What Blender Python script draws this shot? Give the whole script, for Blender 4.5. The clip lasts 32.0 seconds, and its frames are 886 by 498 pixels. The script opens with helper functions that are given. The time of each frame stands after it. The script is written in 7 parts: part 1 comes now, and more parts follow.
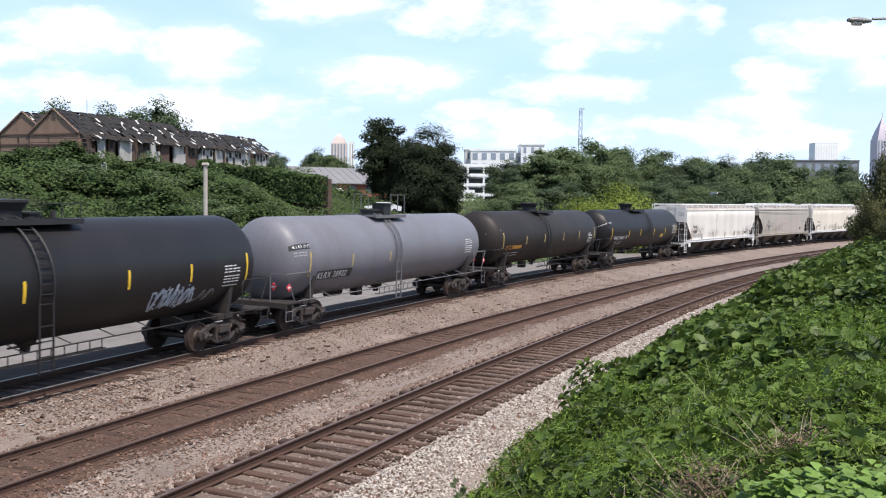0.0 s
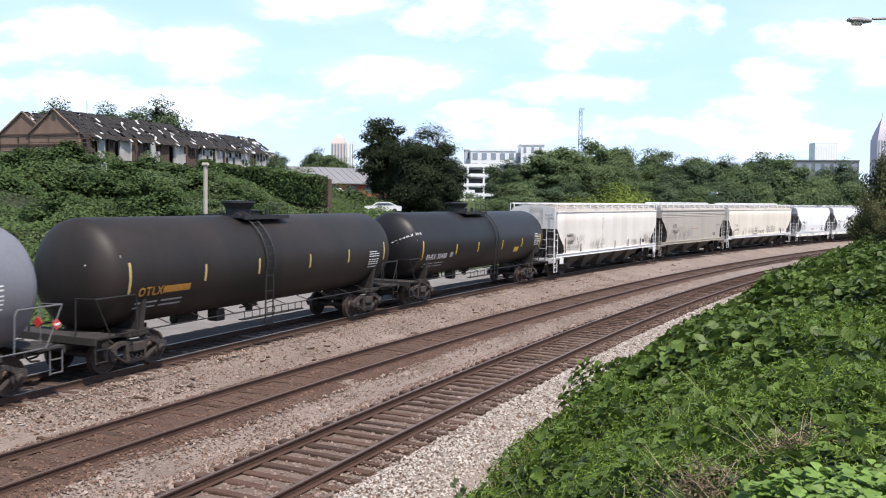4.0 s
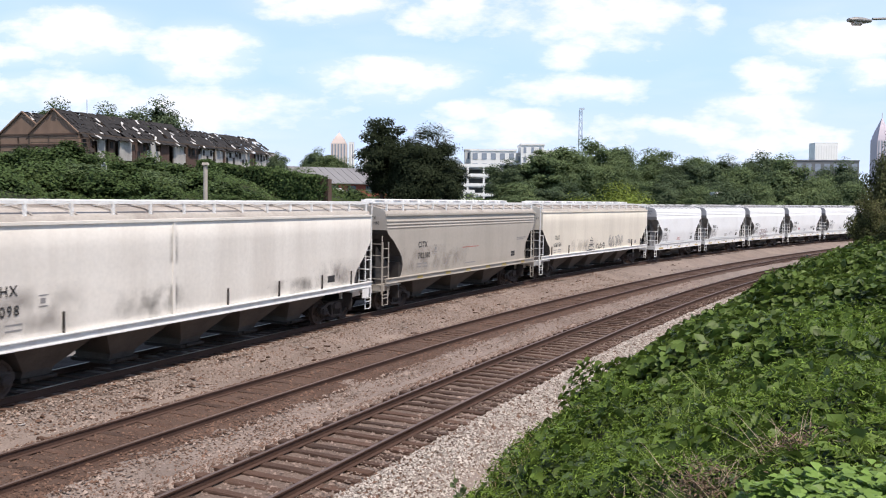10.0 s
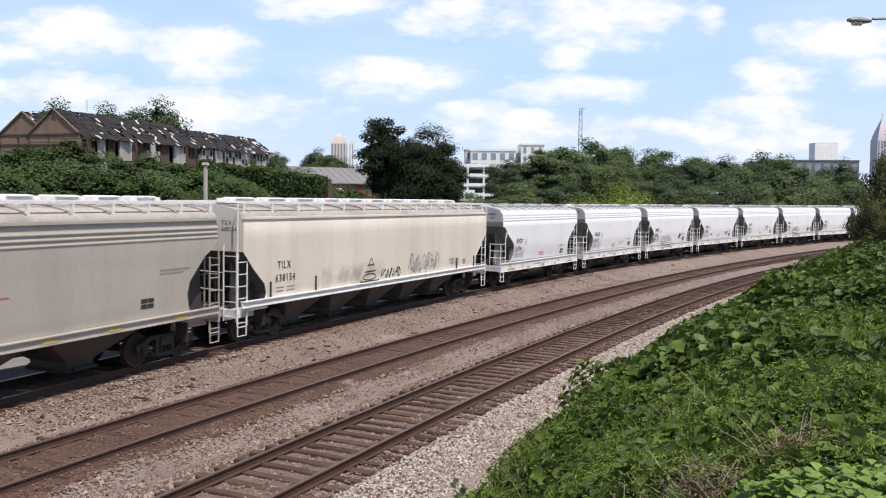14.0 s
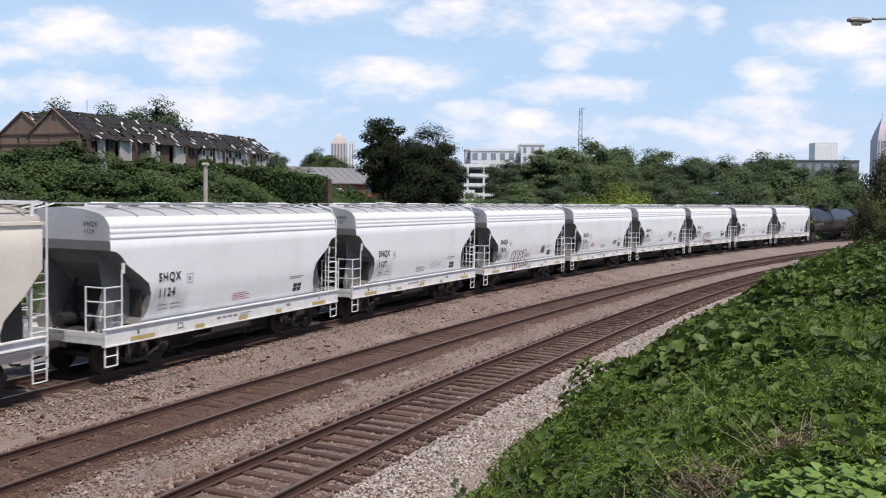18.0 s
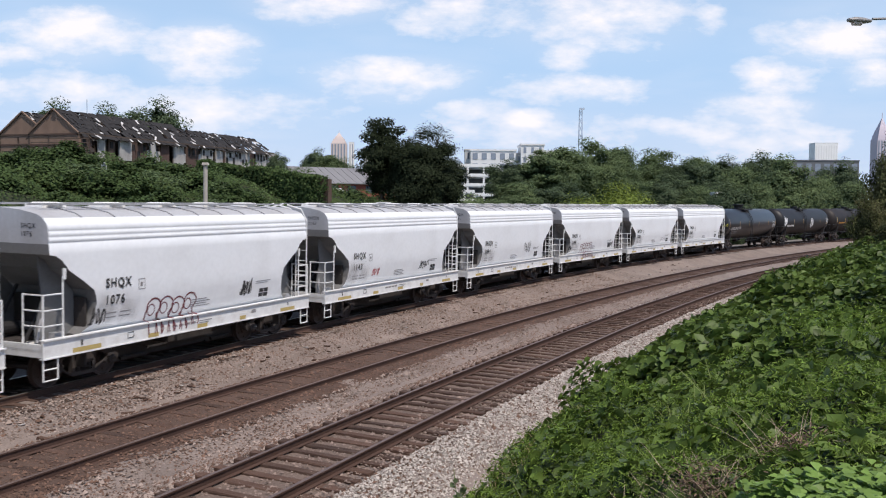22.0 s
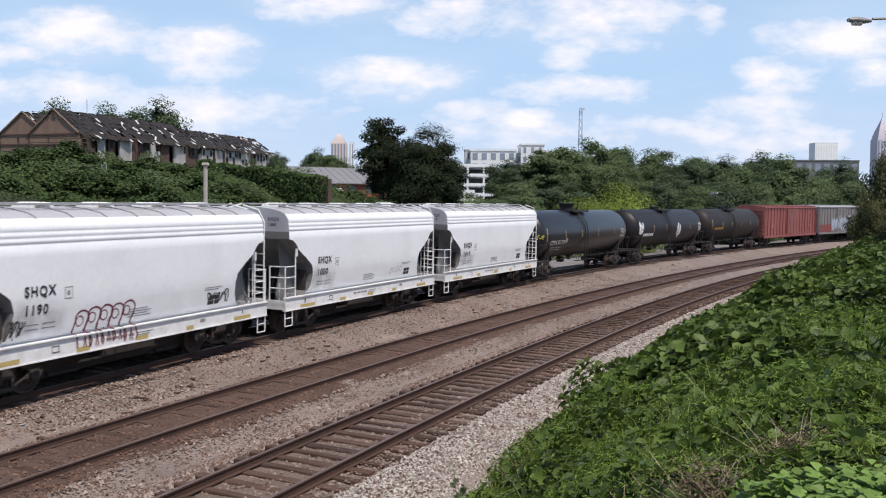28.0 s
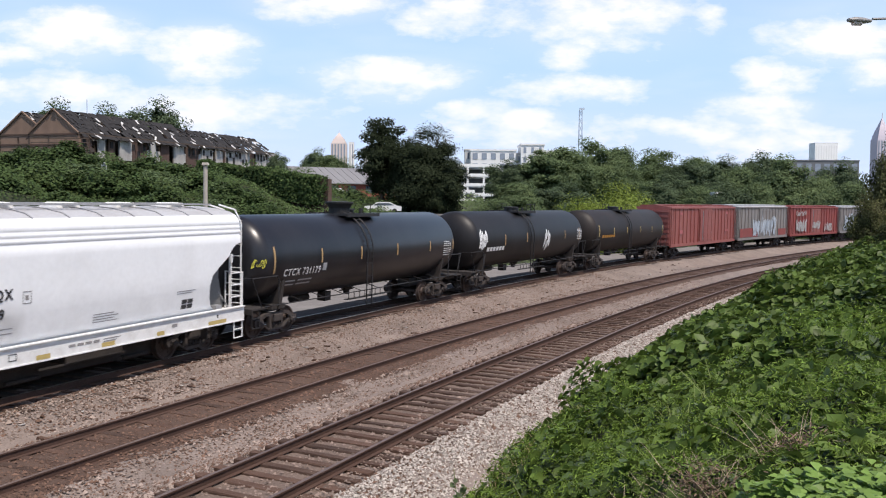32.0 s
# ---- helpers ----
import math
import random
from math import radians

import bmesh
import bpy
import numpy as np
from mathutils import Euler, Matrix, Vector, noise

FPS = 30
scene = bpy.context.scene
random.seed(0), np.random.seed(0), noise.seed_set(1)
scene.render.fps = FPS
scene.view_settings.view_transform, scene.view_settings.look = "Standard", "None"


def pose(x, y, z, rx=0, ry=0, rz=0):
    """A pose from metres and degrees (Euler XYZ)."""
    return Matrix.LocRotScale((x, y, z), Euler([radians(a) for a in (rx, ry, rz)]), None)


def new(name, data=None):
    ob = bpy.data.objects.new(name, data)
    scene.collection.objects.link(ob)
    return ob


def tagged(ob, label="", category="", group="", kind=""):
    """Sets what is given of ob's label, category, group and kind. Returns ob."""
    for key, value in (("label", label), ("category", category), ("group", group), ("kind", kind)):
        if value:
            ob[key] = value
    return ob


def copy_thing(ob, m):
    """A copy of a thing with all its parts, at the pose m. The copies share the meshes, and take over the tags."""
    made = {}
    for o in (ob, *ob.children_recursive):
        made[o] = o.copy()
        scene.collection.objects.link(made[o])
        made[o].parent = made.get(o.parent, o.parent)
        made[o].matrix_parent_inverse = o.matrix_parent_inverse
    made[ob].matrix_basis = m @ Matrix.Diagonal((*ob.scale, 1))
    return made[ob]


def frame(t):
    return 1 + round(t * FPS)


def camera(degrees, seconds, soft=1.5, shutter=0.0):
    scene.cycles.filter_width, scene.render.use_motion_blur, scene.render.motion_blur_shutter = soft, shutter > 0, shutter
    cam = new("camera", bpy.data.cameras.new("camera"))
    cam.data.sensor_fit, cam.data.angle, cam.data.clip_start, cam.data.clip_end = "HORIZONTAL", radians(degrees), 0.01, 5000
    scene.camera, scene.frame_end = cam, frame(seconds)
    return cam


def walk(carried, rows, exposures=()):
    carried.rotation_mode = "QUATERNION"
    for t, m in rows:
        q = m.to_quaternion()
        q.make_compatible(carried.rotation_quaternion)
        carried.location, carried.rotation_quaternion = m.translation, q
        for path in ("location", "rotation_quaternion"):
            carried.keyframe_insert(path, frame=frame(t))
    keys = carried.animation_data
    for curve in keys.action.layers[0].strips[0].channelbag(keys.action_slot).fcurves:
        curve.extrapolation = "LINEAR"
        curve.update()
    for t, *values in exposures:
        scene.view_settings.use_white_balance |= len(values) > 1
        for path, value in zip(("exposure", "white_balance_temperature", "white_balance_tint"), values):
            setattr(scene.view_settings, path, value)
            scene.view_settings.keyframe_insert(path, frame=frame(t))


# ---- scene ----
# The camera stands still on a bank beside the tracks.
cam = camera(53.34, 32.0, soft=1.1, shutter=0.25)
CAM_POSE = pose(0, 0, 4.52, 90 - 3.045, 0, 0) @ pose(0, 0, 0, 0, 0, 0.42)
walk(cam, [(0.0, CAM_POSE), (32.0, CAM_POSE)], exposures=[(0.0, 0.03, 6550, 10), (3.0, 0.12, 6550, 10), (6.0, 0.03, 6600, 10), (7.0, -0.03, 6600, 12), (9.0, -0.08, 6700, 12), (13.0, -0.18, 6800, 12), (17.0, -0.36, 6650, 12), (20.0, -0.41, 6550, 12), (25.0, -0.44, 6500, 12), (28.0, -0.41, 6550, 12), (30.0, -0.36, 6650, 12), (32.0, -0.22, 6650, 12)])

# ---- sky and sun ----
SUN_EL, SUN_AZ = radians(61), radians(143)     # high behind the camera, on its right
sun = new("sun", bpy.data.lights.new("sun", "SUN"))
sun.data.energy, sun.data.angle, sun.data.color = 5.0, radians(0.6), (1.0, 0.93, 0.84)
SUN_DIR = Vector((math.sin(SUN_AZ) * math.cos(SUN_EL), math.cos(SUN_AZ) * math.cos(SUN_EL), math.sin(SUN_EL)))
sun.matrix_world = Matrix.Translation((0, -20, 60)) @ (-SUN_DIR).to_track_quat("-Z", "Y").to_matrix().to_4x4()

# cumulus clouds: middle, half-width and half-height as tangents of the view angles, and density
CLOUDS = [(-.42, .19, .085, .026, 1), (-.49, .165, .06, .012, .8), (-.272, .172, .066, .027, 1), (-.135, .224, .09, .016, .9),
          (0, .215, .085, .018, .6), (-.06, .145, .095, .020, 1), (.138, .168, .034, .013, .8), (.16, .215, .14, .03, .7),
          (.295, .21, .022, .014, .7), (.094, .096, .042, .011, 1), (.036, .106, .046, .012, .9), (.14, .132, .085, .014, .6),
          (.26, .088, .032, .01, .7), (.36, .11, .064, .016, 1), (.375, .147, .047, .02, .8), (.44, .19, .085, .023, 1),
          (.48, .153, .038, .016, .9), (-.28, .11, .15, .02, .7), (-.44, .128, .09, .018, .7),
          (.35, .085, .12, .022, .55), (.10, .088, .13, .018, .5), (-.34, .092, .16, .018, .5)]


def build_world():
    w = bpy.data.worlds.new("sky")
    scene.world = w
    w.use_nodes = True
    n, l = w.node_tree.nodes, w.node_tree.links
    n.clear()

    def math_node(op, a, b=None, clamp=False):
        m = n.new("ShaderNodeMath")
        m.operation, m.use_clamp = op, clamp
        for i, v in enumerate((a, b)):
            if v is None:
                continue
            if isinstance(v, (int, float)):
                m.inputs[i].default_value = v
            else:
                l.new(v, m.inputs[i])
        return m.outputs[0]

    sky = n.new("ShaderNodeTexSky")
    sky.sky_type, sky.sun_disc = "NISHITA", False
    sky.sun_elevation, sky.sun_rotation = SUN_EL, SUN_AZ
    sky.air_density, sky.dust_density, sky.ozone_density = 1.0, 1.2, 1.5
    co = n.new("ShaderNodeTexCoord")
    sep = n.new("ShaderNodeSeparateXYZ")
    l.new(co.outputs["Generated"], sep.inputs[0])
    x, y, z = sep.outputs
    ysafe = math_node("MAXIMUM", y, 0.05)
    tx, tz = math_node("DIVIDE", x, ysafe), math_node("DIVIDE", z, ysafe)
    front = math_node("MULTIPLY", math_node("SUBTRACT", y, 0.3), 5.0, True)
    # wisps and cauliflower edges
    comb = n.new("ShaderNodeCombineXYZ")
    l.new(math_node("MULTIPLY", tx, 1.0), comb.inputs[0])
    l.new(math_node("MULTIPLY", tz, 2.2), comb.inputs[1])
    nz = n.new("ShaderNodeTexNoise")
    nz.inputs["Scale"].default_value, nz.inputs["Detail"].default_value, nz.inputs["Roughness"].default_value = 16, 9, 0.6
    l.new(comb.outputs[0], nz.inputs["Vector"])
    total = veil = None
    for cx, cz, rx, rz, dens in CLOUDS:
        a = math_node("DIVIDE", math_node("SUBTRACT", tx, cx), rx)
        b = math_node("DIVIDE", math_node("SUBTRACT", tz, cz), rz)
        b = math_node("MAXIMUM", b, math_node("MULTIPLY", b, 0.62))        # flat, softer bases
        v = math_node("SUBTRACT", 1.0, math_node("ADD", math_node("MULTIPLY", a, a), math_node("MULTIPLY", b, b)))
        wide = math_node("MULTIPLY", math_node("ADD", v, 1.1), 0.48 * dens, True)
        v = math_node("MULTIPLY", math_node("MAXIMUM", v, -3.0), dens)
        total = v if total is None else math_node("MAXIMUM", total, v)
        veil = wide if veil is None else math_node("MAXIMUM", veil, wide)
    edge = math_node("ADD", total, math_node("MULTIPLY", math_node("SUBTRACT", nz.outputs["Fac"], 0.5), 3.2))
    solid = math_node("MULTIPLY", math_node("ADD", edge, 0.10), 0.8, True)
    solid = math_node("MAXIMUM", solid, math_node("MULTIPLY", math_node("MULTIPLY", veil, veil), 0.34))
    solid = math_node("MULTIPLY", solid, front)
    # scattered clouds over the rest of the dome, haze towards the horizon
    up = math_node("ADD", math_node("MAXIMUM", z, 0.0), 0.12)
    comb2 = n.new("ShaderNodeCombineXYZ")
    l.new(math_node("DIVIDE", x, up), comb2.inputs[0])
    l.new(math_node("DIVIDE", y, up), comb2.inputs[1])
    nz2 = n.new("ShaderNodeTexNoise")
    nz2.inputs["Scale"].default_value, nz2.inputs["Detail"].default_value = 1.1, 8
    l.new(comb2.outputs[0], nz2.inputs["Vector"])
    thin = math_node("MULTIPLY", math_node("SUBTRACT", nz2.outputs["Fac"], 0.50), 3.0, True)
    thin = math_node("MULTIPLY", thin, 0.22)
    haze = math_node("MULTIPLY", math_node("SUBTRACT", 0.62, z), 2.2, True)
    haze = math_node("MULTIPLY", haze, 0.9)
    low = math_node("MULTIPLY", math_node("SUBTRACT", 0.13, z), 6.0, True)
    mask = math_node("MAXIMUM", math_node("MULTIPLY", solid, 0.95), thin)
    mix = n.new("ShaderNodeMix")
    mix.data_type = "RGBA"
    l.new(mask, mix.inputs["Factor"])
    tint = n.new("ShaderNodeMix")
    tint.data_type, tint.blend_type = "RGBA", "MULTIPLY"
    tint.inputs["Factor"].default_value = 1.0
    l.new(sky.outputs[0], tint.inputs["A"])
    tint.inputs["B"].default_value = (SKY_GAIN * 0.98, SKY_GAIN * 0.97, SKY_GAIN * 1.07, 1)
    dim = n.new("ShaderNodeMix")
    dim.data_type = "RGBA"
    l.new(haze, dim.inputs["Factor"])
    l.new(tint.outputs["Result"], dim.inputs["A"])
    pale = n.new("ShaderNodeMix")
    pale.data_type = "RGBA"
    l.new(low, pale.inputs["Factor"])
    pale.inputs["A"].default_value, pale.inputs["B"].default_value = HAZE_BLUE, HAZE_WHITE
    l.new(pale.outputs["Result"], dim.inputs["B"])
    l.new(dim.outputs["Result"], mix.inputs["A"])
    mix.inputs["B"].default_value = CLOUD_WHITE
    bg = n.new("ShaderNodeBackground")
    bg.inputs["Strength"].default_value = 0.1
    l.new(mix.outputs["Result"], bg.inputs["Color"])
    out = n.new("ShaderNodeOutputWorld")
    l.new(bg.outputs[0], out.inputs["Surface"])


SKY_GAIN, CLOUD_WHITE, HAZE_BLUE, HAZE_WHITE = 1.4, (13.8, 13.4, 13.8, 1), (6.5, 9.4, 13.1, 1), (9.6, 10.8, 13.2, 1)
build_world()
# ---- materials ----
def material(name, colour, rough=0.8, metal=0.0, vary=0.25, scale=3.0, fine=30.0, bump=0.2, dirt=None, dirt_amount=0.0,
             dirt_scale=0.8, per_object=0.0, per_island=0.0, streak=False, spec=0.5, translucent=0.0):
    """A weathered surface: colour varied at two scales, optional dirt in patches or streaks, and fine relief."""
    m = bpy.data.materials.new(name)
    m.use_nodes = True
    n, l = m.node_tree.nodes, m.node_tree.links
    b = n["Principled BSDF"]
    co = n.new("ShaderNodeTexCoord")
    n1, n2 = n.new("ShaderNodeTexNoise"), n.new("ShaderNodeTexNoise")
    n1.inputs["Scale"].default_value, n1.inputs["Detail"].default_value = scale, 5
    n2.inputs["Scale"].default_value, n2.inputs["Detail"].default_value = fine, 4
    l.new(co.outputs["Object"], n1.inputs["Vector"])
    l.new(co.outputs["Object"], n2.inputs["Vector"])
    add = n.new("ShaderNodeMath")
    add.operation = "ADD"
    l.new(n1.outputs["Fac"], add.inputs[0])
    l.new(n2.outputs["Fac"], add.inputs[1])
    ramp = n.new("ShaderNodeMapRange")
    ramp.inputs["From Min"].default_value, ramp.inputs["From Max"].default_value = 0.6, 1.4
    ramp.inputs["To Min"].default_value, ramp.inputs["To Max"].default_value = 1 - vary, 1 + vary
    l.new(add.outputs[0], ramp.inputs["Value"])
    value = ramp.outputs[0]
    if per_object or per_island:
        src = n.new("ShaderNodeObjectInfo").outputs["Random"] if per_object else n.new("ShaderNodeNewGeometry").outputs["Random Per Island"]
        r = n.new("ShaderNodeMapRange")
        k = per_object or per_island
        r.inputs["To Min"].default_value, r.inputs["To Max"].default_value = 1 - k, 1 + k
        l.new(src, r.inputs["Value"])
        mul = n.new("ShaderNodeMath")
        mul.operation = "MULTIPLY"
        l.new(value, mul.inputs[0])
        l.new(r.outputs[0], mul.inputs[1])
        value = mul.outputs[0]
    hsv = n.new("ShaderNodeHueSaturation")
    hsv.inputs["Color"].default_value = (*colour, 1)
    l.new(value, hsv.inputs["Value"])
    col = hsv.outputs[0]
    if dirt_amount:
        d = n.new("ShaderNodeTexNoise")
        d.inputs["Detail"].default_value, d.inputs["Roughness"].default_value = 7, 0.65
        d.inputs["Scale"].default_value = dirt_scale
        mp = n.new("ShaderNodeMapping")
        if streak:
            mp.inputs["Scale"].default_value = (1, 1, 0.12)
        l.new(co.outputs["Object"], mp.inputs["Vector"])
        l.new(mp.outputs[0], d.inputs["Vector"])
        dr = n.new("ShaderNodeMapRange")
        dr.inputs["From Min"].default_value, dr.inputs["From Max"].default_value = 0.45, 0.75
        dr.inputs["To Max"].default_value = dirt_amount
        l.new(d.outputs["Fac"], dr.inputs["Value"])
        mix = n.new("ShaderNodeMix")
        mix.data_type = "RGBA"
        l.new(dr.outputs[0], mix.inputs["Factor"])
        l.new(col, mix.inputs["A"])
        mix.inputs["B"].default_value = (*dirt, 1)
        col = mix.outputs["Result"]
    l.new(col, b.inputs["Base Color"])
    b.inputs["Roughness"].default_value, b.inputs["Metallic"].default_value = rough, metal
    b.inputs["Specular IOR Level"].default_value = spec
    if bump:
        bp = n.new("ShaderNodeBump")
        bp.inputs["Strength"].default_value, bp.inputs["Distance"].default_value = bump, 0.02
        l.new(n2.outputs["Fac"], bp.inputs["Height"])
        l.new(bp.outputs[0], b.inputs["Normal"])
    if translucent:
        tr = n.new("ShaderNodeBsdfTranslucent")
        l.new(col, tr.inputs["Color"])
        ms = n.new("ShaderNodeMixShader")
        ms.inputs[0].default_value = translucent
        l.new(b.outputs[0], ms.inputs[1])
        l.new(tr.outputs[0], ms.inputs[2])
        l.new(ms.outputs[0], n["Material Output"].inputs["Surface"])
    return m


BALLAST = material("ballast", (0.225, 0.18, 0.155), 0.95, vary=0.35, scale=0.5, fine=22, bump=1.0, dirt=(0.14, 0.10, 0.08), dirt_amount=0.5, dirt_scale=0.35)
STONE = material("ballast stone", (0.255, 0.202, 0.172), 0.9, vary=0.2, scale=0.5, fine=40, bump=0.3, per_island=0.5, dirt=(0.17, 0.12, 0.10), dirt_amount=0.45, dirt_scale=0.4)
ROAD = material("gravel road", (0.205, 0.188, 0.176), 0.95, vary=0.25, scale=0.6, fine=30, bump=0.8, dirt=(0.12, 0.105, 0.09), dirt_amount=0.6)
SOIL = material("soil", (0.04, 0.05, 0.02), 1.0, vary=0.4, scale=0.8, fine=12, bump=0.8, dirt=(0.035, 0.052, 0.015), dirt_amount=0.8, dirt_scale=0.3)
RAIL = material("rusty rail", (0.085, 0.048, 0.036), 0.75, 0.3, vary=0.25, scale=2, fine=40, bump=0.2)
RAIL_BRIGHT = material("polished rail head", (0.42, 0.39, 0.36), 0.42, 0.9, vary=0.1, scale=1, fine=20, bump=0.02)
RAILTOP = material("worn rail head", (0.21, 0.15, 0.125), 0.5, 0.6, vary=0.2, scale=1, fine=20, bump=0.05)
TIE = material("weathered tie", (0.080, 0.044, 0.030), 0.95, vary=0.35, scale=3, fine=50, bump=0.8, per_object=0.35, dirt=(0.14, 0.10, 0.08), dirt_amount=0.3, dirt_scale=4)
LEAF = material("kudzu leaf", (0.094, 0.146, 0.033), 0.5, vary=0.3, scale=0.5, fine=6, bump=0.0, per_island=0.42, dirt=(0.13, 0.18, 0.028), dirt_amount=0.5, dirt_scale=0.5, spec=0.25, translucent=0.25)
LEAF_LIGHT = material("young leaf", (0.19, 0.30, 0.07), 0.5, vary=0.2, scale=2, fine=12, bump=0.0, per_island=0.25, spec=0.3, translucent=0.3)
# LEAF_DARK and LEAF_MID carry the far trees' haze as a paler, greyer colour
LEAF_DARK = material("haze-paled dark leaf", (0.094, 0.132, 0.070), 0.65, vary=0.25, scale=0.3, fine=4, bump=0.0, per_island=0.3, spec=0.15, translucent=0.3)
LEAF_MID = material("haze-paled broad leaf", (0.134, 0.186, 0.088), 0.7, vary=0.25, scale=0.2, fine=3, bump=0.0, per_island=0.3, dirt=(0.17, 0.20, 0.075), dirt_amount=0.5, dirt_scale=0.1, spec=0.12, translucent=0.35)
LEAF_YELLOW = material("bright leaf", (0.165, 0.25, 0.043), 0.55, vary=0.3, scale=0.3, fine=3, bump=0.0, per_island=0.4, spec=0.2, translucent=0.25)
DRY_GRASS = material("dry grass blade", (0.30, 0.235, 0.12), 0.7, vary=0.2, scale=1, fine=8, bump=0.0, per_island=0.4, dirt=(0.16, 0.19, 0.06), dirt_amount=0.5, dirt_scale=1.5, translucent=0.2)
DEAD_LEAF = material("dead brown leaf", (0.16, 0.11, 0.075), 0.9, vary=0.3, scale=2, fine=10, bump=0.0, per_island=0.5)
GRASS = material("grass blade", (0.17, 0.22, 0.06), 0.6, vary=0.2, scale=1, fine=8, bump=0.0, per_island=0.45, dirt=(0.20, 0.18, 0.08), dirt_amount=0.4, dirt_scale=1.2, translucent=0.25)
TWIG = material("dead stem", (0.30, 0.24, 0.17), 0.9, vary=0.2, per_island=0.4)
BARK = material("bark", (0.085, 0.065, 0.05), 0.95, vary=0.35, scale=2, fine=25, bump=0.8)
OAK_LEAF = material("dark oak leaf", (0.025, 0.034, 0.017), 0.75, vary=0.25, scale=0.4, fine=4, bump=0.0, per_island=0.3, spec=0.08, translucent=0.08)
HILL_LEAF = material("hill creeper leaf", (0.055, 0.088, 0.030), 0.7, vary=0.35, scale=0.15, fine=2, bump=0.0, per_island=0.45, dirt=(0.082, 0.112, 0.036), dirt_amount=0.6, dirt_scale=0.12, spec=0.12, translucent=0.15)
PALE_STONE = material("pale ballast stone", (0.41, 0.375, 0.338), 0.9, vary=0.2, scale=0.5, fine=40, bump=0.3, per_island=0.5, dirt=(0.17, 0.13, 0.11), dirt_amount=0.4, dirt_scale=0.5)
SIDE_LEAF = material("yellowing leaf", (0.085, 0.095, 0.036), 0.6, vary=0.3, scale=0.6, fine=4, bump=0.0, per_island=0.6, dirt=(0.20, 0.16, 0.07), dirt_amount=0.5, dirt_scale=0.5, spec=0.2, translucent=0.25)
BUSH_LEAF = material("sunlit bush leaf", (0.20, 0.26, 0.05), 0.6, vary=0.3, scale=0.3, fine=3, bump=0.0, per_island=0.35, spec=0.15, translucent=0.3)
# ---- plan of the railway: three tracks on a long bend ----
STEP = 0.5
TRACKS = {  # x, y, heading, curvature per 100 m and its change; ends of the changing stretch; rail height; superelevation
    "near": (-2.807, 14.842, 1.1340, 0.235, 0.339, 0.0, -30, 60, -0.05, 0.03),
    "middle": (-7.264, 16.430, 1.1450, 0.329, -0.094, 0.0, -30, 120, -0.25, 0.04),
    "far": (-10.458, 20.661, 1.1915, 0.395, -0.206, 0.272, -40, 150, 0.0, 0.02)}


class Bend:
    def __init__(self, x, y, th, k0, k1, k2, lo, hi, z, cant):
        self.z, self.cant = z, cant
        self.s = np.arange(-330, 460, STEP)
        sc = np.clip(self.s, lo, hi)
        k = (k0 + k1 * sc / 100 + k2 * sc ** 2 / 2e4) / 100
        i0 = int(np.searchsorted(self.s, 0))
        h = -np.concatenate([[0], np.cumsum((k[1:] + k[:-1]) / 2 * STEP)])
        self.h = th + h - h[i0]
        dx, dy = np.cos(self.h), np.sin(self.h)
        cx = np.concatenate([[0], np.cumsum((dx[1:] + dx[:-1]) / 2 * STEP)])
        cy = np.concatenate([[0], np.cumsum((dy[1:] + dy[:-1]) / 2 * STEP)])
        self.x, self.y = x + cx - cx[i0], y + cy - cy[i0]

    def at(self, s, u=0.0):
        """The place u metres towards the camera's side of the centre line, and the heading."""
        x, y, h = (np.interp(s, self.s, v) for v in (self.x, self.y, self.h))
        return x + u * np.sin(h), y - u * np.cos(h), h

    def near(self, px, py):
        """Signed distance from the centre line (positive on the camera's side) and distance along it."""
        px, py = np.atleast_1d(px).astype(float), np.atleast_1d(py).astype(float)
        d, s = np.empty(len(px)), np.empty(len(px))
        cx, cy, ch, cs = self.x[::4], self.y[::4], self.h[::4], self.s[::4]
        for a in range(0, len(px), 4000):
            b = slice(a, a + 4000)
            q = (px[b, None] - cx) ** 2 + (py[b, None] - cy) ** 2
            i = q.argmin(1)
            ex, ey = px[b] - cx[i], py[b] - cy[i]
            d[b] = ex * np.sin(ch[i]) - ey * np.cos(ch[i])
            s[b] = cs[i] + ex * np.cos(ch[i]) + ey * np.sin(ch[i])
        return d, s


BEND = {k: Bend(*v) for k, v in TRACKS.items()}


def smooth(a, b, v):
    t = np.clip((v - a) / (b - a), 0, 1)
    return t * t * (3 - 2 * t)


def lumps(x, y, size, seed=0.0):
    """Cheap rolling unevenness, about -1 to 1."""
    x, y = x / size, y / size
    return (np.sin(x * 1.7 + 1.3 * np.sin(y * 1.1 + seed)) + np.sin(y * 1.9 + 1.7 * np.sin(x * 0.9 + seed * 2)) + np.sin((x + y) * 3.1 + seed) * 0.5) / 2.5


def ballast_z(x, y):
    z = np.full(np.shape(x), -0.62)
    for b in BEND.values():
        d, _ = b.near(x, y)
        z = np.maximum(z, b.z - (0.235 if b.z == -0.05 else 0.185) - np.maximum(0, np.abs(d) - 1.45) * 0.3)
    return z


BANK_U = np.array([-50, 3.2, 3.9, 4.6, 5.3, 6.1, 7.0, 8.7, 12, 30, 120, 5000.])
BANK_Z = np.array([-1.0, -0.75, 0.10, 0.80, 1.36, 1.82, 2.2, 2.6, 3.3, 4.0, 6.0, 8.0])


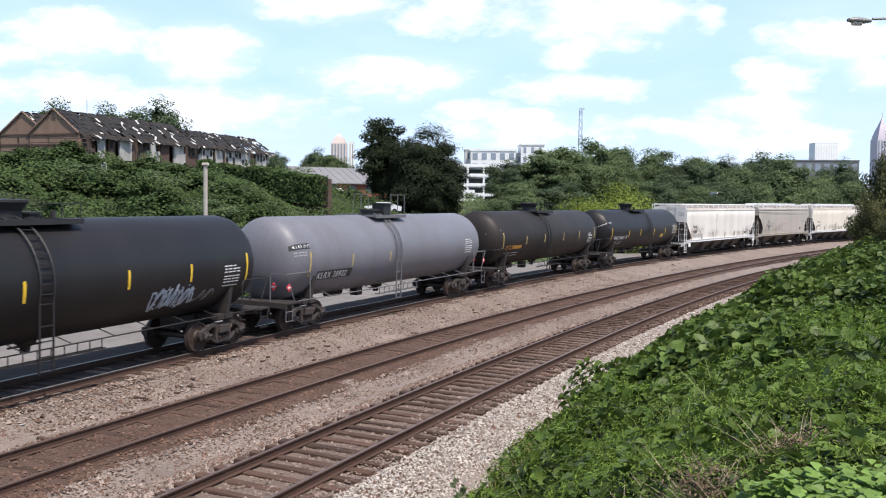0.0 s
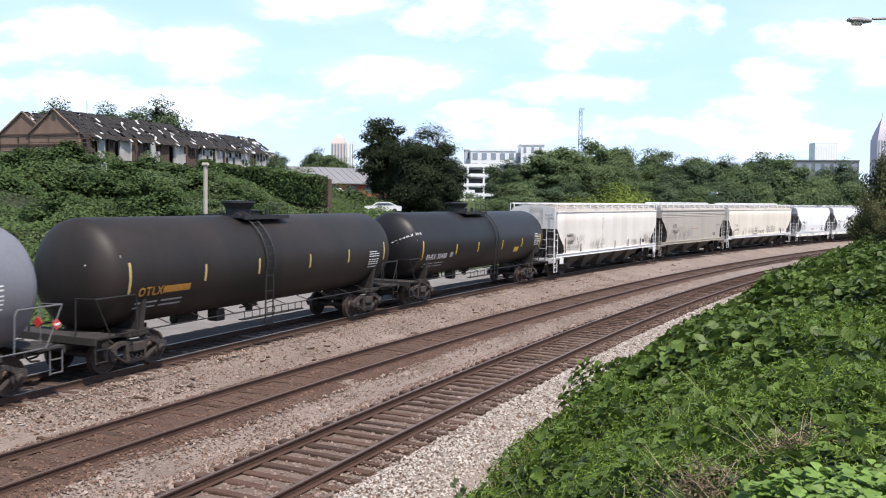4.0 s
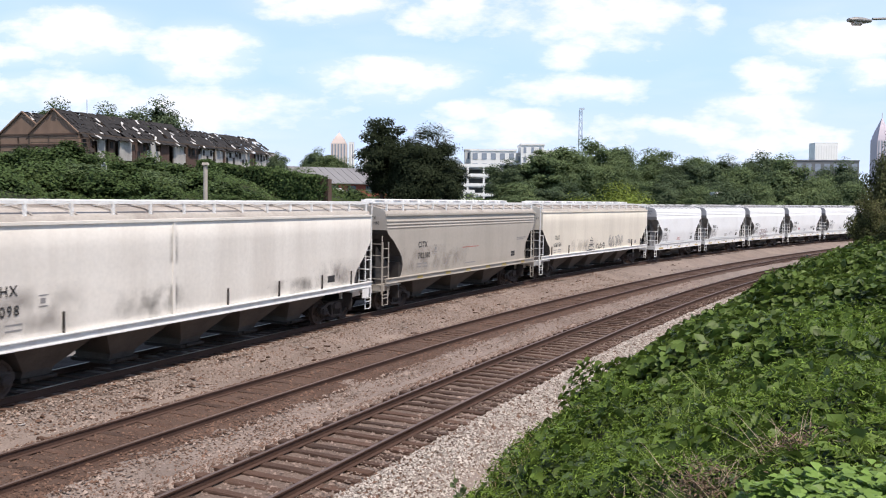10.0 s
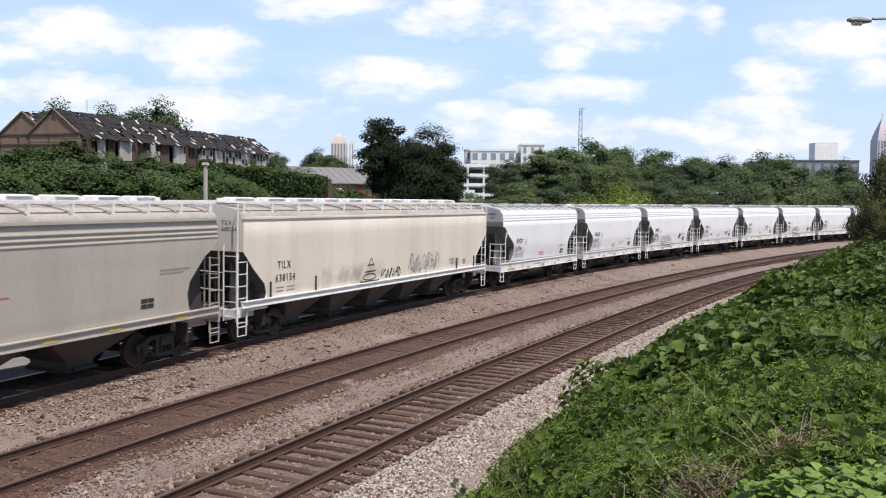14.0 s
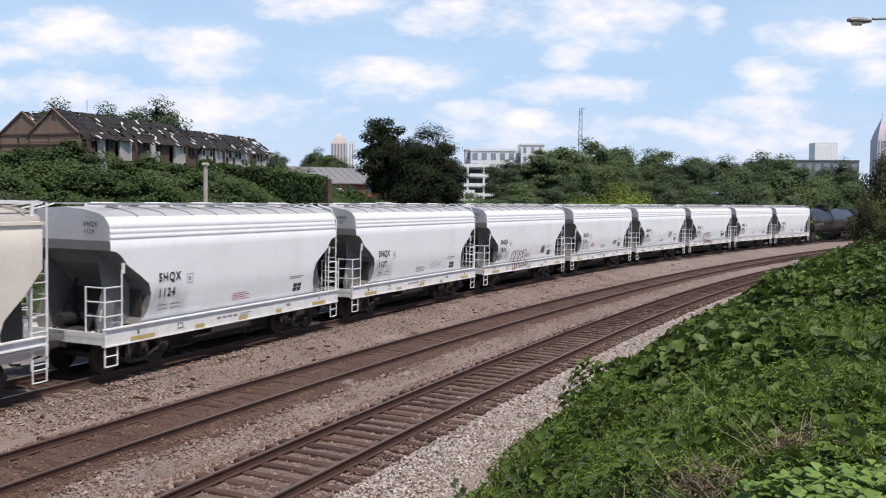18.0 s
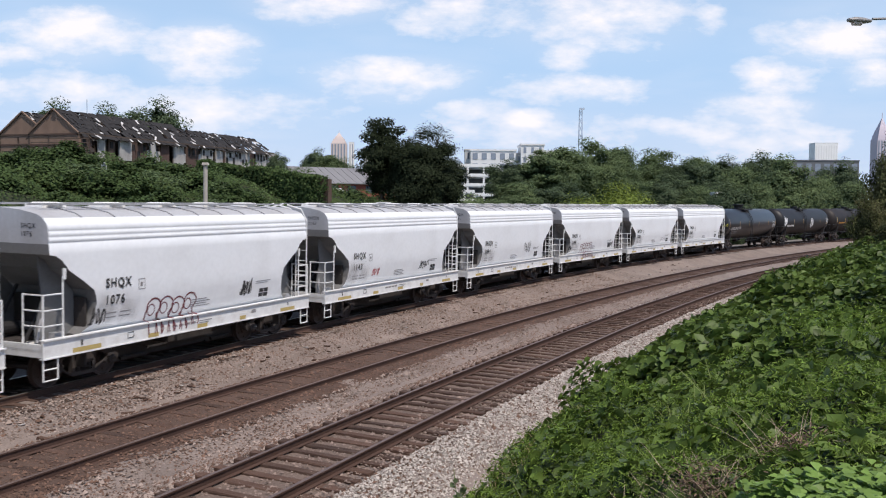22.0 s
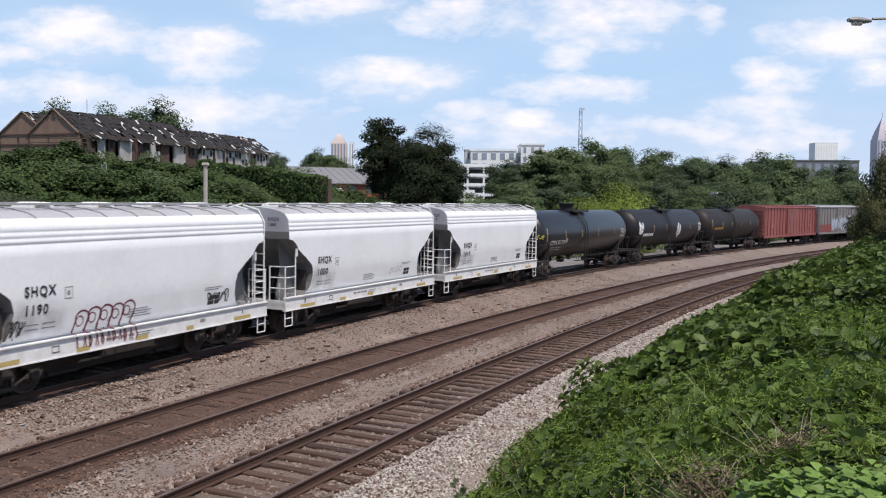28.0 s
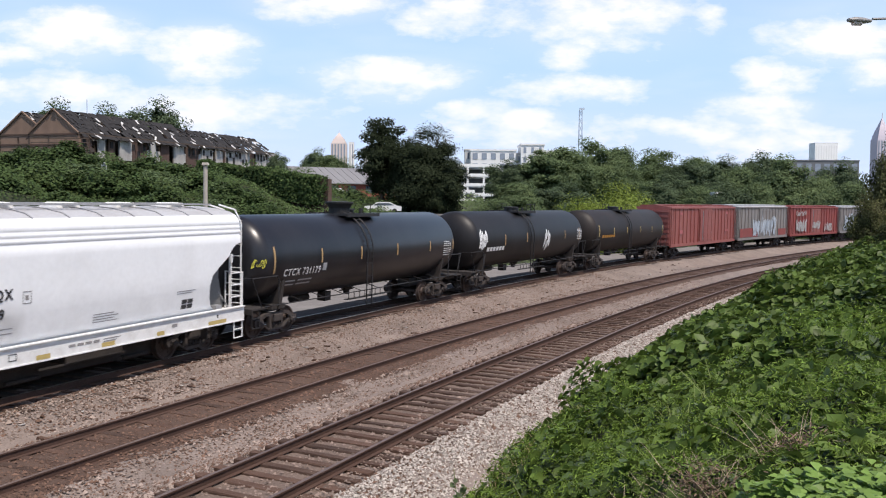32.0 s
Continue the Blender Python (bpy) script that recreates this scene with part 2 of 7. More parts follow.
def ground_z(x, y):
    x, y = np.atleast_1d(x).astype(float), np.atleast_1d(y).astype(float)
    d1, s1 = BEND["near"].near(x, y)
    d3, s3 = BEND["far"].near(x, y)
    away = -d3
    z = np.full(len(x), -0.9)
    # the bank on the camera's side, covered with creepers
    u = d1 - 0.75 * smooth(3, -7, s1) - 0.3 * smooth(4, 14, s1)
    bank = np.interp(u, BANK_U, BANK_Z) + lumps(x, y, 2.2, 1) * 0.18 * smooth(4, 6, u)
    z = np.where(d1 > 3.0, bank, z)
    # beyond the service road the ground climbs to the town, on one side to a hill with a mill
    town = -0.9 + 5.4 * smooth(9.5, 60, away) + 6.0 * smooth(200, 900, away)
    hill = 3.1 * smooth(13, 62, away) * smooth(-8, -22, x + 0.05 * (y - 100)) * smooth(330, 240, y)
    far = town + hill + lumps(x, y, 9, 3) * 0.35 * smooth(11, 30, away)
    return np.where(away > 9.0, far, z)


def mesh_object(name, verts, faces, mat, parent=None, smooth_shade=False):
    me = bpy.data.meshes.new(name)
    me.from_pydata(verts if isinstance(verts, list) else verts.tolist(), [], faces if isinstance(faces, list) else faces.tolist())
    for mt in (mat if isinstance(mat, (list, tuple)) else [mat]):
        me.materials.append(mt)
    if smooth_shade:
        me.shade_smooth()
    ob = new(name, me)
    if parent:
        ob.parent = parent
    return ob


def grid_faces(nu, nv):
    i = np.arange(nu - 1)[:, None] * nv + np.arange(nv - 1)[None]
    i = i.ravel()
    return np.stack([i, i + nv, i + nv + 1, i + 1], 1)


def axis(lo, hi, fine_lo, fine_hi, fine, grow=1.25):
    a = list(np.arange(fine_lo, fine_hi, fine))
    d, v = fine, a[-1]
    while v < hi:
        d *= grow
        v += d
        a.append(v)
    d, v = fine, a[0]
    while v > lo:
        d *= grow
        v -= d
        a.insert(0, v)
    return np.array(a)


# ---- ground, ballast, road ----
gx, gy = axis(-4500, 4500, -70, 90, 0.9), axis(-4500, 4800, -8, 170, 0.9)
GX, GY = np.meshgrid(gx, gy, indexing="ij")
gz = ground_z(GX.ravel(), GY.ravel())
ground = mesh_object("ground", np.stack([GX.ravel(), GY.ravel(), gz], 1), grid_faces(len(gx), len(gy)), SOIL, smooth_shade=True)
tagged(ground, "earth with grass and creepers beside the railway", "ground", kind="structure")

ss = np.arange(-40, 200, 0.6)
ww = np.linspace(0, 1, 44)
ax_, ay_, _ = BEND["far"].at(ss, -3.4)
bx_, by_, _ = BEND["near"].at(ss + 2.6, 4.0)
PX = ax_[:, None] * (1 - ww) + bx_[:, None] * ww
PY = ay_[:, None] * (1 - ww) + by_[:, None] * ww
PZ = ballast_z(PX.ravel(), PY.ravel()) + lumps(PX.ravel(), PY.ravel(), 0.9, 2) * 0.02
ballast = mesh_object("ballast_bed", np.stack([PX.ravel(), PY.ravel(), PZ], 1), grid_faces(len(ss), len(ww)), BALLAST, smooth_shade=True)
tagged(ballast, "pale crushed-stone ballast bed with brown rust stains", "ballast", kind="structure")

ss = np.arange(-60, 240, 1.5)
ww = np.linspace(-3.3, -9.8, 9)
RX, RY, _ = BEND["far"].at(ss[:, None], ww[None])
road = mesh_object("road", np.stack([RX.ravel(), RY.ravel(), np.full(RX.size, -0.66) + lumps(RX.ravel(), RY.ravel(), 2, 5) * 0.03], 1), grid_faces(len(ss), len(ww)), ROAD, smooth_shade=True)
tagged(road, "light grey gravel service road beside the tracks", "road", kind="structure")


# ---- rails and ties ----
RAIL_PROFILE = [(-.068, -.17), (.068, -.17), (.068, -.158), (.012, -.14), (.010, -.045), (.035, -.034), (.036, -.006), (.028, 0), (-.028, 0), (-.036, -.006), (-.035, -.034), (-.010, -.045), (-.012, -.14), (-.068, -.158)]


def rail(bend, side, parent, lo, hi):
    z0 = bend.z + (bend.cant if side < 0 else 0.0)
    s = np.concatenate([np.arange(lo, 90, 1.0), np.arange(90, hi, 4.0)])
    v, f, n = [], [], len(RAIL_PROFILE)
    for a, b in RAIL_PROFILE:
        x, y, _ = bend.at(s, side * 0.7525 + a)
        v.append(np.stack([x, y, np.full(len(s), z0 + b)], 1))
    v = np.stack(v, 1).reshape(-1, 3)
    faces, mats = [], []
    for i in range(len(s) - 1):
        for j in range(n):
            k = (j + 1) % n
            faces.append((i * n + j, (i + 1) * n + j, (i + 1) * n + k, i * n + k))
            mats.append(1 if 6 <= j <= 8 else 0)
    ob = mesh_object("rail", v, faces, [RAIL, RAIL_BRIGHT if bend is BEND["far"] else RAILTOP], parent)
    ob.data.polygons.foreach_set("material_index", mats)
    return ob


def box_mesh(name, sx, sy, sz, bevel=0.0, mat=None):
    bm = bmesh.new()
    bmesh.ops.create_cube(bm, size=1)
    bmesh.ops.scale(bm, vec=(sx, sy, sz), verts=bm.verts)
    if bevel:
        bmesh.ops.bevel(bm, geom=bm.edges[:], offset=bevel, segments=1, affect="EDGES")
    me = bpy.data.meshes.new(name)
    bm.to_mesh(me)
    bm.free()
    if mat:
        me.materials.append(mat)
    return me


rng = np.random.default_rng(7)
TIE_MESHES = []
for k in range(5):
    me = box_mesh("tie", 2.6, 0.20, 0.17, 0.014, TIE)
    for v in me.vertices:
        v.co += Vector(rng.normal(0, 0.008, 3))
    TIE_MESHES.append(me)
BOX_V = np.array([(x, y, z) for x in (-.5, .5) for y in (-.5, .5) for z in (-.5, .5)])
BOX_F = np.array([(0, 1, 3, 2), (4, 6, 7, 5), (0, 4, 5, 1), (2, 3, 7, 6), (0, 2, 6, 4), (1, 5, 7, 3)])


def track(key, label, first, last, lo, hi):
    """Rails on ties; the ties between first and last are parts, the rest one mesh."""
    bend = BEND[key]
    base = new("railway_track")
    tagged(base, label, "railway track", group="railway tracks", kind="structure")
    for side in (-1, 1):
        rail(bend, side, base, lo, hi)
    vs, fs, s, k = [], [], lo, 0
    while s < hi:
        s += 0.5 + rng.normal(0, 0.02)
        x, y, h = bend.at(s, rng.normal(0, 0.03))
        z, turn = bend.z - 0.17 - 0.085 + bend.cant / 2 + rng.normal(0, 0.006), h - math.pi / 2 + rng.normal(0, 0.015)
        if first < s < last:
            ob = new("tie", TIE_MESHES[k % 5])
            ob.parent, ob.location, ob.rotation_euler = base, (x, y, z), (0, bend.cant / 1.5, turn)
        else:
            c, sn = math.cos(turn), math.sin(turn)
            p = BOX_V * (2.6, 0.20, 0.17)
            vs.append(np.stack([p[:, 0] * c - p[:, 1] * sn + x, p[:, 0] * sn + p[:, 1] * c + y, p[:, 2] + z], 1))
            fs.append(BOX_F + 8 * len(fs))
        k += 1
    if vs:
        tagged(mesh_object("ties", np.concatenate(vs), np.concatenate(fs), TIE, base), kind="stuff")
    return base


track("near", "rusty steel rails on exposed dark wooden ties", -9, 58, -40, 160)
track("middle", "rusty steel rails on ties sunk in brown-stained ballast", -11, 62, -60, 200)
track("far", "steel rails on wooden ties under the freight train", 500, 501, -120, 330)
# ---- building helpers ----
def part(name, bm, mat, parent, label="", smooth_shade=False):
    """Links a bmesh (or a ready mesh) as one mesh object under a thing or a part."""
    if isinstance(bm, bmesh.types.BMesh):
        me = bpy.data.meshes.new(name)
        bm.to_mesh(me)
        bm.free()
        for m in (mat if isinstance(mat, (list, tuple)) else [mat]):
            me.materials.append(m)
        if smooth_shade:
            me.shade_smooth()
    else:
        me = bm
    ob = new(name, me)
    ob.parent = parent
    if label:
        tagged(ob, label)
    return ob


def add_box(bm, c, size, rot=None, taper=1.0):
    """A box round c; taper narrows its top in x and y."""
    vs = []
    for x, y, z in BOX_V:
        k = taper if z > 0 else 1.0
        p = Vector((x * size[0] * k, y * size[1] * k, z * size[2]))
        vs.append(bm.verts.new((rot @ p if rot else p) + Vector(c)))
    for f in BOX_F:
        bm.faces.new([vs[i] for i in f])
    return vs


def add_rod(bm, pts, r, seg=6):
    """A round bar through the points."""
    pts = [Vector(p) for p in pts]
    rings = []
    for i, p in enumerate(pts):
        d = (pts[min(i + 1, len(pts) - 1)] - pts[max(i - 1, 0)]).normalized()
        a = d.orthogonal().normalized() if i == 0 else (rings_dir - d * rings_dir.dot(d)).normalized()
        rings_dir = a
        b = d.cross(a)
        rings.append([bm.verts.new(p + (a * math.cos(t) + b * math.sin(t)) * r) for t in (2 * math.pi * k / seg for k in range(seg))])
    for q, w in zip(rings, rings[1:]):
        for k in range(seg):
            bm.faces.new((q[k], q[(k + 1) % seg], w[(k + 1) % seg], w[k]))
    bm.faces.new(rings[0][::-1])
    bm.faces.new(rings[-1])


def add_lathe(bm, prof, axis_m, seg=24):
    """Turns (along, radius) pairs round the x axis of axis_m."""
    rings = []
    for a, r in prof:
        if r < 1e-5:
            rings.append([bm.verts.new(axis_m @ Vector((a, 0, 0)))])
        else:
            rings.append([bm.verts.new(axis_m @ Vector((a, r * math.cos(t), r * math.sin(t)))) for t in (2 * math.pi * k / seg for k in range(seg))])
    for q, w in zip(rings, rings[1:]):
        for k in range(seg):
            j = (k + 1) % seg
            if len(q) == 1:
                bm.faces.new((q[0], w[j], w[k]))
            elif len(w) == 1:
                bm.faces.new((q[k], q[j], w[0]))
            else:
                bm.faces.new((q[k], q[j], w[j], w[k]))
    bmesh.ops.recalc_face_normals(bm, faces=bm.faces)


def add_plate(bm, outline, depth_v):
    """Extrudes a closed outline of points by depth_v."""
    a = [bm.verts.new(p) for p in outline]
    b = [bm.verts.new(Vector(p) + Vector(depth_v)) for p in outline]
    bm.faces.new(a)
    bm.faces.new(b[::-1])
    for i in range(len(a)):
        j = (i + 1) % len(a)
        bm.faces.new((a[j], a[i], b[i], b[j]))


def ladder(name, parent, mat, foot, head, across, rungs, r=0.022):
    """Two stiles from foot to head, across apart, with rungs."""
    bm, foot, head, across = bmesh.new(), Vector(foot), Vector(head), Vector(across)
    add_rod(bm, [foot, head], r, 4)
    add_rod(bm, [foot + across, head + across], r, 4)
    for k in range(rungs):
        p = foot.lerp(head, (k + 0.3) / rungs)
        add_rod(bm, [p, p + across], r * 0.8, 4)
    return part(name, bm, mat, parent)


GLYPHS = {}


def letters(text, height, weight=0.012):
    """Vertices and faces of a line of text in the built-in font, its lower left corner at the origin."""
    key = (text, weight)
    if key not in GLYPHS:
        cu = bpy.data.curves.new("letters", "FONT")
        cu.body, cu.size, cu.offset, cu.resolution_u, cu.space_character = text, 1.0, weight, 3, 1.22
        ob = bpy.data.objects.new("letters", cu)
        scene.collection.objects.link(ob)
        bpy.context.view_layer.update()
        me = bpy.data.meshes.new_from_object(ob.evaluated_get(bpy.context.evaluated_depsgraph_get()))
        GLYPHS[key] = ([tuple(v.co) for v in me.vertices], [tuple(p.vertices) for p in me.polygons])
        bpy.data.objects.remove(ob)
        bpy.data.meshes.remove(me)
    vs, fs = GLYPHS[key]
    k = height / 0.72
    return [(x * k * .9, y * k) for x, y, _ in vs], fs


SINGLES = {"load_lines", "painted_tag", "reporting_mark", "lettering_bar", "small_stencils", "graffiti_fill", "upper_mark", "end_mark"}


def decal(name, parent, mat, surf, shapes, label=""):
    """Flat shapes, each (points, faces) in (x, v), laid on a surface given by surf(x, v, lift)."""
    if name in SINGLES and len(shapes) > 1:      # each line is a piece of its own
        for shape in shapes:
            decal(name, parent, mat, surf, [shape], label)
        return None
    vs, fs = [], []
    for pts, faces in shapes:
        o = len(vs)
        vs += [tuple(surf(x, v, {"dirt_film": 0.003, "reporting_mark": 0.016}.get(name, 0.007))) for x, v in pts]
        fs += [tuple(i + o for i in f) for f in faces]
    ob = mesh_object(name, vs, fs, mat, parent)
    return tagged(ob, label) if label else ob


def bar(x, v, w, h):
    n = max(1, int(h / 0.05))
    pts = [(x + a * w, v + k * h / n) for k in range(n + 1) for a in (0, 1)]
    return pts, [(2 * k, 2 * k + 1, 2 * k + 3, 2 * k + 2) for k in range(n)]


def shifted(shape, x, v):
    return [(a + x, b + v) for a, b in shape[0]], shape[1]


def stroke(pts, w):
    """A painted line of width w through points (x, v)."""
    out, fs = [], []
    for i, (x, v) in enumerate(pts):
        ax, av = pts[max(i - 1, 0)]
        bx, bv = pts[min(i + 1, len(pts) - 1)]
        dx, dv = bx - ax, bv - av
        n = math.hypot(dx, dv) or 1
        out += [(x - dv / n * w / 2, v + dx / n * w / 2), (x + dv / n * w / 2, v - dx / n * w / 2)]
    return out, [(2 * i, 2 * i + 1, 2 * i + 3, 2 * i + 2) for i in range(len(pts) - 1)]


def tag_strokes(x, v, w, h, n, seed, width=0.035):
    """A scribbled tag: n looping letter-like marks in a w by h field."""
    r = random.Random(seed)
    shapes = []
    for k in range(n):
        cx, a0, turn = x + (k + 0.5) * w / n, r.uniform(0, 6.28), r.choice((-1, 1)) * r.uniform(4, 7)
        rx, rv, cv = w / n * r.uniform(0.35, 0.6), h * r.uniform(0.3, 0.5), v + h * r.uniform(0.4, 0.6)
        pts = [(cx + rx * math.cos(a0 + turn * i / 12) + r.uniform(-.1, .1) * rx + (i / 12 - .5) * rx * .7, cv + rv * math.sin((a0 + turn * i / 12) * 1.3)) for i in range(13)]
        shapes.append(stroke(pts, width))
        if r.random() < 0.6:
            shapes.append(stroke([(cx - rx * .3, v + r.uniform(0, .2) * h), (cx + rx * .3, v + h * r.uniform(.7, 1.1))], width))
    return shapes


def bubble_letters(x, v, w, h, n, seed, width=.045):
    """Tall swollen outline letters that lean on one another, each with a loop inside."""
    r = random.Random(seed)
    shapes = []

    def dense(pts, wide):
        out = []
        for (ax, av), (bx, bv) in zip(pts, pts[1:]):
            m = max(1, int(math.hypot(bx - ax, bv - av) / .04))
            out += [(ax + (bx - ax) * q / m, av + (bv - av) * q / m) for q in range(m)]
        return stroke(out + [pts[-1]], wide)

    for k in range(n):
        x0, x1 = x + k * w / n - .03, x + (k + 1) * w / n + .04
        c, half = (x0 + x1) / 2, (x1 - x0) / 2
        top, low = v + h * r.uniform(.88, 1.0), v + h * r.uniform(0, .12)
        mid = low + (top - low) * r.uniform(.42, .55)
        shapes.append(dense([(x0, low), (x0 - .03, mid), (x0 + .02, top - half)] + [(c - half * math.cos(a), top - half + half * math.sin(a)) for a in (q * math.pi / 8 for q in range(1, 8))]
                             + [(x1 - .02, top - half), (c + half * .45, mid), (x1, low + .12), (x1 - .05, low)], width))
        shapes.append(dense([(c - half * .35 + half * .5 * math.cos(a), top - half * 1.1 + half * .55 * math.sin(a)) for a in (q * math.pi / 5 for q in range(11))], width * .7))
        shapes.append(dense([(c - .04, low), (c, low + (mid - low) * .7), (c + .05, low)], width * .7))
    return shapes


# ---- paints and metals of the train ----
BLACK = material("black tank paint", (0.014, 0.0128, 0.0135), 0.48, spec=0.36, vary=0.25, scale=0.6, fine=14, bump=0.02, dirt=(0.034, 0.030, 0.029), dirt_amount=0.45, dirt_scale=0.7, streak=True)
BLACK_RUST = material("rust-stained black paint", (0.020, 0.017, 0.016), 0.55, spec=0.32, vary=0.3, scale=0.6, fine=14, bump=0.02, dirt=(0.055, 0.038, 0.031), dirt_amount=0.5, dirt_scale=0.6, streak=True)
BLACK_GLOSS = material("glossy black paint", (0.013, 0.013, 0.016), 0.32, spec=0.5, vary=0.25, scale=0.6, fine=14, bump=0.02, dirt=(0.04, 0.038, 0.04), dirt_amount=0.4, dirt_scale=0.8, streak=True)
GREY_TANK = material("blue-grey tank paint", (0.175, 0.175, 0.20), 0.5, vary=0.12, scale=0.5, fine=12, bump=0.04, dirt=(0.12, 0.11, 0.11), dirt_amount=0.5, dirt_scale=0.8, streak=True)
CREAM = material("dirty cream paint", (0.78, 0.74, 0.68), 0.6, vary=0.08, scale=0.5, fine=10, bump=0.03, dirt=(0.36, 0.30, 0.25), dirt_amount=0.35, dirt_scale=0.6, streak=True)
GRIMY_ROOF = material("grimy hopper roof", (0.46, 0.42, 0.38), 0.8, vary=0.2, scale=0.6, fine=12, bump=0.05, dirt=(0.13, 0.10, 0.085), dirt_amount=0.8, dirt_scale=0.6)
IVORY = material("ivory paint", (0.76, 0.70, 0.60), 0.6, vary=0.07, scale=0.5, fine=10, bump=0.03, dirt=(0.45, 0.40, 0.34), dirt_amount=0.45, dirt_scale=0.7, streak=True)
BEIGE = material("grey-beige paint", (0.45, 0.41, 0.36), 0.6, vary=0.08, scale=0.5, fine=10, bump=0.03, dirt=(0.30, 0.265, 0.23), dirt_amount=0.5, dirt_scale=0.7, streak=True)
# the shade under the cut-away hopper ends is put into this colour
SLOPE_SHADE = material("shade-dark slope sheet", (0.045, 0.040, 0.038), 0.7, vary=0.2, scale=0.8, fine=12, bump=0.04)
WHITE = material("white hopper paint", (0.85, 0.86, 0.87), 0.45, vary=0.05, scale=0.5, fine=8, bump=0.02, dirt=(0.60, 0.59, 0.58), dirt_amount=0.3, dirt_scale=0.6)
WHITE_TRIM = material("white trim paint", (0.80, 0.80, 0.79), 0.5, vary=0.08, scale=2, fine=20, bump=0.04, dirt=(0.4, 0.36, 0.32), dirt_amount=0.4, dirt_scale=3)
ROOF_GREY = material("galvanised roof", (0.50, 0.50, 0.51), 0.55, 0.1, vary=0.15, scale=0.8, fine=15, bump=0.05, dirt=(0.26, 0.24, 0.22), dirt_amount=0.5)
SLOPE_GREY = material("grey slope sheet", (0.18, 0.178, 0.176), 0.6, vary=0.15, scale=0.8, fine=12, bump=0.04, dirt=(0.10, 0.09, 0.085), dirt_amount=0.6)
END_GREY = material("grey end paint", (0.48, 0.48, 0.495), 0.6, vary=0.1, scale=0.7, fine=12, bump=0.03, dirt=(0.22, 0.20, 0.19), dirt_amount=0.4, streak=True)
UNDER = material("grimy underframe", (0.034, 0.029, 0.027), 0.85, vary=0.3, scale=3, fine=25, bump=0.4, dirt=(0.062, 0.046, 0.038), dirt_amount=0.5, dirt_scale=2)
TRUCK = material("cast truck steel", (0.050, 0.042, 0.040), 0.8, 0.1, vary=0.3, scale=4, fine=30, bump=0.4, dirt=(0.09, 0.066, 0.053), dirt_amount=0.5, dirt_scale=3)
BAY = material("dusty outlet bay", (0.105, 0.090, 0.080), 0.85, vary=0.25, scale=1.2, fine=18, bump=0.2, dirt=(0.05, 0.042, 0.038), dirt_amount=0.7, dirt_scale=0.9, streak=True)
WHEEL = material("rusty wheel steel", (0.07, 0.05, 0.043), 0.65, 0.3, vary=0.3, scale=4, fine=30, bump=0.2)
DARK_BAR = material("dark painted bar", (0.020, 0.019, 0.020), 0.6, vary=0.2, scale=4, fine=20, bump=0.1)
DULL_BAR = material("dull grey bar", (0.13, 0.13, 0.14), 0.6, vary=0.2, scale=4, fine=20, bump=0.1)
GREY_BAR = material("grey painted bar", (0.30, 0.30, 0.31), 0.6, vary=0.2, scale=4, fine=20, bump=0.1)
YELLOW = material("yellow reflective strip", (0.75, 0.50, 0.04), 0.4, vary=0.15, scale=5, fine=30, bump=0.0)
OLD_YELLOW = material("aged yellow strip", (0.50, 0.38, 0.14), 0.6, vary=0.2, scale=5, fine=30, bump=0.0)
TAN_STRIP = material("faded orange strip", (0.42, 0.27, 0.12), 0.5, vary=0.15, scale=5, bump=0.0)
INK_WHITE = material("white lettering", (0.75, 0.75, 0.74), 0.6, vary=0.1, scale=9, bump=0.0)
INK_GREY = material("faded grey lettering", (0.38, 0.38, 0.38), 0.7, vary=0.2, scale=9, bump=0.0)
INK_BLACK = material("black lettering", (0.03, 0.03, 0.032), 0.6, vary=0.15, scale=9, bump=0.0)
INK_DIM = material("faded dark lettering", (0.26, 0.25, 0.25), 0.7, vary=0.2, scale=9, bump=0.0)
INK_GHOST = material("scrubbed grey paint", (0.52, 0.52, 0.53), 0.7, vary=0.2, scale=5, bump=0.0)
INK_ORANGE = material("faded orange lettering", (0.42, 0.20, 0.03), 0.7, vary=0.3, scale=7, bump=0.0)
INK_RED = material("red lettering", (0.50, 0.14, 0.12), 0.7, vary=0.2, scale=9, bump=0.0)
INK_WINE = material("dark red outline paint", (0.17, 0.045, 0.055), 0.7, vary=0.2, scale=6, bump=0.0)
INK_PINK = material("dull red spray paint", (0.42, 0.13, 0.14), 0.7, vary=0.2, scale=6, bump=0.0)
SPRAY_YELLOW = material("yellow spray paint", (0.62, 0.60, 0.08), 0.7, vary=0.2, scale=6, bump=0.0)
SPRAY_PALE = material("pale blue spray paint", (0.42, 0.48, 0.55), 0.7, vary=0.25, scale=4, bump=0.0)
RED_BOX = material("red boxcar paint", (0.25, 0.072, 0.062), 0.6, vary=0.15, scale=0.7, fine=12, bump=0.05, dirt=(0.34, 0.16, 0.14), dirt_amount=0.5, dirt_scale=0.8, streak=True)
RED_DARK = material("dark red boxcar paint", (0.24, 0.05, 0.045), 0.65, vary=0.2, scale=0.7, fine=12, bump=0.05, dirt=(0.14, 0.06, 0.05), dirt_amount=0.6, dirt_scale=0.8, streak=True)
GREY_BOX = material("grey boxcar paint", (0.21, 0.20, 0.195), 0.6, vary=0.2, scale=0.7, fine=12, bump=0.05, dirt=(0.17, 0.13, 0.11), dirt_amount=0.6, dirt_scale=0.9, streak=True)
RUST_RED = material("rusty red post", (0.22, 0.07, 0.05), 0.7, vary=0.2, scale=6, bump=0.1)
PLACARD_RED = material("red placard", (0.6, 0.05, 0.06), 0.5, vary=0.1, scale=5, bump=0.0)


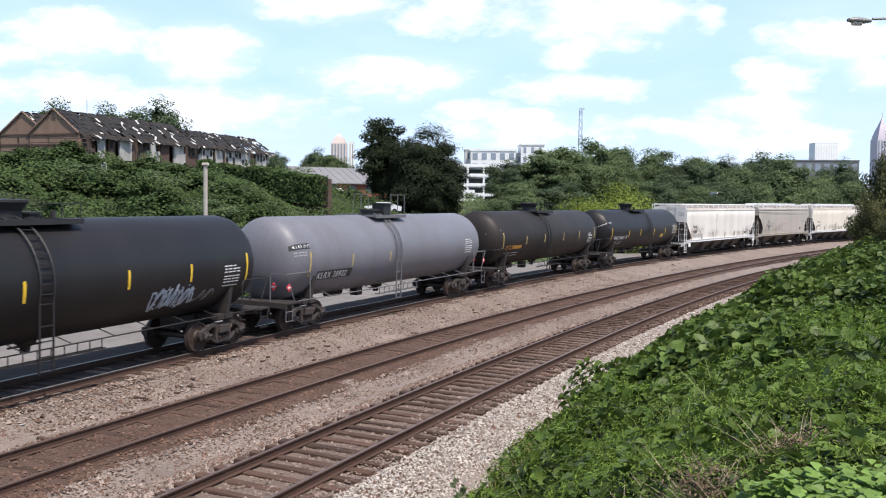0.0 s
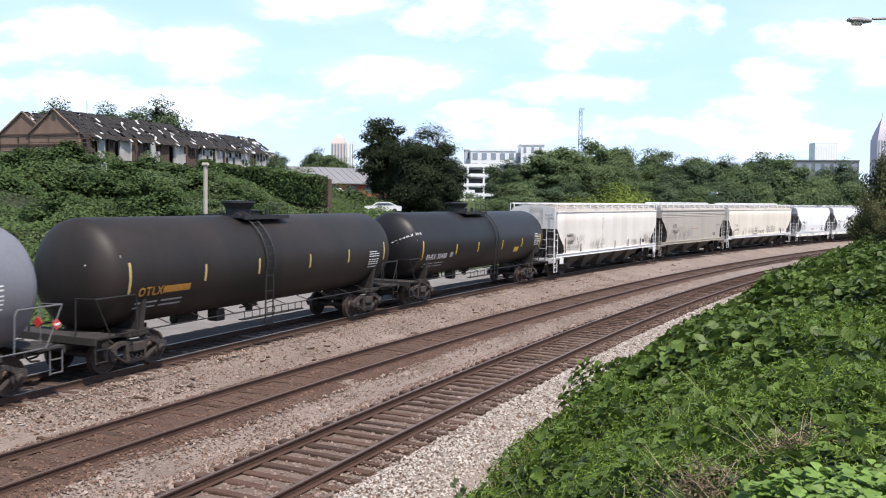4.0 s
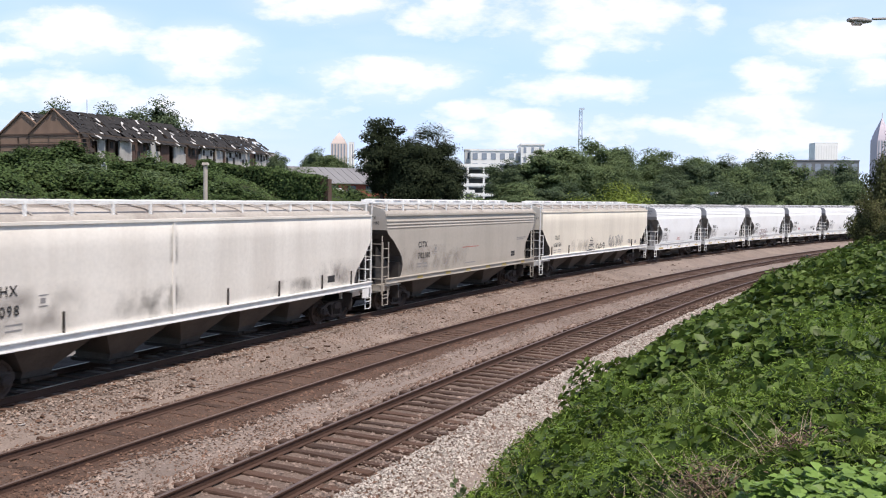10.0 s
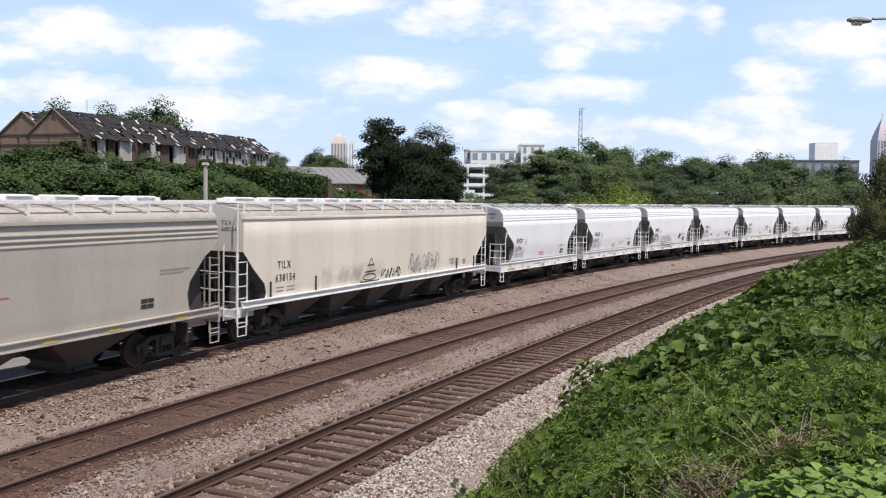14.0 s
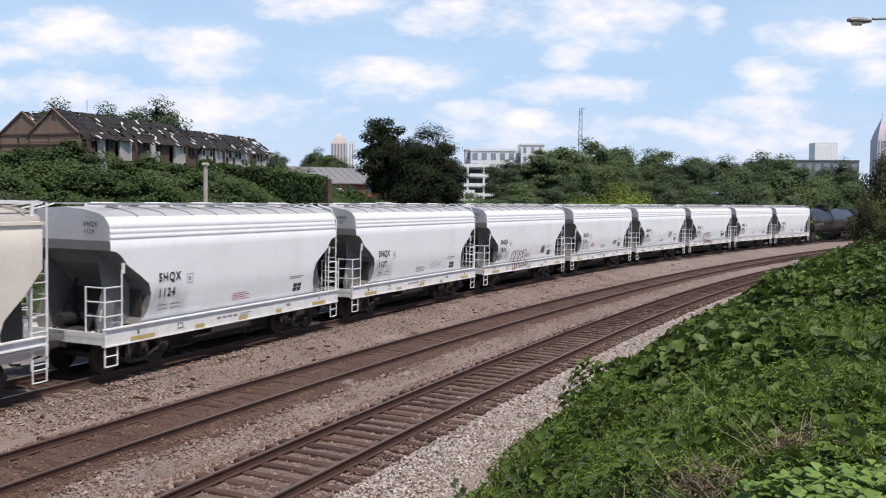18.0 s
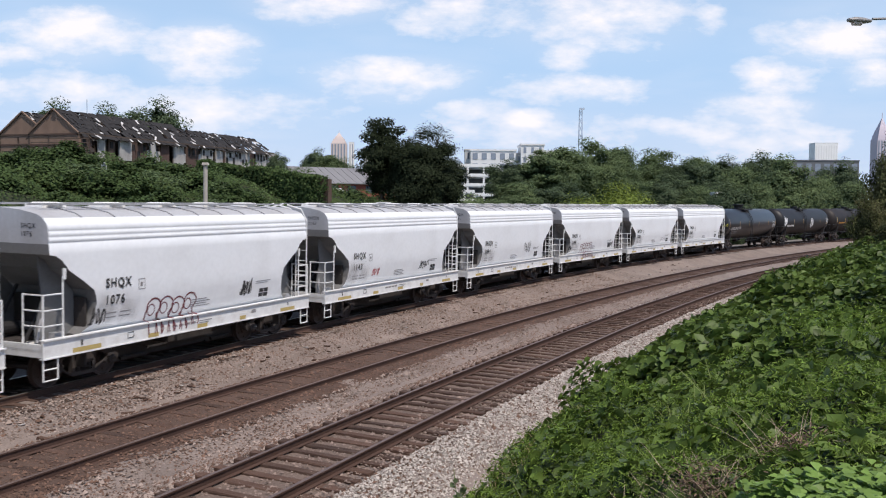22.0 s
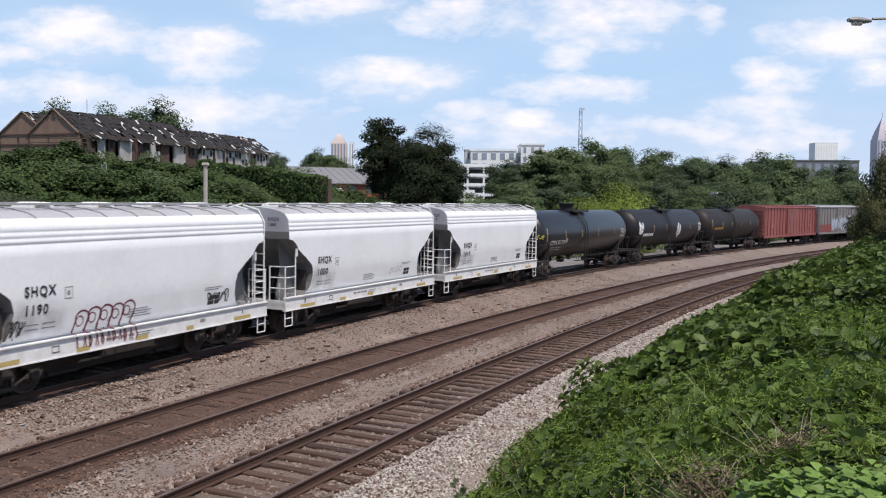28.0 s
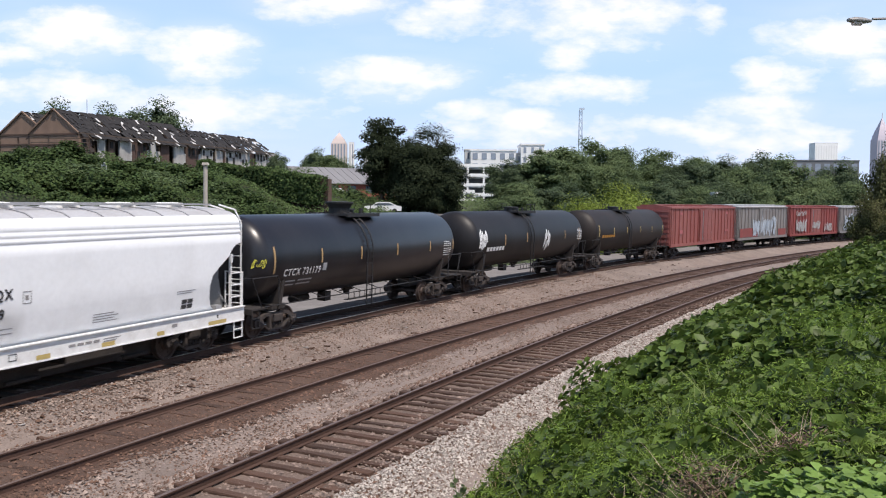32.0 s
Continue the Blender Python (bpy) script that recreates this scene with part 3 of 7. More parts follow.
def grime(name, colour, lo, hi):
    """A film of dirt that fades out towards the edges of its patch and is broken up by noise."""
    m = material(name, colour, 0.9, vary=0.3, scale=2, fine=20, bump=0.0)
    n, l = m.node_tree.nodes, m.node_tree.links
    co, sep, nz = n.new("ShaderNodeTexCoord"), n.new("ShaderNodeSeparateXYZ"), n.new("ShaderNodeTexNoise")
    nz.inputs["Scale"].default_value, nz.inputs["Detail"].default_value = 1.6, 7
    l.new(co.outputs["Generated"], sep.inputs[0])
    l.new(co.outputs["Object"], nz.inputs["Vector"])
    r = n.new("ShaderNodeMapRange")
    r.inputs["From Min"].default_value, r.inputs["From Max"].default_value, r.inputs["To Max"].default_value = lo, hi, 0.75
    l.new(nz.outputs["Fac"], r.inputs["Value"])
    value = r.outputs[0]
    for k in (0, 2):
        inv, mul, gain, mix = (n.new("ShaderNodeMath") for _ in range(4))
        inv.operation, mul.operation, gain.operation, mix.operation = "SUBTRACT", "MULTIPLY", "MULTIPLY", "MULTIPLY"
        inv.inputs[0].default_value = 1.0
        l.new(sep.outputs[k], inv.inputs[1])
        l.new(sep.outputs[k], mul.inputs[0])
        l.new(inv.outputs[0], mul.inputs[1])
        l.new(mul.outputs[0], gain.inputs[0])
        gain.inputs[1].default_value = 4.0
        l.new(gain.outputs[0], mix.inputs[0])
        l.new(value, mix.inputs[1])
        value = mix.outputs[0]
    tr, ms = n.new("ShaderNodeBsdfTransparent"), n.new("ShaderNodeMixShader")
    l.new(value, ms.inputs[0])
    l.new(tr.outputs[0], ms.inputs[1])
    l.new(n["Principled BSDF"].outputs[0], ms.inputs[2])
    l.new(ms.outputs[0], n["Material Output"].inputs["Surface"])
    return m


SOOT = grime("sooty film", (0.07, 0.06, 0.053), .40, .75)
DUST = grime("grey dust film", (0.28, 0.25, 0.235), .36, .8)


# ---- trucks, wheels, couplers ----
def wheelset_mesh():
    bm = bmesh.new()
    m = Matrix.Rotation(math.pi / 2, 4, "Z")
    for side in (-1, 1):
        prof = [(-.075, 0.10), (-.075, .17), (-.03, .20), (-.03, .38), (-.06, .40), (-.065, .457), (.045, .462), (.05, .485), (.075, .485), (.075, .40), (.03, .38), (.03, .2), (.075, .17), (.075, .1)]
        prof = [(-a * side, r) for a, r in prof]
        add_lathe(bm, prof, Matrix.Translation((0, side * 0.755, 0)) @ m, 28)
        for k in range(6):   # casting marks that show the wheel turning
            t = k * math.pi / 3
            add_box(bm, (0.29 * math.cos(t), side * 0.80, 0.29 * math.sin(t)), (0.05, 0.03, 0.05))
    add_rod(bm, [(0, -1.0, 0), (0, 1.0, 0)], 0.085, 12)
    me = bpy.data.meshes.new("wheelset")
    bm.to_mesh(me)
    bm.free()
    me.materials.append(WHEEL)
    return me


def side_frame_mesh():
    """A cast frame with two open windows, pedestals over the axle boxes and a nest of springs in the middle."""
    bm = bmesh.new()

    def member(outline, y0=-.07, deep=.13):
        add_plate(bm, [(x, y0, z) for x, z in outline], (0, deep, 0))

    member([(-.62, .70), (-.58, .80), (.58, .80), (.62, .70)])                                   # top chord
    member([(-.34, .20), (.34, .20), (.40, .29), (-.40, .29)])                                   # spring seat
    for k in (-1, 1):
        flip = lambda pts: [(k * x, z) for x, z in (pts if k > 0 else pts[::-1])]
        member(flip([(.56, .695), (.60, .80), (.96, .655), (1.15, .63), (1.17, .50), (1.06, .52), (.95, .56), (.84, .57)]))
        member(flip([(.34, .20), (.42, .285), (.74, .50), (.84, .565), (.80, .44), (.70, .42)]))  # tension arm
        member(flip([(.27, .28), (.36, .28), (.38, .70), (.27, .70)]))                           # column
        member(flip([(1.06, .52), (1.17, .50), (1.10, .38), (1.02, .40)]))                       # outer pedestal jaw
        member(flip([(.70, .42), (.80, .44), (.79, .36), (.72, .36)]))
        add_lathe(bm, [(-.13, 0), (-.13, .07), (-.11, .085), (-.09, .12), (.02, .125)], Matrix.Translation((k * .89, -.06, .457)) @ Matrix.Rotation(math.pi / 2, 4, "Z"), 16)
        add_box(bm, (k * .89, -.02, .57), (.26, .2, .07))
        for m in range(3):
            t = m * 2 * math.pi / 3 + .5
            add_box(bm, (k * .89 + .05 * math.cos(t), -.195, .457 + .05 * math.sin(t)), (.03, .02, .03))
    for x in (-.17, 0, .17):
        for q in range(6):                                                                      # coils
            add_lathe(bm, [(-.016, .05), (0, .078), (.016, .05)], Matrix.Translation((x, -.03, .305 + q * .038)) @ Matrix.Rotation(math.pi / 2, 4, "Y"), 10)
    add_box(bm, (0, -.05, .60), (.52, .2, .16), None, .9)
    me = bpy.data.meshes.new("side_frame")
    bmesh.ops.recalc_face_normals(bm, faces=bm.faces)
    bm.to_mesh(me)
    bm.free()
    me.materials.append(TRUCK)
    return me


WHEELSET, SIDE_FRAME = wheelset_mesh(), side_frame_mesh()
BOLSTER = box_mesh("bolster", 0.42, 2.3, 0.26, 0.03, TRUCK)
BEAM = box_mesh("brake_beam", 0.08, 1.5, 0.10, 0.01, TRUCK)


def add_truck(carbody, x):
    t = new("truck")
    t.parent, t.location = carbody, (x, 0, 0)
    for side in (-1, 1):
        f = part("side_frame", SIDE_FRAME, None, t)
        f.location = (0, side * 1.0, 0)
        if side > 0:
            f.rotation_euler = (0, 0, math.pi)
    part("bolster", BOLSTER, None, t).location = (0, 0, .62)
    for sx in (-1, 1):
        part("wheelset", WHEELSET, None, t).location = (sx * .89, 0, .457)
        part("brake_beam", BEAM, None, t).location = (sx * .36, 0, .40)
    return t


def coupler_mesh():
    bm = bmesh.new()
    add_box(bm, (0.15, 0, .85), (.7, .16, .18))
    add_box(bm, (-.28, .02, .85), (.22, .30, .26), None, .9)
    add_box(bm, (-.38, -.10, .85), (.14, .08, .24))
    add_rod(bm, [(.1, .18, .78), (-.15, .2, .55), (-.42, .2, .52)], .03, 6)   # air hose
    me = bpy.data.meshes.new("coupler")
    bm.to_mesh(me)
    bm.free()
    me.materials.append(UNDER)
    return me


COUPLER = coupler_mesh()


def add_couplers(base, half):
    for side in (-1, 1):
        c = part("coupler", COUPLER, None, base)
        c.location = (side * (half - 0.42), 0, 0)
        if side > 0:
            c.rotation_euler = (0, 0, math.pi)


def car_base(name, label, category, group):
    return tagged(new(name), label, category, group=group)


def rolled(t):
    """Metres that the train has gone at t seconds, from its place at 16 s."""
    d = t - 16
    return 6.7634 * d - 0.176 * d * d / 100 - 0.2715 * d ** 3 / 1000


def car_pose(g, t, half):
    """The pose of a car whose middle is g metres along the train; it rests on two trucks, half metres to each side. Its x axis points to the rear."""
    b, s = BEND["far"], g - rolled(t)
    x0, y0, _ = b.at(s - half)
    x1, y1, _ = b.at(s + half)
    return Matrix.Translation(((x0 + x1) / 2, (y0 + y1) / 2, b.z + b.cant / 2)) @ Matrix.Rotation(math.atan2(y1 - y0, x1 - x0), 4, "Z") @ Matrix.Rotation(b.cant / 1.5, 4, "X")


MOVES = []


def on_train(base, front, rear):
    MOVES.append((base, (front + rear) / 2, (rear - front) / 2 - 2.4))


# ---- tank cars ----
TANK_END = [8.0]       # half length of the tank built last


def tank_car(pitch, paint, label, radius=1.48, axis_z=2.56, dome="box", bar_mat=None, ladder_mat=None, lad=-.8, top_x=-.3, frame_h=.38):
    half, ends = pitch / 2, pitch / 2 - 0.78
    TANK_END[0] = ends
    base = car_base("tank_car", label, "tank car", "tank cars of the freight train")
    bm = bmesh.new()
    prof = [(-ends + 0.74 * (1 - math.cos(math.pi / 2 * k / 9)), radius * math.sin(math.pi / 2 * k / 9)) for k in range(10)]
    prof += [(-a, r) for a, r in prof[9::-1]]
    add_lathe(bm, prof, Matrix.Translation((0, 0, axis_z)), 48)
    part("tank", bm, paint, base, "", True)
    bar_mat, ladder_mat = bar_mat or DARK_BAR, ladder_mat or DARK_BAR
    tx = half - 2.4
    for side in (-1, 1):
        add_truck(base, side * tx)
        bm = bmesh.new()       # saddle and stub sill
        add_plate(bm, [(side * tx - .08, -1.2, .92), (side * tx - .08, 1.2, .92), (side * tx - .08, 1.36, 1.9), (side * tx - .08, .8, 1.3), (side * tx - .08, -.8, 1.3), (side * tx - .08, -1.36, 1.9)], (.16, 0, 0))
        add_box(bm, (side * tx, 0, 1.0), (.75, 2.3, .16))
        add_box(bm, (side * (half - 2.1), 0, .86), (3.1, .55, .36))
        bmesh.ops.recalc_face_normals(bm, faces=bm.faces)
        part("saddle", bm, UNDER, base)
        bm = bmesh.new()       # end platform
        add_box(bm, (side * (half - .95), 0, 1.08), (.85, 3.0, .05))
        add_box(bm, (side * (half - .55), 0, 1.0), (.06, 3.0, .16))
        for y in (-1.1, -.6, .6, 1.1):
            add_box(bm, (side * (half - .95), y, .98), (.8, .06, .14))
        part("end_platform", bm, UNDER, base)
        for y in (-1.46, 1.46):       # hand rails of the platform
            bm = bmesh.new()
            x0, x1 = side * (half - .58), side * (half - 1.9)
            add_rod(bm, [(x0, y * .55, 1.1), (x0, y * .55, 2.05), (x0, y, 2.07), (x1, y, 2.07), (x1 - side * .08, y, 1.95), (x1 - side * .1, y, 1.05)], .022, 6)
            add_rod(bm, [(x0, y, 2.07), (x0 - side * .5, y, 1.1)], .018, 5)
            add_rod(bm, [(x0, y, .45), (x0, y, 1.1)], .02, 5)
            add_rod(bm, [(x0 - side * .38, y, .45), (x0 - side * .38, y, 1.1)], .02, 5)
            for z in (.48, .8):
                add_rod(bm, [(x0, y, z), (x0 - side * .38, y, z)], .018, 5)
            part("platform_rail", bm, bar_mat, base)
    add_couplers(base, half)
    for y in (-1.5, 1.5):
        bm = bmesh.new()       # long grab rail low on the side
        add_rod(bm, [(-tx - 1.2, y, 1.12), (tx + 1.2, y, 1.12)], .02, 6)
        for k in range(9):
            x = -tx + .9 + (2 * tx - 1.8) * k / 8
            add_rod(bm, [(x, y, 1.12), (x, y * .62, 1.28)], .016, 5)
        part("grab_rail", bm, bar_mat, base)
        bm = bmesh.new()       # low step board in the middle
        add_box(bm, (-.6, y * .93, .86), (3.4, .18, .03))
        for k in range(9):
            add_rod(bm, [(-2.2 + k * .4, y * .97, .6 + .27), (-2.2 + k * .4, y * .97, 1.12)], .014, 4)
        part("step_board", bm, bar_mat, base)
    # ladders bent over the tank
    for sy in (-1, 1):
        bm = bmesh.new()
        for dx in (-.2, .2):
            pts = [(lad + dx, sy * (radius + .1) * math.cos(a), axis_z + (radius + .1) * math.sin(a)) for a in (math.radians(d) for d in range(75, -21, -8))]
            add_rod(bm, pts + [(lad + dx, sy * (radius + .05), .55)], .028, 5)
        for k in range(11):
            a = math.radians(70 - k * 8.5)
            p = (sy * (radius + .1) * math.cos(a), axis_z + (radius + .1) * math.sin(a))
            add_rod(bm, [(lad - .2, *p), (lad + .2, *p)], .018, 4)
        for z in (.6, .95, 1.3, 1.65):
            add_rod(bm, [(lad - .2, sy * (radius + .06), z), (lad + .2, sy * (radius + .06), z)], .018, 4)
        part("ladder", bm, ladder_mat, base)
    # top platform, rail and fittings
    top = axis_z + radius
    bm = bmesh.new()
    add_box(bm, (top_x, 0, top - .05), (2.5, 1.9, .05))
    deck = part("top_platform", bm, bar_mat, base)
    for k in range(12):
        bm = bmesh.new()
        add_box(bm, (top_x - 1.2 + k * .215, 0, top - .02), (.03, 1.8, .05))
        part("grating_bar", bm, bar_mat, deck)
    for y in (-.93, .93):
        bm = bmesh.new()
        add_box(bm, (top_x, y, top - .05), (2.5, .05, .13))
        part("platform_edge", bm, bar_mat, deck)
    for y in (-.9, .9):
        bm = bmesh.new()
        add_rod(bm, [(top_x, y, top - .05), (top_x, y, top + frame_h), (top_x + 1.2, y, top + frame_h), (top_x + 1.2, y, top - .05)], .018, 5)
        add_rod(bm, [(top_x + .6, y, top - .05), (top_x + .6, y, top + frame_h)], .018, 5)
        part("top_rail", bm, bar_mat, base)
    bm = bmesh.new()
    up = Matrix.Translation((0, 0, 0)) @ Matrix.Rotation(-math.pi / 2, 4, "Y")
    if dome == "box":
        add_lathe(bm, [(-.1, .40), (.2, .42), (.34, .50), (.40, .56), (.46, .56), (.48, 0)], Matrix.Translation((top_x - .3, 0, top)) @ up, 20)
    elif dome == "round":
        add_lathe(bm, [(0, .5), (.52, .5), (.58, .44), (.58, 0)], Matrix.Translation((top_x - .2, 0, top - .05)) @ up, 20)
    else:
        add_lathe(bm, [(0, .38), (.22, .38), (.22, .44), (.28, .44), (.30, 0)], Matrix.Translation((top_x - .2, 0, top - .05)) @ up, 18)
    part("dome_housing", bm, DARK_BAR, base, "", dome == "round")
    bm = bmesh.new()
    add_lathe(bm, [(0, .25), (.16, .25), (.16, .29), (.2, .29), (.22, 0)], Matrix.Translation((top_x + .6, .15, top - .04)) @ up, 16)
    add_rod(bm, [(top_x + 1.0, -.2, top - .1), (top_x + 1.0, -.2, top + .2)], .07, 8)
    part("manway", bm, DARK_BAR, base)
    if frame_h > .5:       # valve housing inside the tall guard frame
        bm = bmesh.new()
        add_box(bm, (top_x + .45, -.2, top + .22), (.62, .6, .46), None, .95)
        add_box(bm, (top_x + .45, -.2, top + .47), (.72, .7, .05))
        part("valve_housing", bm, DARK_BAR, base)
    bm = bmesh.new()
    add_lathe(bm, [(0, .30), (.12, .26), (.2, .13), (.36, .12), (.38, 0)], Matrix.Translation((0, 0, axis_z - radius + .06)) @ Matrix.Rotation(math.pi / 2, 4, "Y"), 16)
    add_rod(bm, [(-.5, 0, axis_z - radius - .12), (.5, 0, axis_z - radius - .12)], .03, 6)
    part("bottom_outlet", bm, UNDER, base)
    bm = bmesh.new()
    add_lathe(bm, [(-.5, 0), (-.48, .16), (.48, .16), (.5, 0)], Matrix.Translation((-2.9, .3, .88)), 14)
    add_box(bm, (-2.1, -.3, .92), (.4, .35, .35))
    part("brake_reservoir", bm, UNDER, base)
    return base


def tank_surface(radius=1.48, axis_z=2.56):
    """The skin of the tank built last: a cylinder that closes in over its rounded ends."""
    def surf(x, v, lift):
        a, q = v / radius, max(0.0, abs(x) - (TANK_END[0] - .74)) / .74
        r = radius * math.sqrt(max(.04, 1 - q * q)) + lift * (1 + 2 * q)
        return x + math.copysign(lift * q, x), -r * math.cos(a), axis_z + r * math.sin(a)
    return surf


# ---- covered hoppers ----
def hopper_body(base, prof, end_x, mats, cut, roof_from):
    """prof: (half width, height) from sill to ridge; end_x(z): half length at a height. Builds sides, roof and ends."""
    sides, roof, top_end, slope = mats
    low = [p for p in prof if p[1] <= roof_from + 1e-6]
    high = [p for p in prof if p[1] >= roof_from - 1e-6]
    for sy in (-1, 1):
        bm = bmesh.new()
        nx = 24
        rows = [[bm.verts.new((end_x(z) * (2 * i / nx - 1), sy * y, z)) for i in range(nx + 1)] for y, z in low]
        for a, b in zip(rows, rows[1:]):
            for i in range(nx):
                bm.faces.new((a[i], a[i + 1], b[i + 1], b[i]) if sy < 0 else (a[i + 1], a[i], b[i], b[i + 1]))
        part("side_sheet", bm, sides, base, "", True)
    bm = bmesh.new()
    full = [(-y, z) for y, z in high] + [(y, z) for y, z in high[::-1][1:]]
    nx = 12
    rows = [[bm.verts.new((end_x(z) * (2 * i / nx - 1), y, z)) for i in range(nx + 1)] for y, z in full]
    for a, b in zip(rows, rows[1:]):
        for i in range(nx):
            bm.faces.new((a[i], a[i + 1], b[i + 1], b[i]))
    part("roof", bm, roof, base, "", True)
    for sx in (-1, 1):
        for nm, lo_z, hi_z, mat in (("end_sheet", cut, 99, top_end), ("slope_sheet", -9, cut, slope)):
            bm = bmesh.new()
            sel = [p for p in prof if lo_z - 1e-6 <= p[1] <= hi_z + 1e-6]
            rows = [[bm.verts.new((sx * end_x(z), y * k, z)) for k in (-1, -.5, 0, .5, 1)] for y, z in sel]
            for a, b in zip(rows, rows[1:]):
                for i in range(4):
                    bm.faces.new((a[i], a[i + 1], b[i + 1], b[i]) if sx > 0 else (a[i + 1], a[i], b[i], b[i + 1]))
            part(nm, bm, mat, base)


def hopper_bay(base, x, w, top_w, mat, bottom=.28, top=1.15):
    bm = bmesh.new()
    vs = []
    for z, hw, hy in ((top, top_w / 2, 1.35), (bottom + .18, w / 2, .62), (bottom, w / 2, .55)):
        vs.append([bm.verts.new((x + a * hw, b * hy, z)) for a, b in ((-1, -1), (1, -1), (1, 1), (-1, 1))])
    for a, b in zip(vs, vs[1:]):
        for i in range(4):
            bm.faces.new((a[(i + 1) % 4], a[i], b[i], b[(i + 1) % 4]))
    bm.faces.new(vs[-1])
    bay = part("hopper_bay", bm, mat, base)
    bm = bmesh.new()
    add_box(bm, (x, 0, bottom - .03), (w + .15, 1.35, .09))
    for y in (-.72, .72):
        add_rod(bm, [(x - w * .4, y, bottom), (x + w * .4, y, bottom)], .05, 8)
    part("outlet_gate", bm, UNDER, bay)
    return bay


def roof_walk(base, length, z, half_w, post_h, n, mat):
    """Running boards along both edges of the roof, on posts, with hatch covers in the middle."""
    for sy in (-1, 1):
        bm = bmesh.new()
        y = sy * half_w
        add_box(bm, (0, y, z + post_h), (length, .05, .07))
        for k in range(n):
            x = -length / 2 + .2 + (length - .4) * k / (n - 1)
            add_box(bm, (x, y, z + post_h / 2 - .05), (.07, .06, post_h + .1))
            add_rod(bm, [(x, y, z + post_h - .02), (x, y * .55, z + .12)], .018, 4)
        part("roof_rail", bm, mat, base)
    bm = bmesh.new()
    for k in range(int(length / .12)):
        add_box(bm, (-length / 2 + .06 + k * .12, -.62, z + .22), (.03, .5, .03))
        add_box(bm, (-length / 2 + .06 + k * .12, .62, z + .22), (.03, .5, .03))
    for y in (-.87, -.37, .37, .87):
        add_box(bm, (0, y, z + .22), (length, .03, .05))
    part("running_board", bm, mat, base)


def hatch(base, x, y, z, sx, sy, mat):
    bm = bmesh.new()
    add_box(bm, (x, y, z + .05), (sx, sy, .10), None, .96)
    add_box(bm, (x, y, z + .115), (sx * .8, sy * .75, .04), None, .8)
    add_rod(bm, [(x - sx * .3, y - sy * .55, z + .1), (x + sx * .3, y - sy * .55, z + .1)], .03, 5)
    return part("hatch_cover", bm, mat, base)


def side_sill(base, length, z0, z1, y, mat):
    """A channel along each side: an upright web with a flange above and below."""
    for sy in (-1, 1):
        bm = bmesh.new()
        add_box(bm, (0, sy * (y - .03), (z0 + z1) / 2), (length, .06, z1 - z0))
        web = part("side_sill", bm, mat, base)
        for z, wide, inset in ((z1 + .003, .16, .03), (z0 - .003, .14, .05)):
            bm = bmesh.new()
            add_box(bm, (0, sy * (y - inset + .004), z), (length, wide, .03))
            part("sill_flange", bm, mat, web)


def corner_set(base, half, y, z_step, z_top, mat, tall):
    """Ladders, stirrup steps and grab irons at the four corners."""
    for sx in (-1, 1):
        for sy in (-1, 1):
            x = sx * half
            ladder("corner_ladder", base, mat, (x, sy * y, z_step + .3), (x, sy * y, 2.9), (-sx * .45, 0, 0), 6)
            bm = bmesh.new()      # stirrup
            add_rod(bm, [(x, sy * y, z_step + .55), (x, sy * y, z_step), (x - sx * .42, sy * y, z_step), (x - sx * .42, sy * y, z_step + .55)], .022, 5)
            add_rod(bm, [(x, sy * y, z_step + .28), (x - sx * .42, sy * y, z_step + .28)], .018, 5)
            part("stirrup_step", bm, mat, base)
        for sy in (-1, 1):
            ladder("end_ladder", base, mat, (sx * (half + .02), sy * y * .98, .8), (sx * (half + .02), sy * y * .98, z_top), (0, -sy * .5, 0), 5)
            bm = bmesh.new()      # upright plate under the slope sheet
            add_plate(bm, [(sx * (half - d), sy * 1.0 - .02, z) for d, z in ((.22, 1.13), (.2, 1.6), (.3, 2.7), (1.15, 2.0), (1.4, 1.5), (1.4, 1.13))], (0, .04, 0))
            bmesh.ops.recalc_face_normals(bm, faces=bm.faces)
            # plate added to close the view behind; shade is in its colour
            part("gusset", bm, SLOPE_SHADE, base)
            if tall:
                bm = bmesh.new()  # corner post that climbs to the roof rail
                add_rod(bm, [(x + sx * .02, sy * y, z_step + .3), (x + sx * .02, sy * y, 4.46), (x - sx * .25, sy * y * .96, 4.48)], .026, 5)
                part("corner_post", bm, mat, base)
        bm = bmesh.new()          # cross rails over the deck
        for z in (1.75, 2.3):
            add_rod(bm, [(sx * (half + .02), -y * .66, z), (sx * (half - .02), 0, z + .02), (sx * (half + .02), y * .66, z)], .018, 4)
        part("cross_rail", bm, mat, base)


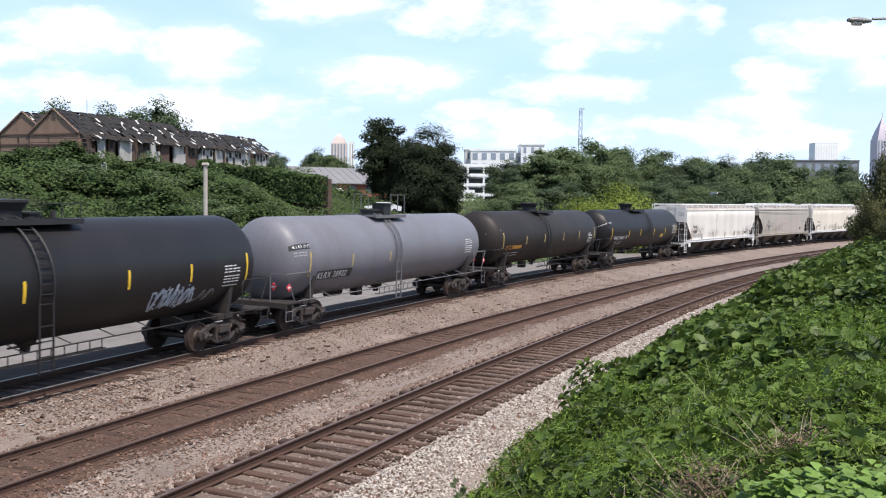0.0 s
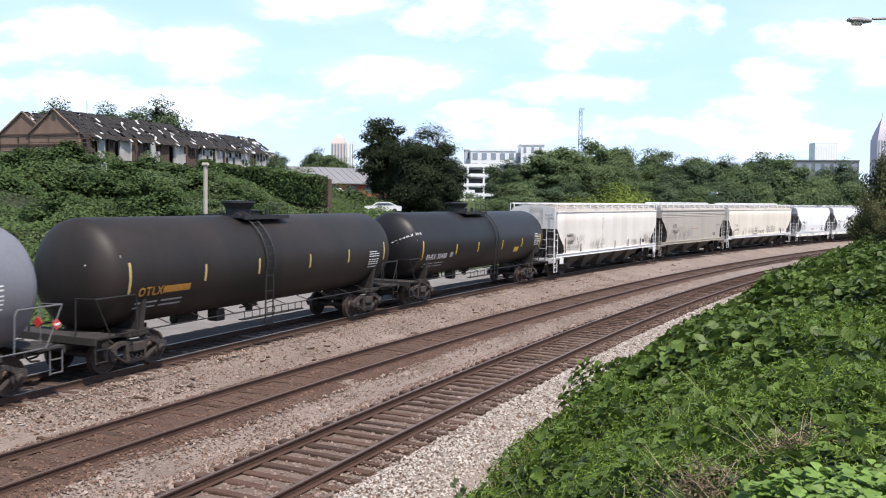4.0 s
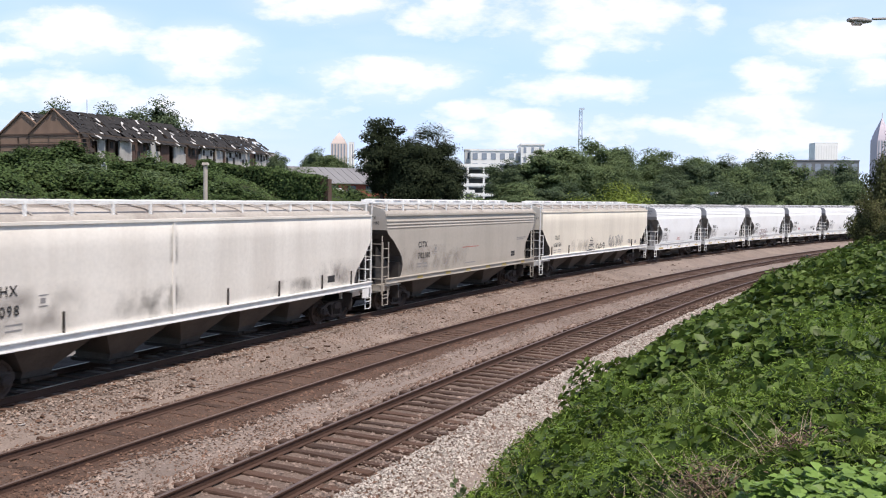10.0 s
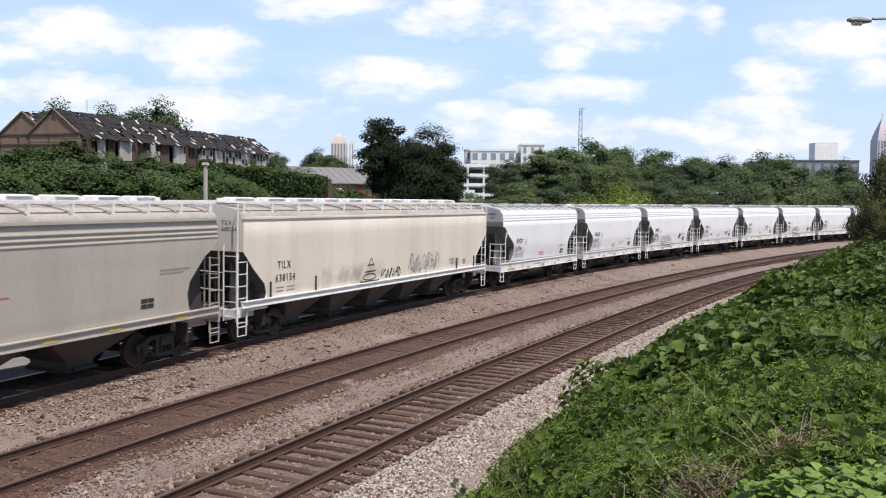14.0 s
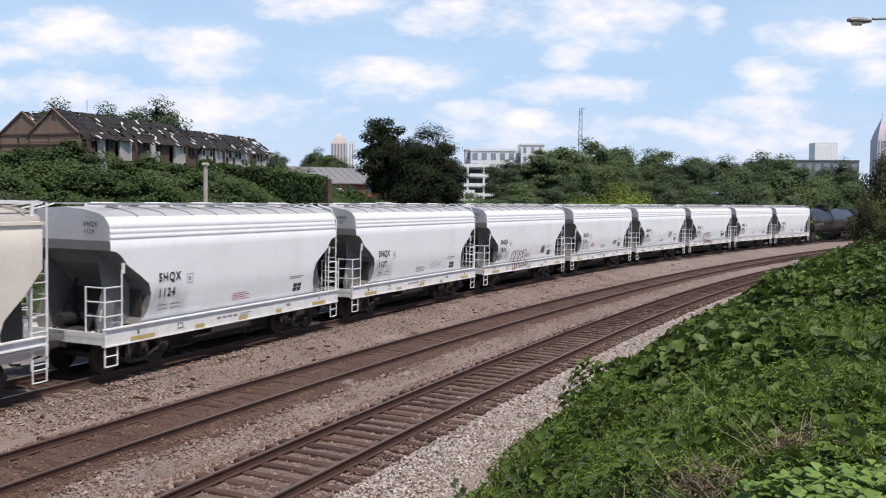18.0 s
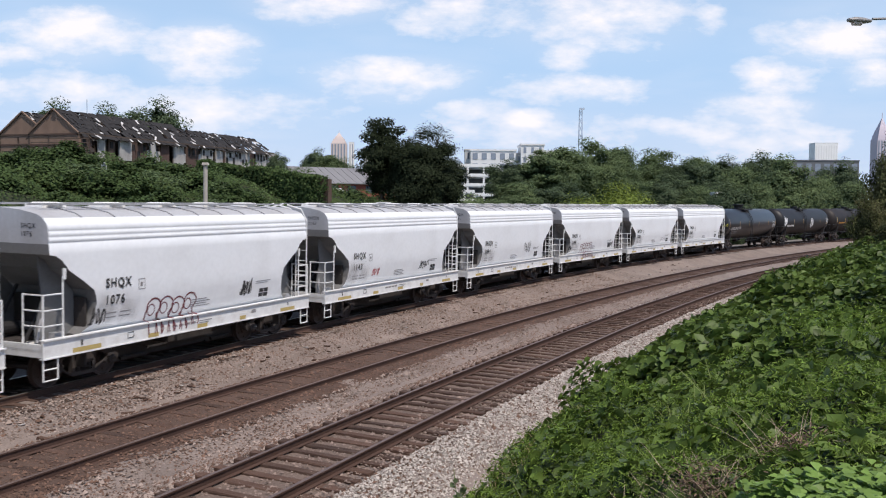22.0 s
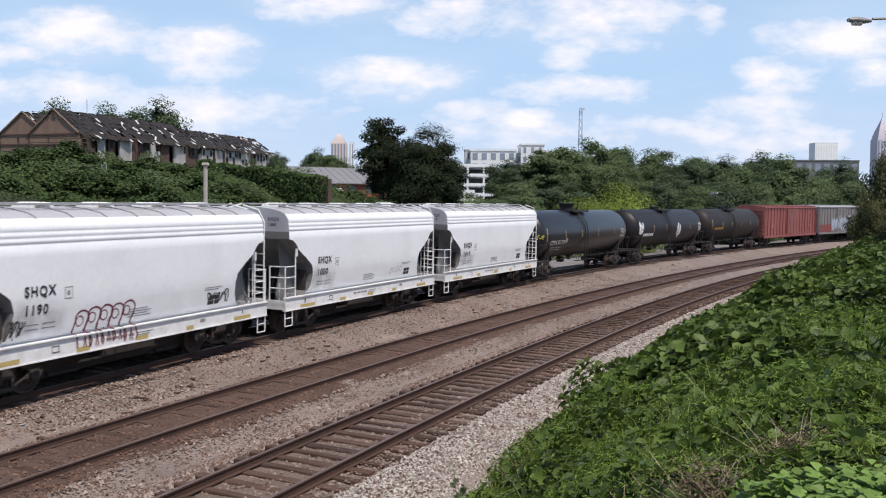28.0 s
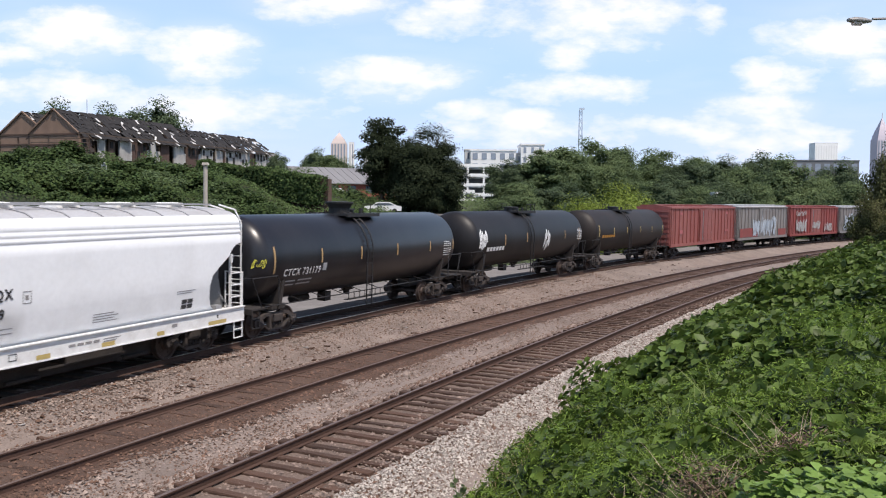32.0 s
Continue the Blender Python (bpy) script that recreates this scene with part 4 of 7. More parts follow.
def end_deck(base, half, depth, z, mat, brake=True):
    for sx in (-1, 1):
        bm = bmesh.new()
        add_box(bm, (sx * (half - depth / 2), 0, z), (depth, 3.0, .06))
        add_box(bm, (sx * (half - .04), 0, z - .08), (.08, 3.1, .22))
        for y in (-1.0, 0, 1.0):
            add_box(bm, (sx * (half - depth / 2), y, z - .16), (depth, .1, .28))
        part("end_sill", bm, mat, base)
        bm = bmesh.new()
        for y in (-.55, .55):     # posts that hold the slope sheet
            add_rod(bm, [(sx * (half - .3), y, z), (sx * (half - .75), y, z + 2.0)], .05, 6)
        add_rod(bm, [(sx * (half - .15), -.5, z), (sx * (half - .15), -.5, z + 1.1)], .03, 5)
        part("slope_brace", bm, DARK_BAR, base)
        # dark plate added to keep the gap below the slope sheet dark
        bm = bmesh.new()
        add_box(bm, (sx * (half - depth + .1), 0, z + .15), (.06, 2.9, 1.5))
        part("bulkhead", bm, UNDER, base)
        if brake and sx < 0:
            bm = bmesh.new()
            add_lathe(bm, [(0, .27), (.03, .30), (.06, .27), (.03, .24), (0, .27)], Matrix.Translation((sx * (half - .10), .5, z + 1.2)), 16)
            for k in range(4):
                a = k * math.pi / 4
                add_rod(bm, [(sx * (half - .07), .5 - .27 * math.cos(a), z + 1.2 - .27 * math.sin(a)), (sx * (half - .07), .5 + .27 * math.cos(a), z + 1.2 + .27 * math.sin(a))], .015, 4)
            part("brake_wheel", bm, GREY_BAR, base)


def profile_surface(prof):
    zs, ys = [p[1] for p in prof], [p[0] for p in prof]
    return lambda x, v, lift: (x, -(float(np.interp(v, zs, ys)) + lift), v)


NAHX_PROF = [(1.50, 1.30), (1.54, 1.6), (1.56, 2.4), (1.57, 3.2), (1.57, 3.95), (1.50, 4.03), (1.48, 4.14), (1.2, 4.27), (.6, 4.37), (0, 4.41)]


def long_hopper(pitch, label, paint, roof_mat, ribbed, bays, bay_mat, posts, end_mat):
    """A long covered hopper with roof rails, four outlet bays and cut-away ends."""
    half, trim = pitch / 2 - .52, BEIGE if ribbed else WHITE_TRIM
    base = car_base("covered_hopper", label, "hopper car", "covered hoppers of the freight train")
    cut_z, cut_x = ((1.3, 1.55, 1.9, 2.25, 2.6, 2.93, 3.0, 3.2, 3.38), (1.15, 1.28, 1.36, 1.26, .92, .58, .44, .14, 0)) if ribbed else ((1.3, 1.6, 1.9, 2.4, 2.95), (1.12, 1.2, 1.08, .5, 0))
    end_x = lambda z: half - .18 - float(np.interp(z, cut_z, cut_x))
    prof = list(NAHX_PROF)
    prof = sorted(prof + [(1.565, 2.95), (1.55, 1.9), (1.555, 2.25), (1.562, 2.65), (1.568, 3.0), (1.5705, 3.3), (1.571, 3.38)], key=lambda p: (p[1], -p[0]))
    if ribbed:
        prof = [p for p in prof if not 3.39 < p[1] < 3.98]
        for z in (3.48, 3.61, 3.74):
            prof += [(1.57, z - .045), (1.585, z - .03), (1.585, z + .01), (1.555, z + .03), (1.555, z + .06)]
        prof = sorted(set(prof), key=lambda p: p[1])
        prof.append((0, 4.41)) if (0, 4.41) not in prof else None
    hopper_body(base, sorted(prof, key=lambda p: (p[1], -p[0])), end_x, (paint, roof_mat, end_mat, SLOPE_SHADE), 3.38 if ribbed else 2.95, 4.03)
    # eave channel
    for sy in (-1, 1):
        bm = bmesh.new()
        add_box(bm, (0, sy * 1.585, 3.99), (2 * half - .3, .06, .07))
        part("eave", bm, paint, base)
    side_sill(base, 2 * half - .25, 1.22, 1.40, 1.60, trim)
    for k in range(bays):
        x = (k - (bays - 1) / 2) * (2 * half - 5.4) / bays
        hopper_bay(base, x, .9, (2 * half - 5.6) / bays, bay_mat, .28, 1.3)
    bm = bmesh.new()
    add_box(bm, (0, 0, .98), (2 * half, .55, .42))
    part("centre_sill", bm, UNDER, base)
    roof_walk(base, 2 * half - .3, 4.25, 1.44, .21, posts, WHITE_TRIM)
    for k in range(10):
        hatch(base, (k - 4.5) * (2 * half - 2) / 10, 0, 4.38 if end_mat is CREAM else 4.49, (2 * half - 2) / 10 - .2, .55, WHITE_TRIM)
    for k in range(posts):
        bm = bmesh.new()
        x = -half + .6 + (2 * half - 1.2) * k / (posts - 1)
        pts = [(x, y, z + .015) for y, z in ((-1.46, 4.16), (-1.2, 4.28), (-.6, 4.38), (0, 4.42), (.6, 4.38), (1.2, 4.28), (1.46, 4.16))]
        add_rod(bm, pts, .025, 4)
        part("roof_rib", bm, roof_mat, base)
    end_deck(base, half, 1.5, 1.12, trim)
    corner_set(base, half, 1.5, .35, 3.15, trim, not ribbed)
    for sx in (-1, 1):
        add_truck(base, sx * (pitch / 2 - 2.4))
    add_couplers(base, pitch / 2)
    return base, profile_surface(prof)


SHORT_PROF = [(1.40, 1.28), (1.50, 1.55), (1.575, 2.0), (1.60, 2.5), (1.60, 3.0), (1.59, 3.48), (1.575, 3.50), (1.575, 3.54), (1.59, 3.56), (1.585, 3.62), (1.57, 3.64), (1.57, 3.68),
              (1.58, 3.70), (1.57, 3.76), (1.555, 3.78), (1.555, 3.82), (1.565, 3.84), (1.52, 3.96), (1.40, 4.10), (1.2, 4.19), (.7, 4.28), (0, 4.33)]


def short_hopper(pitch):
    """A short round-sided covered hopper with a deep white sill."""
    half = pitch / 2 - .56
    base = car_base("covered_hopper", "clean white round-sided covered hopper with grey ends", "hopper car", "white covered hoppers")

    def end_x(z):
        return half - .2 - float(np.interp(z, (1.28, 1.45, 1.7, 2.05, 2.34, 2.6, 2.88, 2.97, 3.12, 3.22, 3.26), (1.05, 1.30, 1.42, 1.46, 1.36, 1.0, .56, .50, .36, .20, 0)))

    prof = sorted(SHORT_PROF + [(1.6, z) for z in (2.6, 2.74, 2.88, 2.97, 3.05, 3.12, 3.22, 3.26)] + [(1.475, 1.45), (1.53, 1.7), (1.545, 1.82), (1.58, 2.05), (1.594, 2.2), (1.597, 2.34)], key=lambda p: (p[1], -p[0]))
    hopper_body(base, prof, end_x, (WHITE, ROOF_GREY, END_GREY, SLOPE_GREY), 3.50, 4.10)
    side_sill(base, 2 * half, .88, 1.30, 1.60, WHITE_TRIM)
    for x in (-1.9, 1.9):
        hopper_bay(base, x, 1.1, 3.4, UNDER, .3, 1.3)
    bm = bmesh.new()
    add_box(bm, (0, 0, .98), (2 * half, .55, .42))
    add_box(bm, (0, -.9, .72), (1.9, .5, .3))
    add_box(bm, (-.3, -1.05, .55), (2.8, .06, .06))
    # dark block added to fill the shadowed space between the bays
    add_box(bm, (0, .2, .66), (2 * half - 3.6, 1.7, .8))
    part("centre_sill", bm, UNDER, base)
    for k in range(9):
        bm = bmesh.new()
        x = (k - 4) * (2 * half - 1.6) / 9
        add_rod(bm, [(x, y, z + .012) for y, z in ((-1.42, 4.09), (-1.2, 4.19), (-.7, 4.28), (0, 4.33), (.7, 4.28), (1.2, 4.19), (1.42, 4.09))], .022, 4)
        part("roof_rib", bm, GREY_BAR, base)
    for k in range(5):
        hatch(base, (k - 2) * 2.05, 0, 4.31, .75, .6, WHITE_TRIM)
    bm = bmesh.new()
    for y in (-.62, .62):
        for k in range(int((2 * half - 1.4) / .15)):
            add_box(bm, (-half + .7 + k * .15, y, 4.41), (.03, .4, .025))
        for d in (-.2, .2):
            add_box(bm, (0, y + d, 4.40), (2 * half - 1.3, .025, .045))
    part("running_board", bm, GREY_BAR, base)
    for sx in (-1, 1):
        # deck, corner cage and bent top rails
        bm = bmesh.new()
        add_box(bm, (sx * (half - .55), 0, 1.06), (1.1, 3.05, .06))
        add_box(bm, (sx * (half - .03), 0, 1.06), (.06, 3.15, .30))
        part("end_deck", bm, WHITE_TRIM, base)
        for sy in (-1, 1):
            bm = bmesh.new()
            y = sy * 1.56
            x0, x1 = sx * (half - .04), sx * (half - .62)
            for z in (1.62, 1.98, 2.34):
                add_rod(bm, [(x0, y * .6, z), (x0, y, z), (x1, y, z)], .02, 5)
            for p in ((x0, y * .6), (x0, y), (x1, y)):
                add_rod(bm, [(*p, 1.12), (*p, 2.36 if p[0] == x0 else 2.75)], .024, 5)
            part("corner_rail", bm, WHITE_TRIM, base)
            bm = bmesh.new()
            for z in (.36, .62, .86):
                add_rod(bm, [(x0, y, z), (x0 - sx * .42, y, z)], .02, 5)
            for d in (0, .42):
                add_rod(bm, [(x0 - sx * d, y, .36), (x0 - sx * d, y, 1.1)], .022, 5)
            part("stirrup_step", bm, WHITE_TRIM, base)
        s = -sx                 # one tall bent ladder at each end, on opposite sides
        bm = bmesh.new()
        for dy in (0, .42):
            y = 1.56 - dy
            add_rod(bm, [(sx * (half - .12), s * y, 1.12), (sx * (half - .12), s * y, 3.85), (sx * (half - .16), s * (y - .2), 4.25), (sx * (half - .5), s * (y - .55), 4.40)], .026, 5)
        for k in range(8):
            add_rod(bm, [(sx * (half - .12), s * 1.56, 1.4 + k * .36), (sx * (half - .12), s * 1.14, 1.4 + k * .36)], .02, 4)
        part("end_ladder", bm, WHITE_TRIM, base)
        bm = bmesh.new()
        for y in (-.55, .55):
            add_rod(bm, [(sx * (half - .4), y, 1.1), (sx * (half - 1.2), y, 2.4)], .05, 6)
        add_lathe(bm, [(-.3, 0), (-.28, .17), (.28, .17), (.3, 0)], Matrix.Translation((sx * (half - .55), .2, 1.4)), 14)
        part("slope_brace", bm, DARK_BAR, base)
        # added dark plate in place of the shaded space behind the deck
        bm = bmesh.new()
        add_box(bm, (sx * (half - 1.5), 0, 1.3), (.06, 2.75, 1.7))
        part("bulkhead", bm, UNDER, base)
        for y in (-1.0, 1.0):       # upright gussets that carry the slope sheet on the deck
            bm = bmesh.new()
            add_plate(bm, [(sx * (half - d), y - .02, z) for d, z in ((.34, 1.09), (.30, 1.4), (.52, 2.2), (.40, 3.2), (.75, 3.0), (1.45, 2.3), (1.6, 1.5), (1.5, 1.09))], (0, .04, 0))
            bmesh.ops.recalc_face_normals(bm, faces=bm.faces)
            part("gusset", bm, SLOPE_GREY, base)
        for sy in (-1, 1):          # bracket where the hand rail meets the side sheet
            bm = bmesh.new()
            add_box(bm, (sx * (half - .64), sy * 1.585, 2.80), (.07, .05, .26))
            part("rail_bracket", bm, WHITE_TRIM, base)
        bm = bmesh.new()            # brake pipe and valve on the deck
        add_rod(bm, [(sx * (half - .2), -1.2, 1.2), (sx * (half - .5), -1.0, 1.75), (sx * (half - .9), -.7, 1.3)], .03, 5)
        add_box(bm, (sx * (half - .8), -1.15, 1.24), (.34, .26, .28), None, .8)
        part("brake_valve", bm, GREY_BAR, base)
        add_truck(base, sx * (pitch / 2 - 2.3))
    add_couplers(base, pitch / 2)
    return base, profile_surface(prof)


# ---- box cars ----
def box_car(pitch, label, paint, roof_mat, door_mat, ribs, height=4.45):
    half = pitch / 2 - .5
    base = car_base("box_car", label, "box car", "box cars of the freight train")
    bm = bmesh.new()
    add_box(bm, (0, 0, (1.05 + height - .25) / 2), (2 * half, 2.9, height - .25 - 1.05))
    part("body", bm, paint, base)
    for sy in (-1, 1):
        for k in range(ribs):
            x = -half + .25 + (2 * half - .5) * k / (ribs - 1)
            if abs(x) < 1.75:
                continue
            bm = bmesh.new()
            add_box(bm, (x, sy * 1.48, (1.15 + height - .3) / 2), (.13, .08, height - .3 - 1.15))
            part("rib", bm, paint, base)
        bm = bmesh.new()
        add_box(bm, (0, sy * 1.50, 1.05), (2 * half, .1, .24))
        add_box(bm, (0, sy * 1.50, height - .27), (2 * half, .1, .12))
        part("side_sill", bm, paint, base)
        bm = bmesh.new()
        add_box(bm, (0, sy * 1.52, (1.2 + height - .4) / 2), (3.2, .06, height - .4 - 1.2))
        for x in (-1.5, -.55, .55, 1.5):
            add_box(bm, (x, sy * 1.56, (1.2 + height - .4) / 2), (.12, .06, height - .5 - 1.2))
        for z in (1.4, 2.0, 2.7, 3.4, 3.9):
            add_box(bm, (0, sy * 1.555, z), (3.1, .05, .1))
        d = part("door", bm, door_mat, base)
        bm = bmesh.new()
        add_rod(bm, [(-.9, sy * 1.6, 1.3), (-.9, sy * 1.6, 3.9)], .03, 5)
        part("lock_bar", bm, GREY_BAR, d)
    bm = bmesh.new()
    add_plate(bm, [(-half, -1.5, height - .25), (-half, -1.45, height - .2), (-half, 0, height), (-half, 1.45, height - .2), (-half, 1.5, height - .25)], (2 * half, 0, 0))
    for k in range(14):
        add_box(bm, (-half + .5 + (2 * half - 1) * k / 13, 0, height - .09), (.08, 2.8, .1))
    bmesh.ops.recalc_face_normals(bm, faces=bm.faces)
    part("roof", bm, roof_mat, base)
    for sx in (-1, 1):
        bm = bmesh.new()
        for k in range(7):
            add_box(bm, (sx * (half + .04), 0, 1.4 + k * .42), (.12, 2.7, .2))
        part("end_corrugation", bm, paint, base)
        ladder("corner_ladder", base, paint, (sx * half, -1.56, 1.2), (sx * half, -1.56, 4.0), (-sx * .45, 0, 0), 8)
        add_truck(base, sx * (pitch / 2 - 2.4))
    bm = bmesh.new()
    add_box(bm, (0, 0, .9), (2 * half, .6, .4))
    part("centre_sill", bm, UNDER, base)
    add_couplers(base, pitch / 2)
    return base, (lambda x, v, lift: (x, -(1.54 + lift), v))
# ---- the cars in their order, from the head of the train ----
GAPS = [-98.0, -79.9, -62.3, -44.7, -24.3, -6.6, 14.0]


def tank_marks(base, surf, strips, strip_mat, mark, mark_mat, mark_x, mark_v, mark_h, panel=(), extra=()):
    for x, v, h in strips:
        decal("reflective_strip", base, strip_mat, surf, [bar(x, v, .085, h)])
    if mark:
        decal("reporting_mark", base, mark_mat, surf, [shifted(letters(mark, mark_h, .02), mark_x, mark_v)])
        decal("load_lines", base, INK_GREY, surf, [bar(mark_x + k % 2 * 1.0, mark_v - .25 - (k // 2) * .16, .85, .06) for k in range(4)])
    for x, v in panel:
        rows_of_bars = decal("data_panel", base, INK_WHITE, surf, [bar(x + c * .2, v + r * .09 + .04 * (r // 3), .165, .035) for r in range(6) for c in range(4 if r < 5 else 3)] + [bar(x, v - .12, .75, .035)])
        tagged(rows_of_bars, "rows of small white stencilled bars", kind="stuff")
    for shapes, mat in extra:
        decal("painted_tag", base, mat, surf, shapes)


TS = tank_surface()
# black tank at the head, with a pale scrawl
c = tank_car(17.8, BLACK, "black tank car with yellow strips and pale graffiti")
tank_marks(c, TS, [(-4.6, -.35, .55), (-1.4, -.35, .5), (1.9, -.33, .5), (4.4, -.33, .5), (7.1, -.5, .85)], YELLOW, "", None, 0, 0, 0, [(6.0, -.5)], [(tag_strokes(2.9, -1.15, 1.9, .75, 7, 3, .06) + tag_strokes(3.1, -1.05, 1.5, .6, 5, 19, .045), SPRAY_PALE), (tag_strokes(4.85, -1.0, .8, .4, 2, 9, .03), INK_GREY)])
on_train(c, -115.8, GAPS[0])
# blue-grey tank
c = tank_car(18.1, GREY_TANK, "blue-grey tank car with black lettering panels and diamond placards", dome="low", bar_mat=DULL_BAR, ladder_mat=DULL_BAR, lad=-.75, top_x=-.4, axis_z=2.48, frame_h=.85)
TS_OLD, TS = TS, tank_surface(1.48, 2.48)
tank_marks(c, TS, [(-7.1, -.62, .9), (-4.3, -.4, .48), (-1.4, -.36, .4)], OLD_YELLOW, "", None, 0, 0, 0, [(6.0, -.25)])
decal("lettering_panel", c, INK_BLACK, TS, [bar(-6.55, -.80, 2.35, .36)] + [bar(-7.95 + k * .1, .40, .102, .2) for k in range(9)])
LIFTED = lambda x, v, lift: TS(x, v, lift + .005)
decal("reporting_mark", c, INK_WHITE, LIFTED, [shifted(letters("KLRX 30922", .25, .015), -6.5, -.74), shifted(letters("KLRX 30922", .105, .004), -7.88, .45)])
decal("load_lines", c, INK_GREY, TS, [bar(-7.85 + k * .15, v, .11, .035) for v in (.27, .17) for k in range(4)])
for side in (-1, 1):
    for spot, face, turn_axis, out in (((side * 8.35, -.85, 1.62), (.02, .2, .2), "X", (side * .006, 0, 0)), ((side * 8.3, -1.46, 1.62), (.2, .02, .2), "Y", (0, -.006, 0))):
        bm = bmesh.new()
        add_box(bm, spot, face, Matrix.Rotation(math.pi / 4, 3, turn_axis))
        plate = part("placard", bm, PLACARD_RED, c, "red diamond hazard placard")
        bm = bmesh.new()
        add_box(bm, Vector(spot) + Vector(out), (face[0] * .85, face[1] * .85, .06))
        part("placard_band", bm, INK_WHITE, plate)
on_train(c, GAPS[0], GAPS[1])
TS = TS_OLD
# black tank with orange lettering
c = tank_car(17.6, BLACK_RUST, "rust-stained black tank car with faded orange lettering", lad=-1.0)
tank_marks(c, TS, [(-7.1, -.5, .85), (-4.1, -.35, .48), (-1.5, -.33, .48), (1.45, -.33, .48), (4.1, -.3, .48), (6.9, -.35, .7)], OLD_YELLOW, "OTLX", INK_ORANGE, -6.7, -.58, .25, [(5.75, -.5)])
decal("lettering_bar", c, INK_ORANGE, TS, [bar(-5.75, -.56, 1.1, .2)])
decal("lettering_bar", c, INK_GREY, TS, [bar(-7.9, .5, .6, .07)])
on_train(c, GAPS[1], GAPS[2])
# black tank with white lettering
c = tank_car(17.6, BLACK, "black tank car with white lettering and yellow strips", lad=.65, top_x=-.6)
tank_marks(c, TS, [(-7.1, -.6, .85), (-3.8, -.5, .5), (-1.4, -.48, .48), (1.55, -.48, .48), (4.2, -.45, .45), (6.9, -.6, .8)], YELLOW, "FHRX 30460", INK_WHITE, -6.65, -.62, .25, [(6.05, -.3)])
decal("yellow_label", c, YELLOW, TS, [bar(3.3, -.72, .62, .28)])
decal("stencil_box", c, INK_GREY, TS, [bar(-4.35, -.6, .28, .24)])
decal("upper_mark", c, INK_WHITE, TS, [shifted(letters("FHRX 30460", .12, .006), -8.0, .55)])
decal("lettering_bar", c, INK_GREY, TS, [bar(-7.95, .40, .7, .025), bar(-7.95, .30, .5, .025)])
on_train(c, GAPS[2], GAPS[3])

# cream hopper
c, S = long_hopper(20.4, "dirty cream covered hopper with black lettering and roof rails", CREAM, GRIMY_ROOF, False, 5, BAY, 15, CREAM)
decal("reporting_mark", c, INK_BLACK, S, [shifted(letters("NAHX", .24, .012), -7.95, 2.42), shifted(letters("101098", .24, .012), -8.0, 1.98)])
decal("load_lines", c, INK_DIM, S, [bar(-7.9 + k % 2 * .6, 1.76 - k // 2 * .13, .45, .04) for k in range(4)] + [bar(-6.4, 2.1, .25, .03), bar(-6.4, 2.35, .25, .03), bar(-6.35, 2.18, .14, .12)])
for x in (-8.2, -5.7, .5, 3.2, 5.9, 8.0):
    bm = bmesh.new()
    add_box(bm, (x, -1.57, 1.68 if x > -8 else 1.9), (.05, .04, .5 if x > -8 else .95))
    part("side_post", bm, UNDER if x > -8 else RUST_RED, c)
bm = bmesh.new()
add_box(bm, (-1.9, -1.575, 2.7), (.10, .03, 2.6))
part("side_seam", bm, CREAM, c)
decal("rust_smear", c, SOOT, S, [bar(-2.1, 1.45, .4, 2.5)])
decal("dirt_film", c, SOOT, S, [bar(-4.4, 1.38, 3.2, .95)])
decal("dirt_film", c, SOOT, S, [bar(2.4, 1.38, 3.4, .6)])
decal("dirt_film", c, DUST, lambda x, v, lift: (-9.5 - lift, x, v), [bar(-.6, 3.0, .9, 1.3)])
decal("dirt_film", c, DUST, S, [bar(-8.3, 1.36, 3.4, 1.3)])
decal("dirt_film", c, DUST, S, [bar(5.2, 1.36, 3.6, 1.1)])
decal("black_panel", c, INK_BLACK, S, [bar(6.3, 1.62, .5, .24)])
decal("end_mark", c, INK_DIM, lambda x, v, lift: (-9.5 - lift, -x, v), [shifted(letters("NAHX", .13, .006), .75, 3.72), shifted(letters("101098", .13, .006), .75, 3.52)])
for x in (-8.9, 9.0):
    bm = bmesh.new()
    add_box(bm, (x, -1.64, 1.0), (.5, .04, .34))
    part("jacking_plate", bm, WHITE_TRIM, c)
on_train(c, GAPS[3], GAPS[4])
# grey-beige ribbed hopper
c, S = long_hopper(17.7, "grey-beige covered hopper with ribbed side and yellow strips", BEIGE, GRIMY_ROOF, True, 3, BAY, 13, BEIGE)
decal("reporting_mark", c, INK_BLACK, S, [shifted(letters("CITX", .25, .02), -5.5, 2.58), shifted(letters("702180", .25, .02), -5.5, 2.10)])
decal("load_lines", c, INK_DIM, S, [bar(-5.6 + k % 2 * .55, 1.84 - k // 2 * .13, .42, .05) for k in range(4)] + [bar(-4.0, 2.32, .27, .03), bar(-4.0, 2.6, .27, .03), bar(-3.95, 2.4, .16, .14)])
decal("dirt_film", c, DUST, S, [bar(-7.2, 1.36, 7.0, 1.3)])
decal("end_mark", c, INK_BLACK, lambda x, v, lift: (-8.15 - lift, -x, v), [shifted(letters("CITX", .13, .012), .62, 3.80), shifted(letters("702180", .13, .012), .62, 3.60)])
decal("red_notice", c, INK_RED, S, [bar(-1.1 + k * .31, 2.38, .25, .035) for k in range(6)])
decal("small_stencils", c, INK_DIM, S, [bar(-.8, 1.62, 1.2, .04), bar(5.6, 2.62, 1.3, .05), bar(5.6, 2.53, 1.0, .05)])
decal("black_panel", c, INK_BLACK, S, [bar(4.88 + a * .26, 1.68 + b * .145, .24, .12) for a in (0, 1) for b in (0, 1)])
